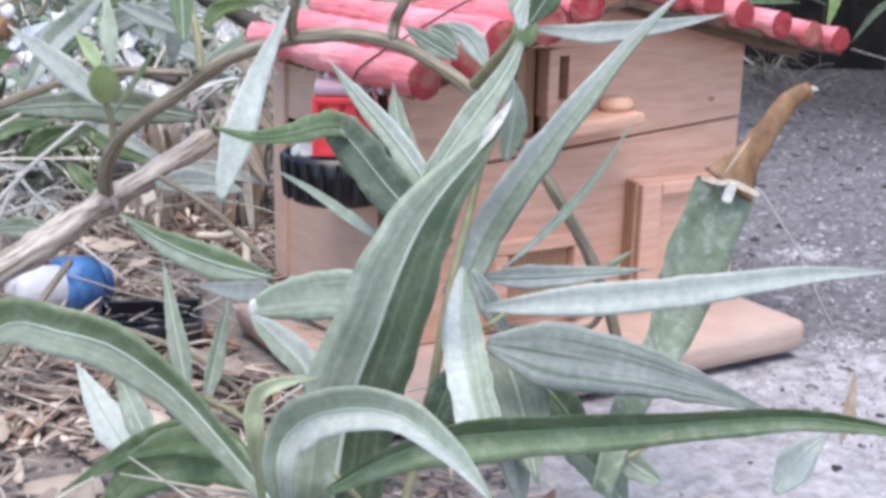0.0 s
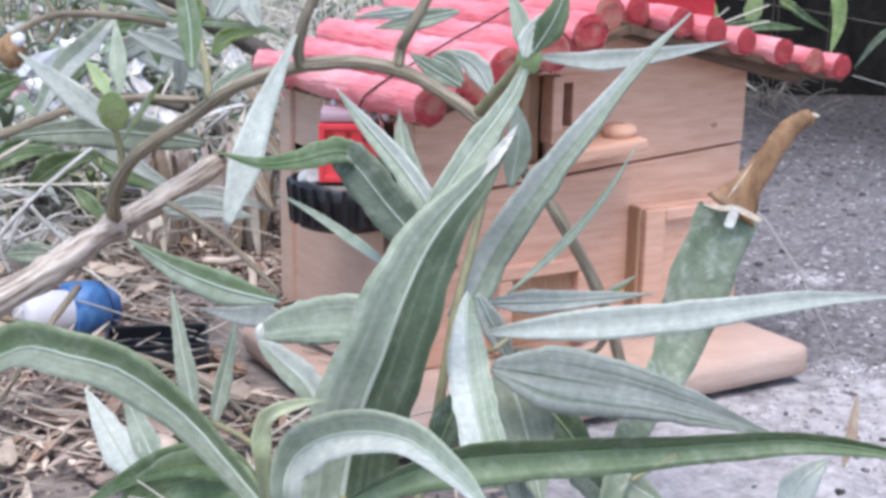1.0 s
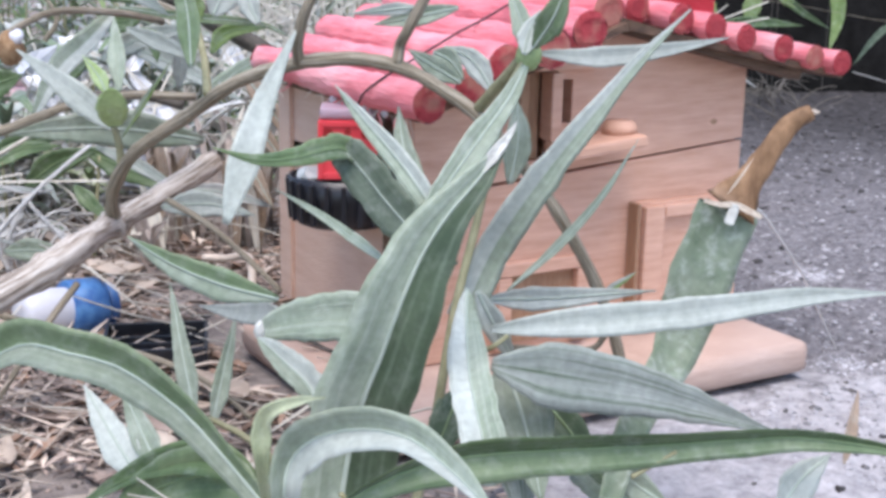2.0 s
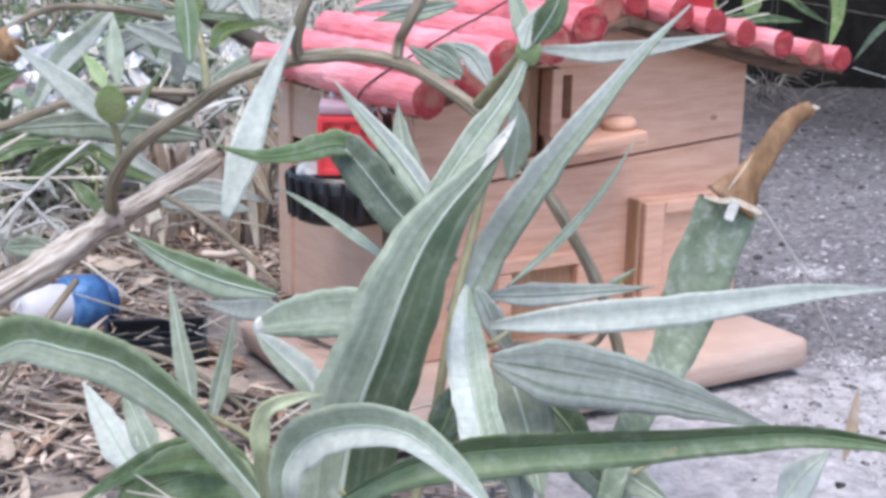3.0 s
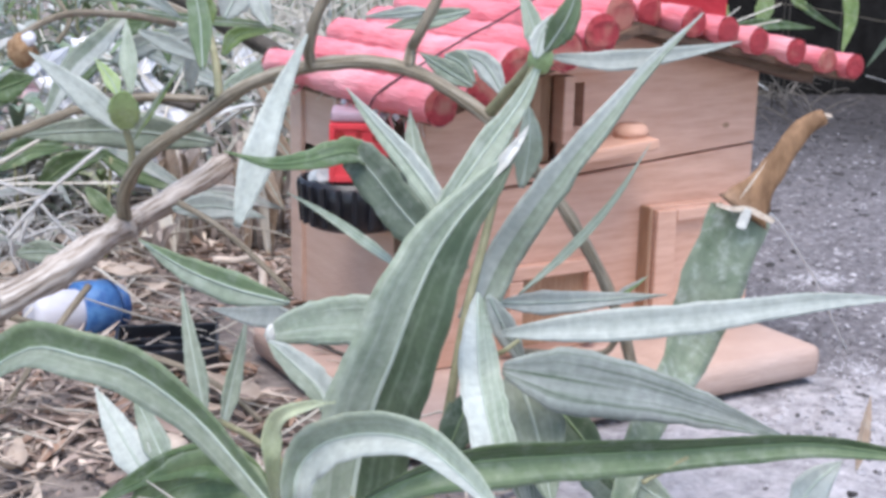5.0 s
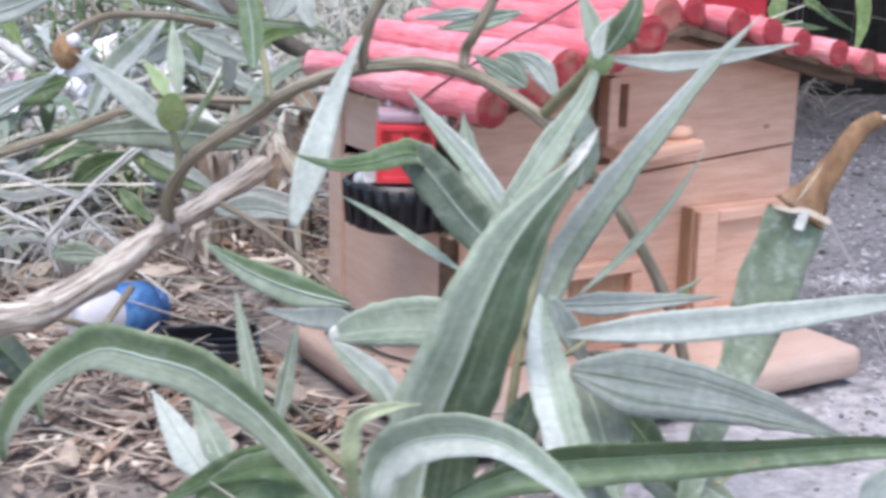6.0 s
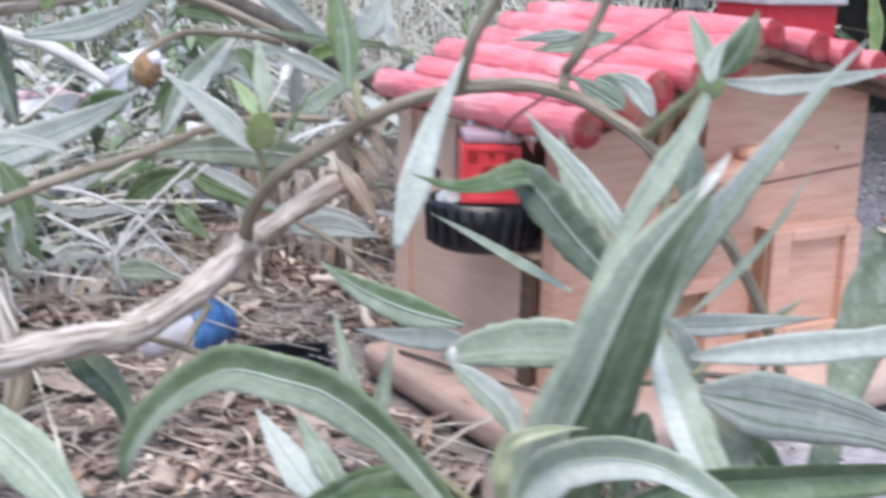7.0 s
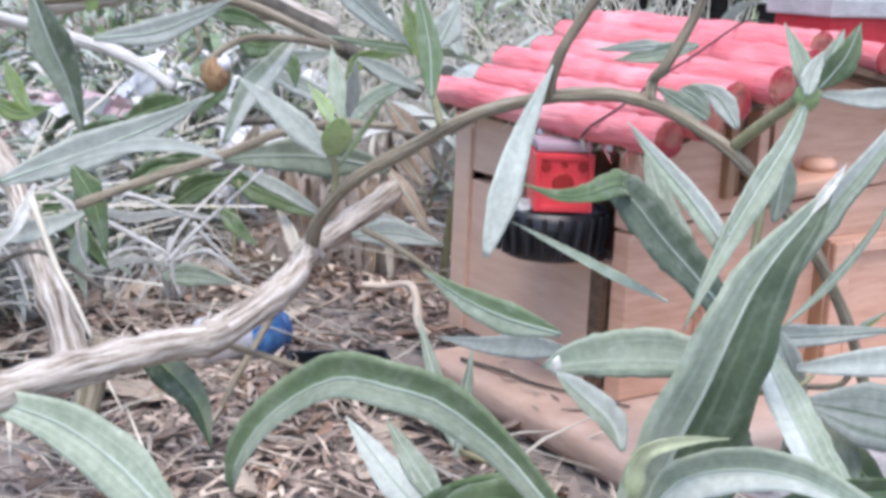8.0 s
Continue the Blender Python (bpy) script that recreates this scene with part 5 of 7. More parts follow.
blade(shrub, PALE, 0.0215, 12, (0.20, -0.94, 0.29), (-0.2761, 0.1660, 0.1281), (-0.2485, 0.1608, 0.1379), (-0.2205, 0.1542, 0.1481), (-0.1952, 0.1473, 0.1595), (-0.1703, 0.1398, 0.1742))
blade(shrub, PALE, 0.0150, 12, (0.16, -0.97, 0.17), (-0.2216, 0.1817, 0.1997), (-0.1933, 0.1734, 0.2036), (-0.1719, 0.1667, 0.2122), (-0.1505, 0.1592, 0.2235))
blade(shrub, (MUTED, SAGE), 0.0235, 14, (-0.22, -0.97, -0.05), (-0.2436, 0.2185, 0.2207), (-0.2348, 0.2185, 0.1958), (-0.2254, 0.2187, 0.1734), (-0.2170, 0.2170, 0.1409))
blade(shrub, GREEN, 0.0149, 14, (-0.31, -0.90, 0.30), (-0.2439, 0.1482, 0.1376), (-0.2362, 0.1389, 0.1205), (-0.2324, 0.1290, 0.0922))
blade(shrub, PALE, 0.0044, 14, (0.04, -0.86, 0.5), (-0.2908, -0.1657, 0.1929), (-0.2978, -0.1624, 0.1957), (-0.3072, -0.1587, 0.1967), (-0.3205, -0.1545, 0.1952), (-0.3338, -0.1514, 0.1908), (-0.3486, -0.1487, 0.1849), rib=False)
blade(shrub, FRESH, 0.0125, 14, (-0.53, -0.82, 0.22), (-0.1044, 0.0253, 0.1832), (-0.1034, 0.0317, 0.2098), (-0.1066, 0.0416, 0.2390))
blade(shrub, LIME, 0.0079, 14, (-0.32, -0.89, 0.33), (-0.2885, 0.0951, 0.1966), (-0.2839, 0.0883, 0.1816), (-0.2786, 0.0823, 0.1716))
blade(shrub, SAGE, 0.0105, 20, (-0.44, -0.87, 0.22), (-0.1222, 0.0855, 0.1654), (-0.1194, 0.0974, 0.1844), (-0.1168, 0.1086, 0.2022), rib=False)
blade(shrub, PALE, 0.0110, 20, (-0.44, -0.87, 0.21), (-0.0398, 0.2325, 0.1462), (-0.0421, 0.2230, 0.1666), (-0.0445, 0.2157, 0.1840), rib=False)
blade(shrub, PALE, 0.0135, 20, (-0.53, -0.82, 0.22), (-0.0359, 0.1070, 0.1964), (-0.0393, 0.1132, 0.2119), (-0.0339, 0.1156, 0.2335))
blade(shrub, SAGE, 0.0104, 20, (-0.50, -0.86, 0.11), (0.0081, -0.0365, 0.2141), (-0.0110, -0.0260, 0.2090), (-0.0277, -0.0166, 0.2051))
blade(shrub, PALE, 0.0137, 20, (-0.33, -0.94, -0.09), (-0.1524, 0.0468, 0.2424), (-0.1320, 0.0412, 0.2237), (-0.1107, 0.0356, 0.2072))
blade(shrub, PALE, 0.0140, 16, (-0.35, -0.88, 0.3), (-0.2754, 0.1997, 0.0902), (-0.2464, 0.1941, 0.0963), (-0.2212, 0.1890, 0.1057), rib=False)
blade(shrub, GREEN, 0.0120, 16, (-0.35, -0.88, 0.3), (-0.2355, 0.2132, 0.1004), (-0.2214, 0.2057, 0.0845), (-0.2095, 0.1977, 0.0670), rib=False)
blade(shrub, BLEACH, 0.0075, 16, (-0.35, -0.88, 0.3), (-0.2522, 0.1903, 0.1216), (-0.2629, 0.1884, 0.0994), (-0.2752, 0.1883, 0.0864), rib=False)
blade(shrub, SAGE, 0.0110, 16, (-0.35, -0.88, 0.3), (-0.2234, 0.1982, 0.0960), (-0.2286, 0.1950, 0.0760), (-0.2269, 0.1891, 0.0559), rib=False)
blade(shrub, SAGE, 0.0130, 16, (-0.35, -0.88, 0.3), (-0.2579, 0.2320, 0.1130), (-0.2445, 0.2251, 0.0954), (-0.2344, 0.2173, 0.0731), rib=False)
blade(herb, PALE, 0.0150, 20, (-0.40, -0.80, 0.45), (0.0096, -0.2666, 0.0476), (0.0215, -0.2648, 0.0576), (0.0343, -0.2661, 0.0656))
blade(herb, BROWN_LEAF, 0.0062, 30, (-0.40, -0.85, 0.3), (0.0509, -0.2585, 0.0555), (0.0628, -0.2499, 0.0656), (0.0746, -0.2416, 0.0760), rib=False, label="withered pinkish leaf")
part("stem", tube([(-0.0479, -0.2525, 0.0683), (-0.0406, -0.2539, 0.0715), (-0.0310, -0.2557, 0.0756)], 0.0009, 0.0007), STEM, herb, smooth=True)
blade(herb, (PALE, LIME), 0.0038, 20, (-0.70, -0.69, 0.19), (0.0341, -0.1280, 0.0930), (0.0383, -0.1318, 0.0966), (0.0451, -0.1364, 0.1028), rib=False)
# Painted glint: a white sliver laid over the big leaf's tip.
blade(herb, SCAR_GLINT, 0.0050, 24, (-0.28, -0.84, 0.46), (-0.0734, -0.1862, 0.1630), (-0.0675, -0.1879, 0.1711), (-0.0625, -0.1894, 0.1780), (-0.0588, -0.1907, 0.1843), rib=False, name="bleached_tip")
blade(bush, GREEN, 0.0230, 14, (-0.30, -0.93, 0.19), (-0.2292, 0.3833, 0.0572), (-0.1903, 0.3743, 0.0687), (-0.1472, 0.3594, 0.0682))
blade(bush, MOTTLE, 0.0137, 14, (-0.50, -0.86, 0.12), (-0.1361, 0.3787, 0.0759), (-0.1138, 0.3685, 0.0895), (-0.0875, 0.3532, 0.0936))
blade(bush, GREEN, 0.0156, 14, (-0.49, -0.87, 0.11), (-0.1150, 0.4145, 0.0780), (-0.0918, 0.4037, 0.0918), (-0.0667, 0.3897, 0.0978))
blade(bush, GREEN, 0.0217, 14, (-0.51, -0.83, 0.24), (-0.0641, 0.3846, 0.0850), (-0.0338, 0.3616, 0.0695), (0.0018, 0.3353, 0.0539))
blade(bush, PALE, 0.0118, 14, (-0.50, -0.83, 0.24), (-0.0631, 0.3495, 0.0913), (-0.0386, 0.3310, 0.0792), (-0.0101, 0.3076, 0.0578))
blade(bush, MOTTLE, 0.0129, 14, (-0.45, -0.85, 0.29), (-0.0825, 0.3426, 0.0656), (-0.0737, 0.3340, 0.0537), (-0.0622, 0.3236, 0.0417))
blade(bush, SAGE, 0.0167, 14, (-0.51, -0.82, 0.27), (-0.1426, 0.2990, 0.0335), (-0.1232, 0.2873, 0.0348), (-0.0997, 0.2714, 0.0302))
blade(bush, (SAGE, BLEACH), 0.0087, 14, (-0.30, -0.90, 0.33), (-0.2212, 0.2941, 0.1036), (-0.2055, 0.2796, 0.0856), (-0.2047, 0.2745, 0.0684), (-0.2011, 0.2660, 0.0451))
blade(bush, BLEACH, 0.0076, 14, (-0.51, -0.83, 0.23), (-0.1977, 0.3239, 0.0888), (-0.1665, 0.3008, 0.0752), (-0.1410, 0.2859, 0.0786), (-0.1084, 0.2650, 0.0765))
blade(bush, BLEACH, 0.0057, 14, (-0.51, -0.83, 0.23), (-0.1932, 0.3074, 0.0376), (-0.1637, 0.2919, 0.0481), (-0.1362, 0.2733, 0.0425))
blade(bush, BLEACH, 0.0069, 14, (-0.45, -0.89, 0.09), (-0.1565, 0.3654, 0.0691), (-0.1419, 0.3602, 0.0836), (-0.1234, 0.3509, 0.0920))
blade(bush, GREEN, 0.0179, 14, (-0.43, -0.90, 0.05), (-0.1772, 0.4102, 0.0980), (-0.1568, 0.4022, 0.1155), (-0.1373, 0.3928, 0.1260))
blade(bush, LIME, 0.0130, 14, (-0.53, -0.84, 0.16), (-0.2443, 0.3214, 0.1518), (-0.2295, 0.3101, 0.1441), (-0.2109, 0.2999, 0.1491))
blade(bush, LIME, 0.0120, 14, (-0.39, -0.87, 0.29), (-0.1371, 0.4457, 0.1892), (-0.1319, 0.4385, 0.1741), (-0.1246, 0.4299, 0.1589))
blade(bush, LIME, 0.0108, 14, (-0.27, -0.94, 0.20), (-0.1431, 0.4517, 0.1974), (-0.1395, 0.4519, 0.2067), (-0.1397, 0.4553, 0.2189))
blade(bush, GREEN, 0.0155, 14, (-0.39, -0.92, 0.09), (-0.0577, 0.3867, 0.1530), (-0.0699, 0.3910, 0.1409), (-0.0828, 0.3942, 0.1227))
blade(bush, GREEN, 0.0138, 14, (-0.48, -0.85, 0.24), (-0.0115, 0.3992, 0.1719), (-0.0043, 0.3921, 0.1621), (-0.0037, 0.3876, 0.1466))
blade(bush, GREEN, 0.0164, 14, (-0.55, -0.83, 0.09), (-0.0077, 0.5471, 0.1920), (0.0134, 0.5335, 0.1904), (0.0368, 0.5164, 0.1808))
blade(bush, PALE, 0.0163, 14, (-0.54, -0.82, 0.17), (-0.0236, 0.4279, 0.1605), (0.0187, 0.3963, 0.1408), (0.0601, 0.3636, 0.1148))
blade(bush, SAGE, 0.0149, 14, (-0.46, -0.88, 0.13), (0.0188, 0.3848, 0.0980), (0.0516, 0.3746, 0.1363), (0.0940, 0.3550, 0.1616))
blade(bush, BROWN_LEAF, 0.0159, 14, (-0.54, -0.82, 0.20), (0.0402, 0.3231, 0.1428), (0.0535, 0.3091, 0.1215), (0.0680, 0.2919, 0.0909))
blade(bush, BROWN_LEAF, 0.0191, 14, (-0.38, -0.90, 0.21), (-0.0379, 0.3907, 0.0784), (-0.0381, 0.3958, 0.0973), (-0.0294, 0.3972, 0.1224))
blade(bush, BROWN_LEAF, 0.0120, 14, (-0.53, -0.82, 0.20), (0.0585, 0.2957, 0.0828), (0.0474, 0.3075, 0.1012), (0.0326, 0.3191, 0.1103))
blade(bush, BLEACH, 0.0123, 14, (-0.52, -0.83, 0.22), (-0.0268, 0.2620, 0.0743), (-0.0026, 0.2461, 0.0710), (0.0232, 0.2277, 0.0625))
blade(bush, GREEN, 0.0215, 14, (-0.42, -0.90, 0.08), (-0.1078, 0.3862, 0.0585), (-0.0842, 0.3778, 0.0773), (-0.0561, 0.3642, 0.0868))
blade(bush, GREEN, 0.0172, 14, (-0.45, -0.89, 0.08), (-0.1312, 0.4049, 0.0761), (-0.1082, 0.3951, 0.0888), (-0.0805, 0.3808, 0.0955))
blade(bush, GREEN, 0.0222, 14, (-0.50, -0.86, 0.07), (-0.0385, 0.4173, 0.1831), (-0.0250, 0.4077, 0.1772), (-0.0049, 0.3979, 0.1839))
blade(bush, PALE, 0.0195, 14, (-0.44, -0.90, 0.03), (-0.0355, 0.4288, 0.1464), (-0.0052, 0.4160, 0.1633), (0.0357, 0.3951, 0.1736))
blade(bush, LIME, 0.0140, 14, (-0.42, -0.91, 0.05), (0.0391, 0.3870, 0.1525), (0.0523, 0.3841, 0.1689), (0.0812, 0.3684, 0.1730))
blade(bush, BROWN_LEAF, 0.0124, 14, (-0.52, -0.58, 0.63), (0.0109, 0.2704, 0.1043), (0.0138, 0.2395, 0.0853), (0.0196, 0.2175, 0.0623))
bm = bmesh.new()
bmesh.ops.create_icosphere(bm, subdivisions=3, radius=0.0055)
for v in bm.verts:
    turn = math.atan2(v.co.y, v.co.x)
    v.co = Vector((v.co.x, v.co.y, v.co.z * 1.2)) * (1 + 0.06 * math.cos(5 * turn) + 0.08 * noise.noise(v.co * 400))
bmesh.ops.translate(bm, verts=bm.verts[:], vec=(-0.0090, -0.1235, 0.2000))
part("bud", bm, STEM_GREEN, herb, "plump green bud", True)
blade(herb, (FRESH, FRESH), 0.0125, 14, (-0.45, -0.8, 0.35), (-0.0141, -0.1343, 0.2043), (-0.0108, -0.1433, 0.2181), (-0.0073, -0.1461, 0.2321))
FLOWER = (-0.1595, 0.1633, 0.1815)
REEDS = [
    (LIME, 0.0246, 15, (-0.72, -0.65, 0.24), (1.2472, 0.8914, 0.2095), (1.2452, 0.8706, 0.1329), (1.2262, 0.8650, 0.0746)),
    (GREEN, 0.0211, 15, (-0.50, -0.86, 0.07), (1.0808, 0.9610, 0.1136), (1.1328, 0.9317, 0.1174), (1.1946, 0.8946, 0.1138)),
    (LIME, 0.0228, 15, (-0.67, -0.71, 0.21), (1.0706, 0.9639, 0.1032), (1.0727, 0.9725, 0.1372), (1.0735, 0.9866, 0.1883)),
    (LIME, 0.0299, 15, (-0.62, -0.73, 0.28), (1.1209, 0.9373, 0.1129), (1.1321, 0.9406, 0.1472), (1.1496, 0.9428, 0.1901)),
    (GREEN, 0.0141, 15, (-0.65, -0.76, -0.01), (1.1630, 0.9302, 0.1734), (1.1919, 0.9033, 0.1384), (1.2321, 0.8713, 0.1088)),
    (DARK, 0.0123, 15, (-0.56, -0.76, 0.33), (1.3235, 0.8230, 0.1263), (1.2899, 0.8339, 0.0957), (1.2567, 0.8415, 0.0550)),
    (LIME, 0.0158, 15, (-0.62, -0.78, -0.01), (1.1673, 0.9228, 0.1565), (1.1816, 0.9121, 0.1484), (1.2026, 0.8951, 0.1319)),
]
FAR_WIRE = [(0.8115, 0.6606, 0.1820), (0.8409, 0.6409, 0.1732), (0.9006, 0.6034, 0.1638), (0.9768, 0.5548, 0.1493), (1.0554, 0.5048, 0.1349)]
EAVE_WIRE = [(0.2828, -0.0355, 0.1729), (0.3288, -0.0171, 0.1641), (0.3913, 0.0025, 0.1517), (0.4519, 0.0217, 0.1341)]
STONES = [((-0.132, 0.009), 0.0100), ((-0.138, 0.029), 0.0070), ((-0.033, -0.025), 0.0060), ((-0.166, 0.051), 0.0060), ((-0.062, 0.054), 0.0070), ((-0.077, -0.019), 0.0060), ((0.086, -0.021), 0.0070)]
STALKS = [
    [(-0.1911, 0.2695, 0.0814), (-0.1745, 0.2565, 0.0716), (-0.1579, 0.2434, 0.0612), (-0.1572, 0.2394, 0.0474), (-0.1535, 0.2343, 0.0371)],
    [(-0.2410, 0.2153, 0.1241), (-0.2268, 0.2081, 0.1302), (-0.2338, 0.2091, 0.1179), (-0.2478, 0.2167, 0.1134)],
    [(-0.2372, 0.2097, 0.1117), (-0.2277, 0.2012, 0.1024), (-0.2273, 0.1961, 0.0838), (-0.2235, 0.1904, 0.0715)],
    [(-0.1583, 0.2428, 0.0577), (-0.1442, 0.2386, 0.0748), (-0.1272, 0.2325, 0.0918), (-0.0952, 0.2422, 0.1122)],
    [(-0.1363, 0.2585, 0.0773), (-0.1232, 0.2456, 0.0596), (-0.1087, 0.2318, 0.0419)],
    [(-0.2716, 0.2016, 0.0919), (-0.2630, 0.1923, 0.0768), (-0.2582, 0.1829, 0.0527)],
    [(-0.1919, 0.2747, 0.0992), (-0.1685, 0.2592, 0.0956), (-0.1430, 0.2405, 0.0851), (-0.1204, 0.2499, 0.0825)],
    [(-0.1911, 0.2633, 0.0580), (-0.1783, 0.2571, 0.0648), (-0.1607, 0.2456, 0.0629)],
]
CURL = [(-0.0288, 0.2280, 0.0329), (-0.0144, 0.2190, 0.0328), (-0.0070, 0.2035, 0.0371), (-0.0086, 0.1907, 0.0306), (-0.0132, 0.1779, 0.0172), (-0.0145, 0.1655, 0.0130)]

# ---------------------------------------------------------------- strap leaf with a dried tip
strap = thing("strap_leaf_plant", "broad green strap leaf with a dead brown curled tip", "plant", at=(0.02, -0.168, 0))
blade(strap, SCUFFED, 0.0290, 14, (-0.42, -0.86, 0.30), (-0.0296, -0.2161, 0.0349), (-0.0051, -0.2001, 0.0616), (0.0437, -0.1639, 0.0704), (0.0560, -0.1623, 0.0990), (0.0702, -0.1619, 0.1300), (0.0725, -0.1618, 0.1352), blunt=6, rib=False)


def dry_tip():
    """The shrivelled end of the strap leaf: a flattened, twisted, crinkled sheath."""
    line = smooth_line([(0.0698, -0.1664, 0.1358), (0.0762, -0.1668, 0.1435), (0.0835, -0.1678, 0.1531), (0.0910, -0.1695, 0.1639), (0.0977, -0.1711, 0.1719), (0.1054, -0.1743, 0.1765)], 24)
    bm = bmesh.new()
    rings = []
    for i, p in enumerate(line):
        s = i / 24
        t = (line[min(i + 1, 24)] - line[max(i - 1, 0)]).normalized()
        side = t.cross(Vector((-0.42, -0.86, 0.3))).normalized()
        up = side.cross(t)
        w = 0.0056 * (1 - min(1, s * 3.4)) ** 1.3 + 0.0076 - 0.0042 * s
        ring = []
        for k in range(12):
            a = 2 * math.pi * k / 12 + s * 0.9
            cr = 1 + 0.22 * noise.noise(Vector((k * 1.3, s * 9, 2)))
            ring.append(bm.verts.new(p + (side * math.cos(a) * w + up * math.sin(a) * w * (0.16 + 0.6 * s * s)) * cr))
        rings.append(ring)
    for a, b in zip(rings, rings[1:]):
        for k in range(12):
            bm.faces.new((a[k], a[(k + 1) % 12], b[(k + 1) % 12], b[k]))
    bm.faces.new(rings[0][::-1])
    bm.faces.new(rings[-1])
    return bm


part("dry_tip", dry_tip(), DRIED, strap, "dead brown papery tip", True)
BAND = [(0.0589, -0.1615, 0.1390), (0.0637, -0.1663, 0.1377), (0.0686, -0.1708, 0.1379), (0.0727, -0.1752, 0.1356), (0.0763, -0.1793, 0.1334)]
blade(strap, CREAM, 0.0027, 10, (-0.42, -0.86, 0.30), *BAND, blunt=2, rib=False, label="cream scar where the leaf died back", name="scar")
blade(strap, SCAR_GLINT, 0.0046, 4, (-0.42, -0.86, 0.30), (0.0682, -0.1719, 0.1384), (0.0668, -0.1713, 0.1345), (0.0650, -0.1710, 0.1297), blunt=2, rib=False, label="white bleached streak", name="bleached_streak")
blade(strap, CREAM, 0.0011, 4, (-0.42, -0.86, 0.30), (0.0648, -0.1696, 0.1428), (0.0708, -0.1705, 0.1502), (0.0772, -0.1710, 0.1585), rib=False, label="pale torn edge", name="torn_edge")
bm = bmesh.new()
bmesh.ops.create_icosphere(bm, subdivisions=2, radius=0.0020)
for v in bm.verts:
    v.co = Vector((v.co.x * 1.5, v.co.y, v.co.z * 0.6)) * (1 + 0.4 * noise.noise(v.co * 500))
part("end_flake", placed(bm, Matrix.Translation((0.1062, -0.1750, 0.1768))), CREAM, strap, "pale flaking end", True)
part("fibre", tube([(0.0820, -0.1660, 0.1335), (0.1050, -0.1500, 0.1270), (0.1500, -0.1200, 0.1020), (0.2015, -0.0878, 0.0700), (0.2450, -0.0620, 0.0360), (0.2870, -0.0400, 0.0010)], 0.0007, 0.0006, 5, 30), PALE_THREAD, strap, "thin pale fibre hanging to the ground")
bm = bmesh.new()
bmesh.ops.create_icosphere(bm, subdivisions=2, radius=0.0030)
for v in bm.verts:
    v.co = Vector((v.co.x * 0.7, v.co.y * 0.7, v.co.z * 1.4)) * (1 + 0.3 * noise.noise(v.co * 500))
part("bleached_fleck", placed(bm, Matrix.Translation((-0.1298, -0.1186, 0.0949))), SCAR_GLINT, herb, "small white fleck on a leaf's tip", True)
flower = thing("dried_flower_head", "dried orange-brown flower head with a white tuft", "flower", at=(-0.166, 0.139, 0.19))
bm = bmesh.new()
bmesh.ops.create_icosphere(bm, subdivisions=3, radius=0.0075)
for v in bm.verts:
    v.co *= 1 + 0.3 * noise.noise(v.co * 330)
part("head", placed(bm, Matrix.Translation(FLOWER) @ Matrix.Diagonal((1, 1, 1.25, 1))), RUST, flower, smooth=True)
bm = bmesh.new()
bmesh.ops.create_icosphere(bm, subdivisions=2, radius=0.0042)
for v in bm.verts:
    v.co *= 1 + 0.4 * noise.noise(v.co * 500)
part("tuft", placed(bm, Matrix.Translation(Vector(FLOWER) + Vector((0.003, -0.004, 0.007)))), WHITE, flower, "white fluffy tuft", True)
part("stalk", tube([(-0.1595, 0.1633, 0.1815), (-0.1619, 0.1755, 0.1850), (-0.1425, 0.1902, 0.1943), (-0.1196, 0.2026, 0.1991), (-0.0796, 0.2170, 0.1960), (-0.0519, 0.2250, 0.1898)], 0.0020, 0.0024, 7, 20), BARK, flower, smooth=True)


# ---------------------------------------------------------------- fallen leaves, straw and pebbles
def curled_leaf(rng, length, width, curl):
    """A dry curled leaf lying near the origin."""
    bm = bmesh.new()
    n = 6
    rows = []
    bend = rng.uniform(-0.5, 0.5)
    for i in range(n + 1):
        s = i / n
        w = width / 2 * max(0.06, math.sin(math.pi * min(0.97, s * 0.92 + 0.05)) ** 0.8)
        x, y = (s - 0.5) * length, bend * length * (s - 0.5) ** 2
        z = curl * length * (s - 0.5) ** 2 + 0.002
        rows.append([(x, y + u * w, z + abs(u) * w * rng.uniform(0.25, 0.65)) for u in (-1, 0, 1)])
    top = [[bm.verts.new(p) for p in r] for r in rows]
    low = [[bm.verts.new((p[0], p[1], p[2] - 0.0005)) for p in r] for r in rows]
    for i in range(n):
        for k in range(2):
            bm.faces.new((top[i][k], top[i + 1][k], top[i + 1][k + 1], top[i][k + 1]))
            bm.faces.new((low[i][k], low[i][k + 1], low[i + 1][k + 1], low[i + 1][k]))
        bm.faces.new((top[i][0], low[i][0], low[i + 1][0], top[i + 1][0]))
        bm.faces.new((top[i][2], top[i + 1][2], low[i + 1][2], low[i][2]))
    return bm


def free_spot(x, y, m=0.0):
    return not (-0.046 - m < x < 0.296 + m and -0.068 - m < y < 0.178 + m)


rng = random.Random(21)
dry = []
for k in range(6):
    d = tagged(new("dry_leaf", mesh_of("dry_leaf", curled_leaf(rng, rng.uniform(0.035, 0.06), rng.uniform(0.009, 0.017), rng.uniform(0.2, 0.9)), LITTER_PALE if k % 2 else LITTER, True)),
               "curled pale dry leaf on the soil" if k % 2 else "curled brown dry leaf on the soil", "leaf", "fallen leaves")
    dry.append(d)
count = 0
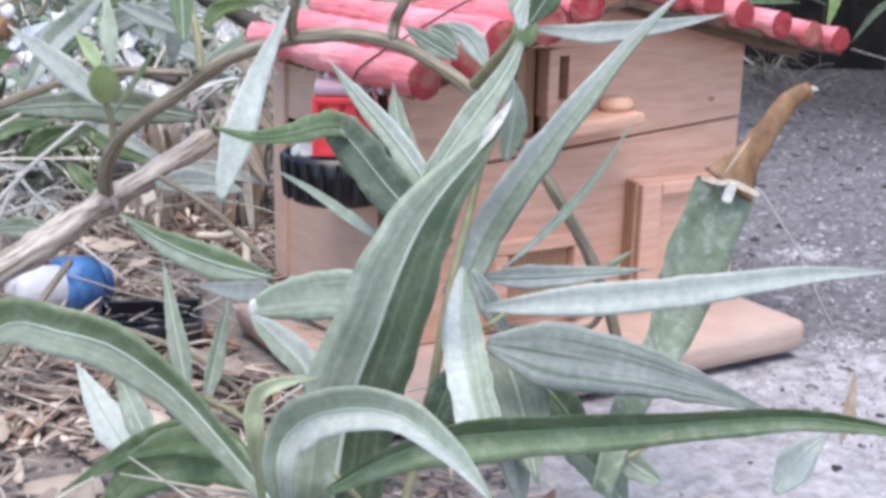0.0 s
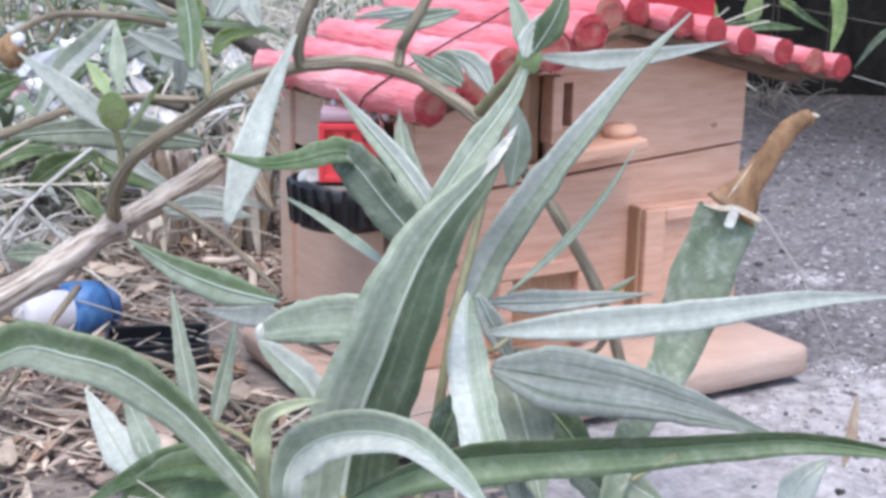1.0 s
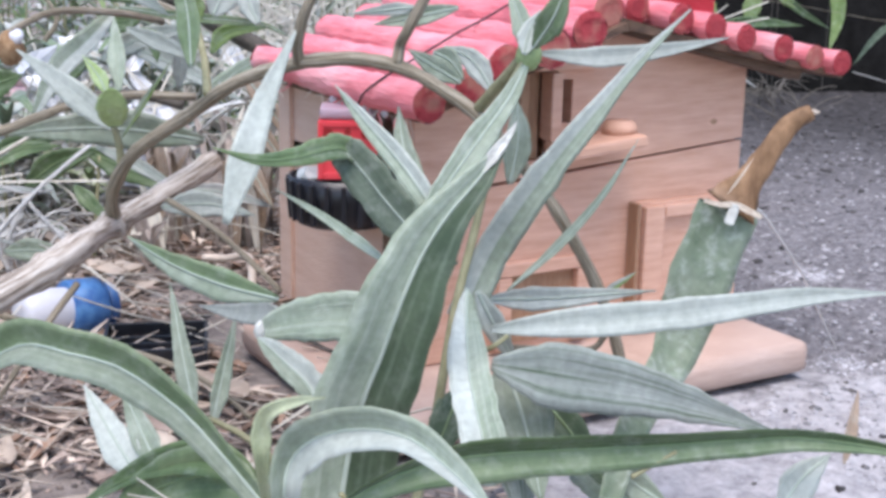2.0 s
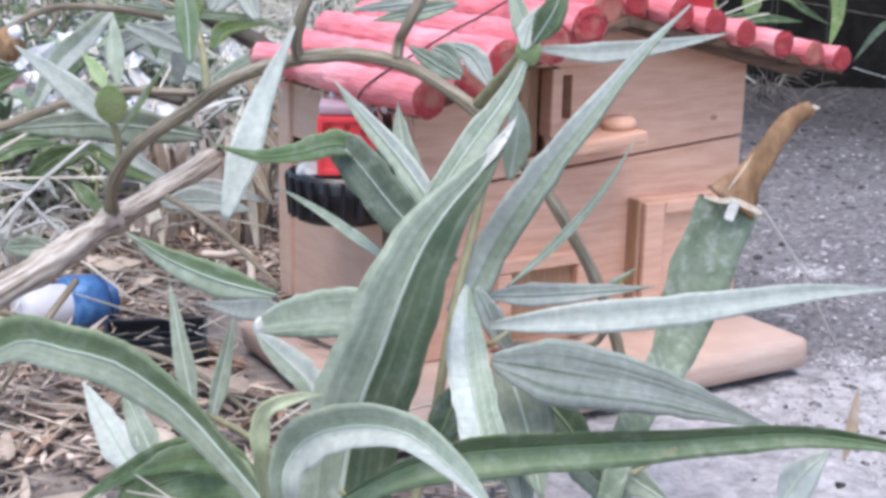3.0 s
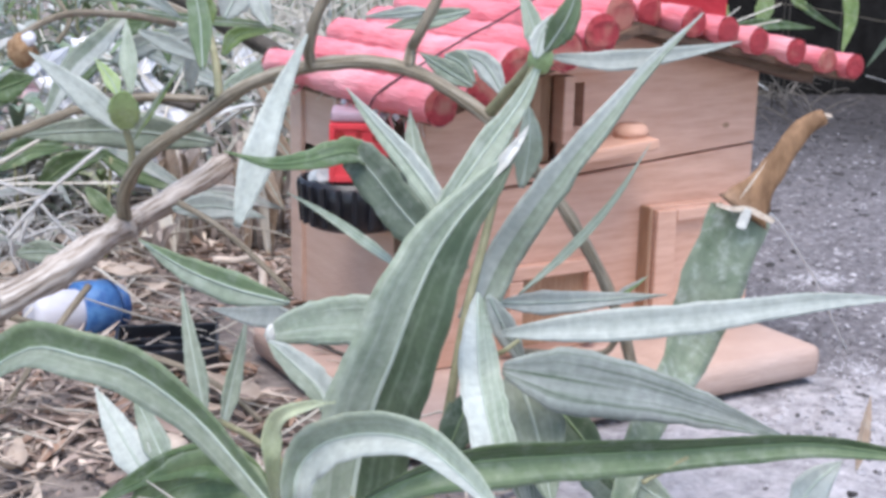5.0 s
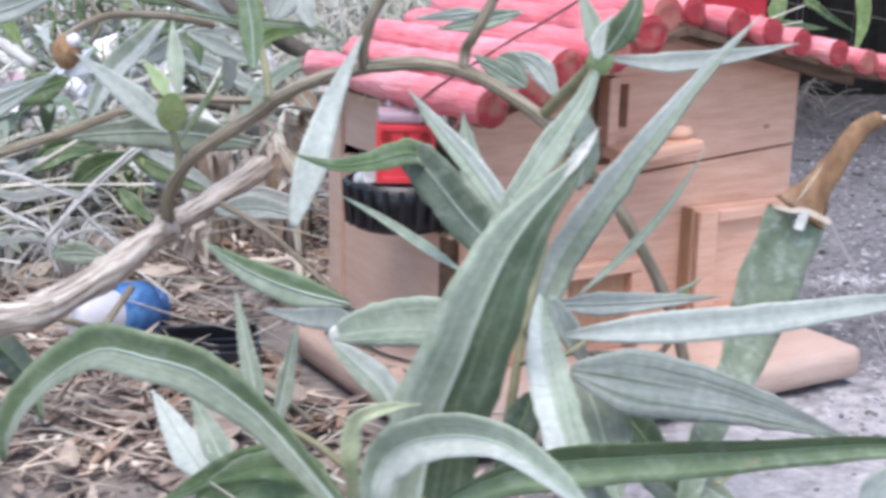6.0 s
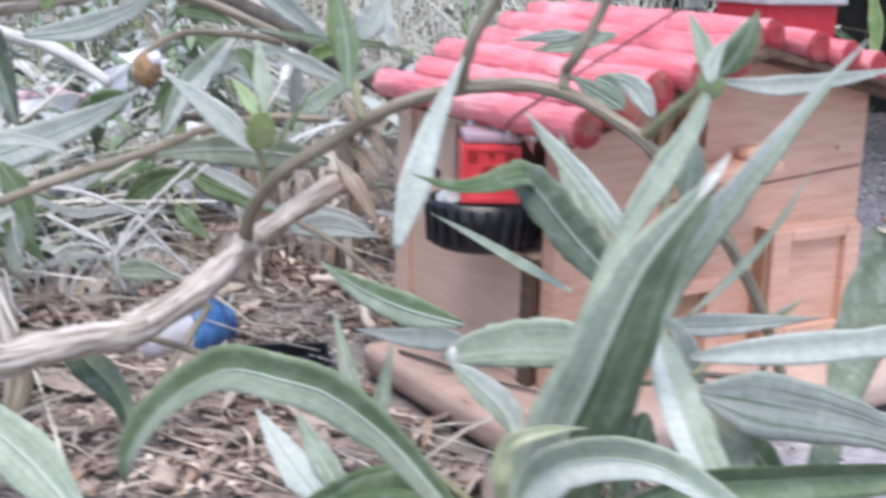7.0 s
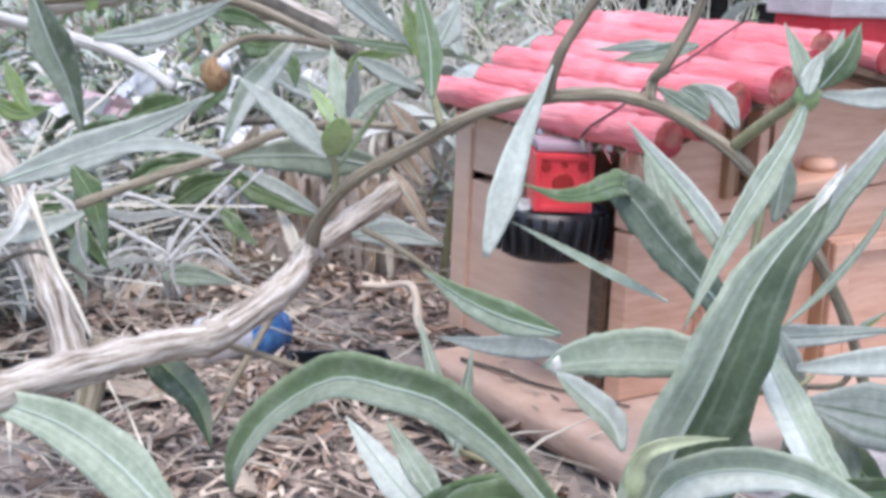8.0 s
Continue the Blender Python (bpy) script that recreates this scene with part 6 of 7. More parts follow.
while count < 230:
    x, y = (rng.uniform(-0.42, 0.02), rng.uniform(-0.18, 0.75)) if count < 160 else (rng.uniform(-0.26, -0.05), rng.uniform(-0.12, 0.36))
    if not free_spot(x, y, 0.02) or (-0.15 < x < -0.05 and 0.10 < y < 0.22):
        continue
    m = Matrix.Translation((x, y, height(x, y) + rng.uniform(0.001, 0.007))) @ Euler((rng.uniform(-0.35, 0.35), rng.uniform(-0.3, 0.3), rng.uniform(0, 6.3))).to_matrix().to_4x4() @ Matrix.Scale(rng.uniform(0.5, 1.3), 4)
    if count < 6:
        dry[count].matrix_basis = m
    else:
        copy_thing(dry[count % 6], m)
    count += 1


def scatter(name, label, category, material, n, make, smooth=False):
    """Uncountable small bits as one mesh: make(rng) gives vertices and faces."""
    verts, faces = [], []
    rng = random.Random(name)
    for k in range(n):
        v, f = make(rng)
        o = len(verts)
        verts += v
        faces += [tuple(i + o for i in q) for q in f]
    me = bpy.data.meshes.new(name)
    me.from_pydata(verts, [], faces)
    me.materials.append(material)
    if smooth:
        me.polygons.foreach_set("use_smooth", [True] * len(me.polygons))
    return tagged(new(name, me), label, category, kind="stuff")


def bit(rng, x, y, length, width, lift):
    """A small bent flake or stalk."""
    a, t = rng.uniform(0, 6.3), rng.uniform(-0.35, 0.35)
    c, s = math.cos(a), math.sin(a)
    z = height(x, y) + lift + abs(t) * length * 0.4
    th = max(0.0006, width * 0.16)
    out = []
    for u, w in ((-0.5, 0.25), (0.0, 1.0), (0.5, 0.2)):
        zz = z + u * length * t + (0.25 - u * u) * length * rng.uniform(-0.15, 0.3)
        for v, dz in ((-0.5, width * 0.25 * w), (0.5, width * 0.25 * w), (0, -th)):
            out.append((x + u * length * c - v * width * w * s, y + u * length * s + v * width * w * c, zz + dz))
    f = []
    for i in (0, 3):
        f += [(i, i + 3, i + 4, i + 1), (i + 1, i + 4, i + 5, i + 2), (i + 2, i + 5, i + 3, i)]
    f += [(0, 1, 2), (8, 7, 6)]
    return out, f


def litter_spot(rng):
    while True:
        x, y = rng.gauss(-0.10, 0.22), rng.gauss(0.36, 0.36)
        if not free_spot(x, y, 0.010):
            continue
        edge = 0.05 + 0.50 * max(0, y - 0.16) + 0.06 * noise.noise(Vector((x * 7, y * 7, 1)))
        if x < edge and noise.noise(Vector((x * 11, y * 11, 9))) > rng.uniform(-0.42, 0.42):
            return x, y


scatter("leaf_litter", "brown crumbled dry leaves covering the soil", "litter", LITTER, 13000, lambda r: bit(r, *litter_spot(r), r.choice((0.005, 0.008, 0.014, 0.022)) * r.uniform(0.6, 1.2), r.choice((0.0012, 0.0022, 0.0045)) * r.uniform(0.7, 1.4), r.uniform(0, 0.006)))
scatter("pale_leaf_litter", "pale dry leaf shreds over the soil", "litter", LITTER_PALE, 4200, lambda r: bit(r, *litter_spot(r), r.choice((0.006, 0.012, 0.024)) * r.uniform(0.6, 1.3), r.choice((0.0010, 0.0018, 0.0040)) * r.uniform(0.7, 1.4), r.uniform(0.001, 0.010)))
scatter("brown_leaf_bits", "rusty brown torn leaf pieces on the litter", "litter", RUSTY, 1500, lambda r: bit(r, *litter_spot(r), r.uniform(0.007, 0.024), r.uniform(0.003, 0.009), r.uniform(0.001, 0.007)))
scatter("leaf_fibres", "pale torn fibres lying on the leaf litter", "litter", LITTER_PALE, 650, lambda r: bit(r, r.uniform(-0.30, -0.055), r.uniform(-0.14, 0.42), r.uniform(0.012, 0.040), r.uniform(0.0007, 0.0016), r.uniform(0.002, 0.012)))


def stalk(r):
    """A thin upright or leaning dry stalk of four joints."""
    x, y = litter_spot(r)
    while y < 0.58 + 1.1 * x or y < 0.30:
        x, y = litter_spot(r)
    a, ln, wd = r.uniform(0, 6.3), r.uniform(0.05, 0.17), r.uniform(0.0005, 0.0011)
    d, z = r.uniform(0.3, 1.6), height(x, y)
    out = []
    for k in range(5):
        s = k / 4
        px, py, pz = x + math.cos(a) * ln * d * s * s, y + math.sin(a) * ln * d * s * s, z + ln * (s - 0.55 * d * s * s * 0.6)
        out += [(px - wd, py, pz), (px + wd, py, pz), (px, py + wd, pz + wd)]
    f = []
    for i in range(0, 12, 3):
        f += [(i, i + 1, i + 4, i + 3), (i + 1, i + 2, i + 5, i + 4), (i + 2, i, i + 3, i + 5)]
    return out, f


scatter("dry_stalks", "pale dry grass stalks standing among the weeds", "dry grass", STRAW, 1100, stalk)
def tall_straw(r):
    """A tall dry stalk in the field behind the house."""
    far, a = r.uniform(1.25, 2.6), r.uniform(radians(45), radians(66))
    if a < radians(53):
        far = r.uniform(1.2, 1.5)
    x, y = -0.43 + far * math.cos(a), -0.505 + far * math.sin(a)
    v, f = stalk(r)
    ox, oy, oz = v[0]
    return [(x + (p[0] - ox) * 0.6, y + (p[1] - oy) * 0.6, (p[2] - oz) * 1.9) for p in v], f


scatter("tall_dry_grass", "tall pale dry grass standing behind the house", "dry grass", STRAW, 1500, tall_straw)
scatter("dry_grass", "dry straw stalks lying among the weeds", "dry grass", STRAW, 260, lambda r: bit(r, *litter_spot(r), r.uniform(0.03, 0.11), r.uniform(0.0012, 0.0028), r.uniform(0.002, 0.03)))


def board_bit(r):
    v, f = bit(r, r.gauss(-0.026, 0.010), r.uniform(-0.05, 0.115), r.uniform(0.004, 0.017), r.uniform(0.0010, 0.0030), 0)
    return [(x, y, z - height(-0.02, 0.05) + 0.0205) for x, y, z in v], f


scatter("board_debris", "crumbled dry leaf bits lying on the board", "litter", LITTER_PALE, 12, board_bit)


def pebble(r, x, y, size):
    out = []
    z = height(x, y)
    sx, sy, sz, a = size * r.uniform(0.7, 1.4), size * r.uniform(0.7, 1.2), size * r.uniform(0.4, 0.8), r.uniform(0, 6)
    for u, v, w in ((1, 0, 0), (0, 1, 0), (-1, 0, 0), (0, -1, 0), (0, 0, 1), (0, 0, -1), (0.6, 0.6, 0.55), (-0.6, 0.5, 0.6)):
        out.append((x + sx * u * math.cos(a) - sy * v * math.sin(a), y + sx * u * math.sin(a) + sy * v * math.cos(a), z + sz * w * r.uniform(0.8, 1.1)))
    return out, [(0, 6, 4), (6, 1, 4), (1, 7, 4), (7, 2, 4), (2, 3, 4), (3, 0, 4), (0, 1, 6), (1, 2, 7), (1, 0, 5), (2, 1, 5), (3, 2, 5), (0, 3, 5)]


def bare_spot(rng):
    while True:
        x, y = rng.uniform(0.0, 1.5), rng.uniform(-0.3, 1.2)
        if free_spot(x, y, 0.002) and x > 0.05 + 0.3 * max(0, y - 0.25):
            return x, y


def near_spot(rng):
    """Grit shows mostly beside the board."""
    while True:
        x, y = 0.15 + abs(rng.gauss(0, 0.42)), rng.gauss(-0.02, 0.38)
        if -0.32 < y < 1.2 and free_spot(x, y, 0.002) and x > 0.05 + 0.3 * max(0, y - 0.25):
            return x, y


def clod_spot(rng):
    """Earth crumbs lie thicker towards the bank, adding to the painted shade."""
    while True:
        x, y = bare_spot(rng)
        if rng.random() < 0.25 + 0.75 * min(1, max(0, (x + y - 0.6) / 1.0)):
            return x, y


def litter_ground(rng):
    while True:
        x, y = rng.uniform(-0.34, 0.0), rng.uniform(-0.16, 0.6)
        if free_spot(x, y, 0.004):
            return x, y


BROWN_CRUMB = mat("soil_crumb", (0.10, 0.082, 0.076), (0.28, 0.24, 0.225), 90, 0.95, bump=0.5, island=0.5)
CLOD = mat("dark_clod", (0.030, 0.027, 0.027), (0.115, 0.105, 0.105), 90, 0.95, bump=0.6, island=0.5)
scatter("soil_crumbs", "grey-brown crumbs of soil between the dry leaves", "soil", BROWN_CRUMB, 3500, lambda r: pebble(r, *litter_ground(r), r.choice((0.0012, 0.0020, 0.0032)) * r.uniform(0.7, 1.3)))
scatter("gravel", "loose grey crumbs and grit on the soil", "gravel", STONE, 9000, lambda r: pebble(r, *near_spot(r), r.choice((0.0010, 0.0014, 0.0020, 0.0030)) * r.uniform(0.6, 1.2)))
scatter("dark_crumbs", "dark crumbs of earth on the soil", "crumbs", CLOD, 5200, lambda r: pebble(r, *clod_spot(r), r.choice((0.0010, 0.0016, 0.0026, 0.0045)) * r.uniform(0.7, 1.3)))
scatter("ash_crumbs", "crumbly white ash on the soil", "ash", ASH, 800, lambda r: pebble(r, HEAP[0] + r.gauss(0, 0.013), HEAP[1] + r.gauss(0, 0.010), r.uniform(0.0004, 0.0013)) if r.random() < 0.4 else pebble(r, SMALL_HEAP[0] + r.gauss(0, 0.012), SMALL_HEAP[1] + r.gauss(0, 0.008), r.uniform(0.0004, 0.0012)) if r.random() < 0.3 else pebble(r, r.uniform(0.1, 0.42), -0.15 + r.gauss(0, 0.05), r.uniform(0.0004, 0.0011)))


# ---------------------------------------------------------------- weeds behind
def weed(seed, tall, kinds, label, thin=0.012, broad=0.022):
    r = random.Random(seed)
    w = thing("weed", label, "weed", "weeds behind the house")
    top = Vector((r.uniform(-0.03, 0.03), r.uniform(-0.03, 0.03), tall))
    part("stem", tube([(0, 0, -0.004), top * 0.5 + Vector((r.uniform(-0.012, 0.012), 0, 0)), top], 0.0028, 0.0014, 6, 10), STEM, w, smooth=True)
    n = r.randint(11, 15)
    for k in range(n):
        s = 0.18 + 0.8 * k / n
        p = top * s
        a = k * 2.4 + r.uniform(-0.4, 0.4)
        ln = r.uniform(0.07, 0.13) * (1.1 - 0.4 * s)
        out = Vector((math.cos(a), math.sin(a), 0))
        e = r.uniform(-0.1, 0.9)
        q = p + out * ln * 0.5 + Vector((0, 0, ln * 0.5 * e))
        t = p + out * ln + Vector((0, 0, ln * (0.9 * e - 0.35)))
        blade(w, kinds[r.randrange(len(kinds))], r.uniform(thin, broad), 18, (-out.x * 0.3, -out.y * 0.3, 1), p, q, t, rib=False, n=9)
    return w


SPOTS = random.Random(5)
kinds = [weed(1, 0.17, (SAGE, PALE, FRESH), "leafy weed with long grey-green leaves"), weed(2, 0.13, (GREEN, PALE, LIME), "short weed with long green leaves"),
         weed(3, 0.22, (PALE, BLEACH), "tall weed with pale grey leaves"), weed(4, 0.10, (GREEN, FRESH, PALE), "low weed with fresh green leaves")]
placed_n = 0
while placed_n < 150:
    y = SPOTS.uniform(0.30, 1.7) if placed_n % 2 else SPOTS.uniform(0.32, 0.85)
    x = SPOTS.uniform(-0.42 + 0.16 * y, 0.02 + 0.42 * y)
    if y < 0.58 + 1.1 * x or (x > 0.25 and y < 1.1) or math.hypot(x + 0.16, y - 0.19) < 0.13:
        continue
    sc = SPOTS.uniform(0.55, 1.0) * (1.0 if y > 0.6 else 0.8)
    m = Matrix.Translation((x, y, height(x, y))) @ Matrix.Rotation(SPOTS.uniform(0, 6.3), 4, "Z") @ Matrix.Scale(sc, 4)
    if placed_n < 4:
        kinds[placed_n].matrix_basis = m
    else:
        copy_thing(kinds[SPOTS.randrange(4)], m)
    placed_n += 1


def crumpled(seed, size):
    r = random.Random(seed)
    bm = bmesh.new()
    bmesh.ops.create_grid(bm, x_segments=12, y_segments=12, size=size / 2)
    for v in bm.verts:
        q = v.co / size * 5 + Vector((seed * 3.1, 0, 0))
        v.co.z = size * (0.30 * noise.noise(q) + 0.16 * noise.noise(q * 2.3) + 0.22)
        v.co.x *= 1 + 0.3 * noise.noise(q * 1.3)
    bmesh.ops.solidify(bm, geom=bm.faces[:], thickness=0.0006)
    return bm


SHEETS = ((0.02, 1.00, 0.10, FILM), (0.10, 1.15, 0.11, SHINE), (0.20, 1.50, 0.16, FILM), (0.05, 0.86, 0.07, SHINE), (0.24, 1.02, 0.06, FILM), (-0.09, 0.98, 0.09, FILM), (0.36, 1.60, 0.16, FILM),
          (-0.04, 1.12, 0.08, PINK), (0.05, 1.05, 0.08, TAN), (0.12, 0.98, 0.06, FILM), (0.00, 0.90, 0.05, FILM), (0.15, 1.25, 0.10, SHINE), (0.02, 1.28, 0.12, FILM), (0.28, 1.22, 0.08, TAN), (0.10, 0.84, 0.035, FILM), (0.18, 0.90, 0.03, FILM), (-0.02, 0.80, 0.04, SHINE), (0.30, 1.42, 0.12, FILM), (0.45, 1.75, 0.18, FILM), (0.10, 1.50, 0.14, SHINE), (0.55, 1.95, 0.2, FILM))
TINT = {FILM: "whitish", SHINE: "clear grey", PINK: "faded pink", TAN: "brown paper-like"}
for k, (x, y, size, m) in enumerate(SHEETS):
    bag = tagged(new("plastic_sheet", mesh_of("plastic_sheet", crumpled(k + 1, size), m)), "crumpled %s plastic sheet among the weeds" % TINT[m], "plastic", "plastic litter")
    bag.matrix_world = Matrix.Translation((x, y, height(x, y) - 0.002)) @ Matrix.Rotation(k * 1.3, 4, "Z") @ Matrix.Rotation(radians(20), 4, "X") @ Matrix.Diagonal((1, 1, 0.9, 1))

UPRIGHT = ((-0.091, 0.692, 0.114, PINK), (-0.090, 0.660, 0.109, FILM), (-0.021, 0.718, 0.128, FILM), (0.068, 0.904, 0.122, FILM), (0.041, 0.752, 0.112, FILM), (0.030, 0.536, 0.093, FILM), (0.234, 0.832, 0.119, FILM), (0.127, 0.990, 0.060, FILM), (0.131, 0.726, 0.045, FILM), (0.130, 1.134, 0.060, SHINE), (0.065, 1.012, 0.060, FILM), (0.193, 0.964, 0.050, FILM))
for k, (x, y, size, m) in enumerate(UPRIGHT):
    bag = tagged(new("plastic_sheet", mesh_of("plastic_sheet", crumpled(k + 31, size), m)), "crumpled %s plastic sheet caught upright in the weeds" % TINT[m], "plastic", "plastic litter")
    bag.matrix_world = Matrix.Translation((x, y, height(x, y) + size * 0.47)) @ Matrix.Rotation(k * 0.9 - 0.8, 4, "Z") @ Matrix.Rotation(radians(72), 4, "X")

THICK = [weed(21, 0.10, (LIME, PALE, PALE), "low weed with broad fresh green leaves"), weed(22, 0.13, (PALE, BLEACH, BLEACH), "weed with pale and withered leaves"), weed(23, 0.08, (GREEN, BROWN_LEAF, LIME), "low weed with green and browned leaves")]
thick_n = 0
while thick_n < 46:
    x, y = SPOTS.uniform(-0.22, 0.42), SPOTS.uniform(0.55, 1.5)
    if y < 0.66 + 1.0 * max(x, -0.05) or x < -0.2 + 0.12 * y:
        continue
    m = Matrix.Translation((x, y, height(x, y))) @ Matrix.Rotation(SPOTS.uniform(0, 6.3), 4, "Z") @ Matrix.Scale(SPOTS.uniform(0.6, 1.05), 4)
    if thick_n < 3:
        THICK[thick_n].matrix_basis = m
    else:
        copy_thing(THICK[thick_n % 3], m)
    thick_n += 1

# leafy growth close behind the shrub, and pale growth behind the roof
LEAFY = [weed(51, 0.12, (LIME, FRESH, SAGE, YELLOW_LEAF), "bushy weed with yellowish and green leaves", 0.020, 0.034), weed(52, 0.15, (PALE, SAGE, FRESH, BLEACH), "bushy weed with broad pale leaves", 0.018, 0.030),
         weed(53, 0.10, (PALE, FRESH, BLEACH, LIME, GREEN), "low bushy weed with fresh green and bleached leaves", 0.016, 0.028)]
leafy_n = 0
while leafy_n < 54:
    far, a = SPOTS.uniform(1.08, 1.9), SPOTS.uniform(radians(60), radians(80))
    x, y = -0.43 + far * math.cos(a), -0.505 + far * math.sin(a)
    if y < 0.42 + 1.1 * max(x, -0.1):
        continue
    m = Matrix.Translation((x, y, height(x, y))) @ Matrix.Rotation(SPOTS.uniform(0, 6.3), 4, "Z") @ Matrix.Scale(SPOTS.uniform(0.55, 0.95), 4)
    if leafy_n < 3:
        LEAFY[leafy_n].matrix_basis = m
    else:
        copy_thing(LEAFY[leafy_n % 3], m)
    leafy_n += 1
BEHIND = ((0.104, 0.338, 0.19), (0.264, 0.532, 0.19), (0.208, 0.389, 0.21), (0.411, 0.612, 0.20), (0.288, 0.392, 0.21), (0.444, 0.523, 0.21), (0.377, 0.382, 0.22), (0.545, 0.498, 0.21), (0.462, 0.369, 0.22), (0.333, 0.664, 0.15), (0.193, 0.517, 0.17))
for k, (x, y, tall) in enumerate(BEHIND):
    copy_thing((THICK[1], LEAFY[1], kinds[2])[k % 3], Matrix.Translation((x, y, height(x, y))) @ Matrix.Rotation(k * 1.9, 4, "Z") @ Matrix.Scale(tall / (0.14, 0.16, 0.23)[k % 3], 4))


def dry_clump(seed, x, y, spread, tall, n):
    """Withered leaves standing and drooping in one tuft."""
    r = random.Random(seed)
    clump = thing("dry_leaf_clump", "clump of withered pinkish tan leaves behind the shrub", "dry leaves", "withered clumps", at=(x, y, height(x, y)))
    for k in range(n):
        a, out = r.uniform(0, 6.28), r.uniform(0.25, 1.0) * spread
        foot = Vector((x + r.uniform(-0.3, 0.3) * spread, y + r.uniform(-0.3, 0.3) * spread, height(x, y) - 0.003))
        h = tall * r.uniform(0.55, 1.0)
        mid = foot + Vector((math.cos(a) * out * 0.45, math.sin(a) * out * 0.45, h * 0.75))
        tip = foot + Vector((math.cos(a) * out, math.sin(a) * out, h * r.uniform(0.5, 1.15)))
        blade(clump, (WITHERED, BROWN_LEAF, WITHERED, STRAW)[k % 4], r.uniform(0.004, 0.013), 20, (-0.5, -0.8, 0.3), foot, mid, tip, rib=False, n=10)
    return clump


for args in ((71, 0.045, 0.345, 0.045, 0.125, 22), (72, 0.015, 0.400, 0.050, 0.110, 20), (73, 0.085, 0.410, 0.050, 0.140, 22), (74, -0.030, 0.345, 0.040, 0.060, 12)):
    dry_clump(*args)


def thicket(name, label, rows):
    """Far weeds joined into one mesh: rows of a weed and the pose of its copy."""
    verts, faces, slots, uvs, mats, start = [], [], [], [], [], 0
    for plant, m in rows:
        for ob in plant.children:
            me = ob.data
            verts += [tuple(m @ v.co) for v in me.vertices]
            uv = me.uv_layers[0].data
            for f in me.polygons:
                faces.append([v + start for v in f.vertices])
                uvs += [tuple(uv[k].uv) for k in f.loop_indices]
                own = me.materials[f.material_index]
                if own not in mats:
                    mats.append(own)
                slots.append(mats.index(own))
            start += len(me.vertices)
    out = bpy.data.meshes.new(name)
    out.from_pydata(verts, [], faces)
    for own in mats:
        out.materials.append(own)
    out.polygons.foreach_set("material_index", slots)
    out.polygons.foreach_set("use_smooth", [True] * len(slots))
    out.uv_layers.new(name="blade").data.foreach_set("uv", [c for p in uvs for c in p])
    return tagged(new(name, out), label, "weeds", kind="stuff")


TALL = [weed(11, 0.26, (FRESH, PALE, LIME), "tall weed with long green leaves"), weed(12, 0.30, (PALE, BLEACH, SAGE), "tall weed with pale grey leaves")]
FAR, tall_n = [], 0
while tall_n < 96:
    far = SPOTS.uniform(1.5, 3.2)
    a = SPOTS.uniform(radians(48), radians(78))
    x, y = -0.427 + far * math.cos(a), -0.504 + far * math.sin(a)
    if x > 0.85 and y < 1.45:
        continue
    m = Matrix.Translation((x, y, height(x, y))) @ Matrix.Rotation(SPOTS.uniform(0, 6.3), 4, "Z") @ Matrix.Scale(SPOTS.uniform(0.55, 1.0), 4)
    FAR.append((TALL[tall_n % 2], m))
    tall_n += 1

far_n = 0
while far_n < 70:
    far, a = SPOTS.uniform(3.0, 6.5), SPOTS.uniform(radians(52), radians(84))
    x, y = -0.427 + far * math.cos(a), -0.504 + far * math.sin(a)
    m = Matrix.Translation((x, y, height(x, y))) @ Matrix.Rotation(SPOTS.uniform(0, 6.3), 4, "Z") @ Matrix.Scale(SPOTS.uniform(0.9, 1.7), 4)
    FAR.append((TALL[far_n % 2] if far_n % 3 else THICK[1], m))
    far_n += 1
thicket("far_weeds", "thicket of tall green and pale weeds far behind the house", FAR)
for k, (x, y) in enumerate(((0.30, 1.42), (0.16, 1.36))):
    TALL[k].matrix_basis = Matrix.Translation((x, y, height(x, y))) @ Matrix.Scale(0.8, 4)

# ---------------------------------------------------------------- reeds and roots at the foot of the dark bank
reeds = thing("grass_clump", "green reed grass in front of the dark bank", "grass", at=(1.0, 1.0, 0))
for args in REEDS:
    blade(reeds, *args, rib=False)
    foot = Vector(args[4])
    part("stalk", tube([(foot.x + 0.02, foot.y + 0.02, -0.01), (foot.x + 0.01, foot.y + 0.01, foot.z / 2), foot], 0.0010, 0.0008, 6, 8), BARK_DARK, reeds, smooth=True)
roots = thing("root_tangle", "tangle of dry grey roots on the soil", "roots", at=(0.8, 0.68, 0))
rr = random.Random(14)
ROOT = mat("grey_root", (0.055, 0.046, 0.040), (0.17, 0.148, 0.13), 90, 0.85)
for k in range(60):
    p = Vector((1.02 + rr.gauss(0, 0.09), 0.84 + rr.gauss(0, 0.07), 0.002))
    q = p + Vector((rr.uniform(-0.08, 0.08), rr.uniform(-0.04, 0.04), rr.uniform(0.008, 0.045)))
    s = q + Vector((rr.uniform(-0.06, 0.06), rr.uniform(-0.04, 0.04), rr.uniform(-0.03, 0.015)))
    part("root", tube([p, (p + q) / 2 + Vector((0, 0, 0.008)), q, s], 0.0013, 0.0005, 5, 10), ROOT if k % 3 else BARK_DARK, roots)
wire = thing("wire", "thin pale wire stretched past the house", "wire", at=(0.5, 0.2, 0.2))
part("strand", tube(EAVE_WIRE, 0.00020, 0.00020, 5, 24), PALE_THREAD, wire)
wire_far = thing("wire", "thin pale wire in front of the dark bank", "wire", at=(1.0, 0.9, 0))
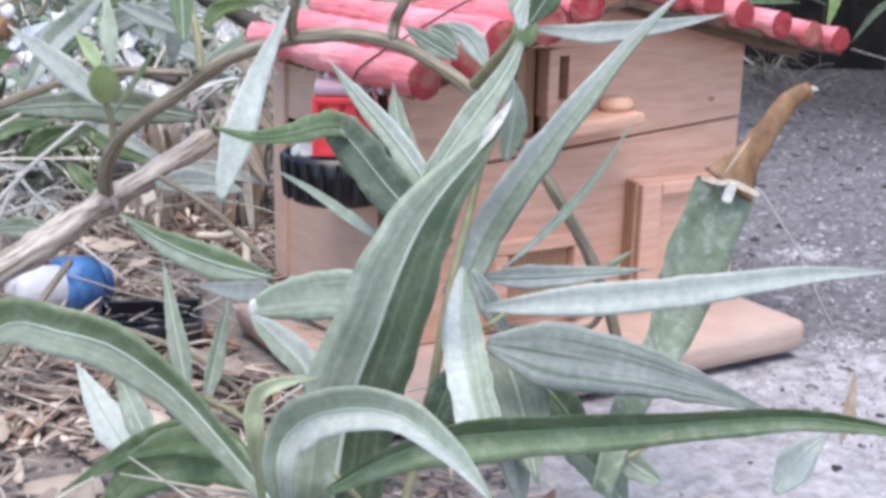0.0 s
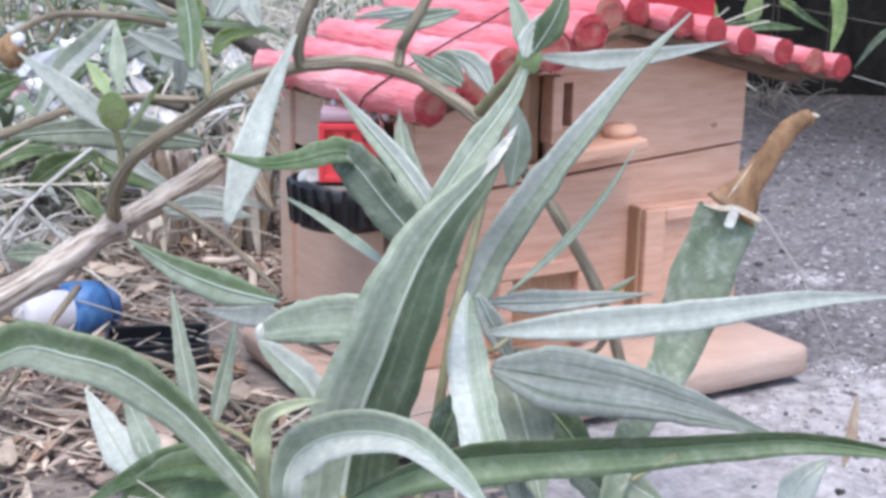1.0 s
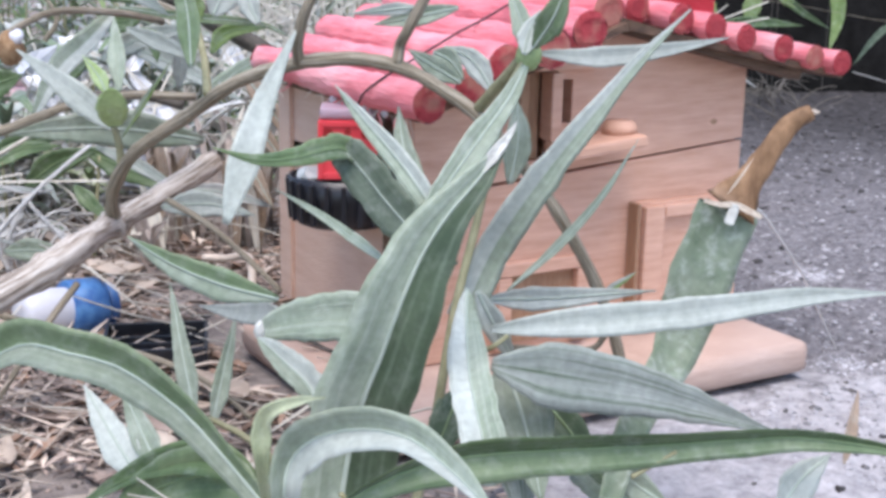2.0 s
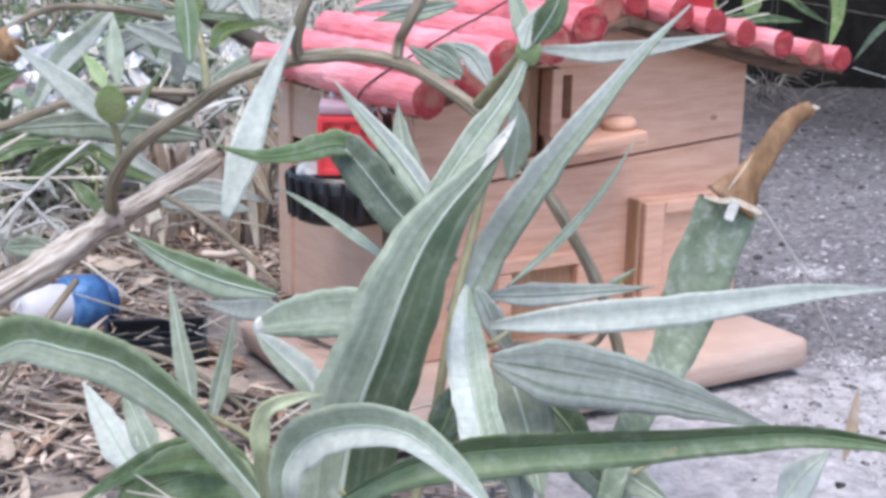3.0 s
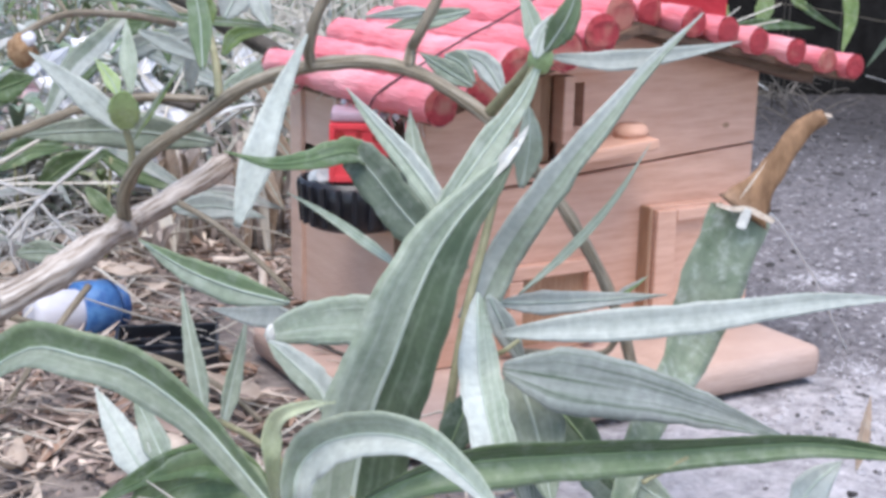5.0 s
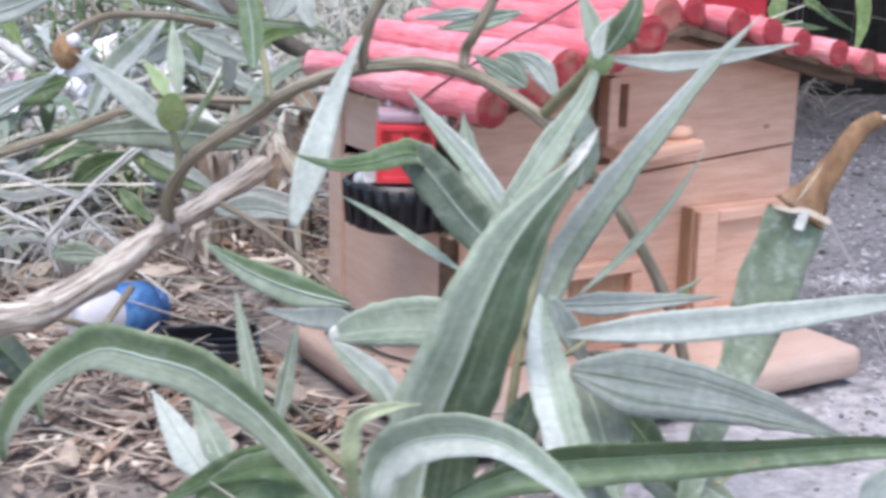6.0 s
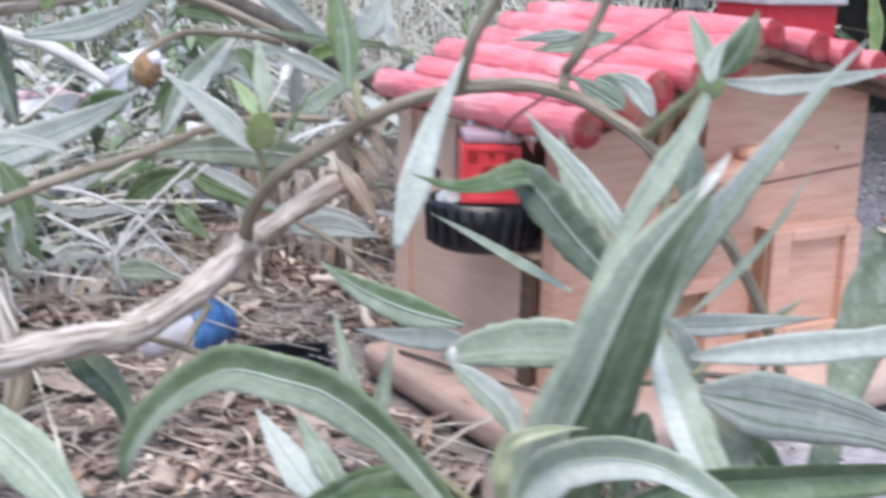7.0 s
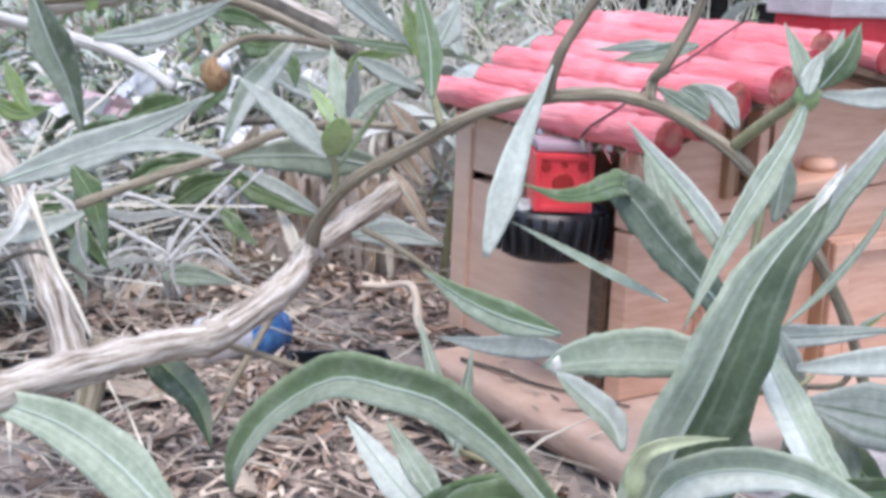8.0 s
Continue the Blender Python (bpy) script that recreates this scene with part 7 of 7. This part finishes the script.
part("strand", tube(FAR_WIRE + [(FAR_WIRE[-1][0] + 0.1, FAR_WIRE[-1][1] + 0.02, -0.01)], 0.00028, 0.00028, 5, 24), BARK, wire_far)
bramble = thing("bramble", "dark leafless brambles on the shaded bank", "bramble", at=(1.5, 1.1, 0))
rb = random.Random(31)
for k in range(26):
    p = Vector((rb.uniform(1.22, 1.75), rb.uniform(1.02, 1.2), -0.01))
    q = p + Vector((rb.uniform(-0.15, 0.15), rb.uniform(-0.05, 0.05), rb.uniform(0.12, 0.3)))
    s_ = q + Vector((rb.uniform(-0.2, 0.2), rb.uniform(-0.05, 0.05), rb.uniform(-0.05, 0.15)))
    part("cane", tube([p, (p + q) / 2 + Vector((0.03, 0, 0)), q, s_], 0.004, 0.002, 5, 10), BARK_DARK, bramble)

# ---------------------------------------------------------------- small single things on the litter
def stone(label, place, size, m):
    bm = bmesh.new()
    bmesh.ops.create_icosphere(bm, subdivisions=3, radius=size)
    for v in bm.verts:
        v.co *= 1 + 0.25 * noise.noise(v.co * (0.9 / size) + Vector((place[0], place[1], 0)) * 40)
        v.co.z *= 0.65
    ob = tagged(new("stone", mesh_of("stone", bm, m, True)), label, "stone", "stones")
    ob.matrix_world = Matrix.Translation((place[0], place[1], height(*place) + size * 0.4))


for place, size in STONES:
    stone("pale pinkish stone among the leaf litter", place, size, LITTER_PALE)
for pts in STALKS:
    st = thing("dry_weed", "bleached bent dry weed among green weeds", "weed", "bleached weeds", at=pts[0])
    part("stem", tube(pts, 0.0017, 0.0007, 7, 24, rough=0.8), BLEACHED, st, smooth=True)


def lacy_weed(seed, spread, tall):
    """A withered weed: many thin bleached stalks that arch and curl from one root."""
    r = random.Random(seed)
    w = thing("dry_weed", "withered bleached weed with thin curling stalks", "weed", "bleached weeds")
    for k in range(13):
        a, ln = r.uniform(0, 6.3), spread * r.uniform(0.4, 1.0)
        o = Vector((math.cos(a), math.sin(a), 0))
        s = Vector((-o.y, o.x, 0)) * r.uniform(-0.5, 0.5) * ln
        h = tall * r.uniform(0.5, 1.0)
        part("stalk", tube([(0, 0, -0.003), o * ln * 0.3 + Vector((0, 0, h * 0.8)), o * ln * 0.65 + s * 0.6 + Vector((0, 0, h)), o * ln + s + Vector((0, 0, h * r.uniform(0.1, 0.9)))], r.uniform(0.0008, 0.0016), 0.0005, 5, 14, rough=0.6), BLEACHED, w, smooth=True)
        if k % 2:
            p = o * ln * 0.65 + s * 0.6 + Vector((0, 0, h))
            q = p + Vector((r.uniform(-1, 1), r.uniform(-1, 1), r.uniform(-0.3, 0.6))) * 0.03
            blade(w, BLEACH if k % 4 == 1 else SAGE, r.uniform(0.004, 0.009), 16, (-0.3, -0.6, 0.7), p, (p + q) / 2 + Vector((0, 0, 0.006)), q, rib=False)
    return w


LACE = [lacy_weed(41, 0.07, 0.05), lacy_weed(42, 0.09, 0.035), lacy_weed(43, 0.06, 0.065)]
LACE_AT = ((-0.165, 0.36), (-0.125, 0.42), (-0.20, 0.43), (-0.10, 0.52), (-0.16, 0.52), (-0.06, 0.60), (-0.13, 0.62), (-0.19, 0.58), (-0.03, 0.70), (-0.10, 0.74), (0.02, 0.78), (-0.22, 0.34), (-0.24, 0.40), (-0.27, 0.34), (-0.21, 0.50), (-0.15, 0.44), (-0.08, 0.46), (-0.18, 0.68), (-0.05, 0.52), (-0.25, 0.47), (0.00, 0.62), (-0.12, 0.34))
for k, (x, y) in enumerate(LACE_AT):
    m = Matrix.Translation((x, y, height(x, y))) @ Matrix.Rotation(k * 2.1, 4, "Z") @ Matrix.Scale(0.95 + 0.1 * (k % 4), 4)
    if k < 3:
        LACE[k].matrix_basis = m
    else:
        copy_thing(LACE[k % 3], m)
for k, (x, y) in enumerate(((-0.12, 0.56), (-0.04, 0.66), (-0.17, 0.64), (-0.09, 0.68), (0.01, 0.74), (-0.14, 0.74), (-0.06, 0.80), (0.05, 0.86), (-0.20, 0.50))):
    copy_thing((THICK[1], kinds[2], THICK[0], kinds[0])[k % 4], Matrix.Translation((x, y, height(x, y))) @ Matrix.Rotation(k * 1.7, 4, "Z") @ Matrix.Scale(0.55 + 0.08 * (k % 3), 4))
curl = thing("curled_bark", "pale curled strip of dry bark on the litter", "bark", at=CURL[0])
part("strip", tube(CURL, 0.0022, 0.0034, 8, 24, rough=0.4), LITTER_PALE, curl, smooth=True)
bent = thing("fallen_twig", "thin dark fallen twig lying on the board", "twig", at=(-0.03, 0.06, 0.02))
part("twig", tube([(-0.034, 0.095, 0.0212), (-0.026, 0.062, 0.0222), (-0.020, 0.040, 0.0212), (-0.006, 0.010, 0.0215), (0.004, -0.012, 0.0212)], 0.0012, 0.0007, 6, 16, rough=0.2), BARK_DARK, bent)
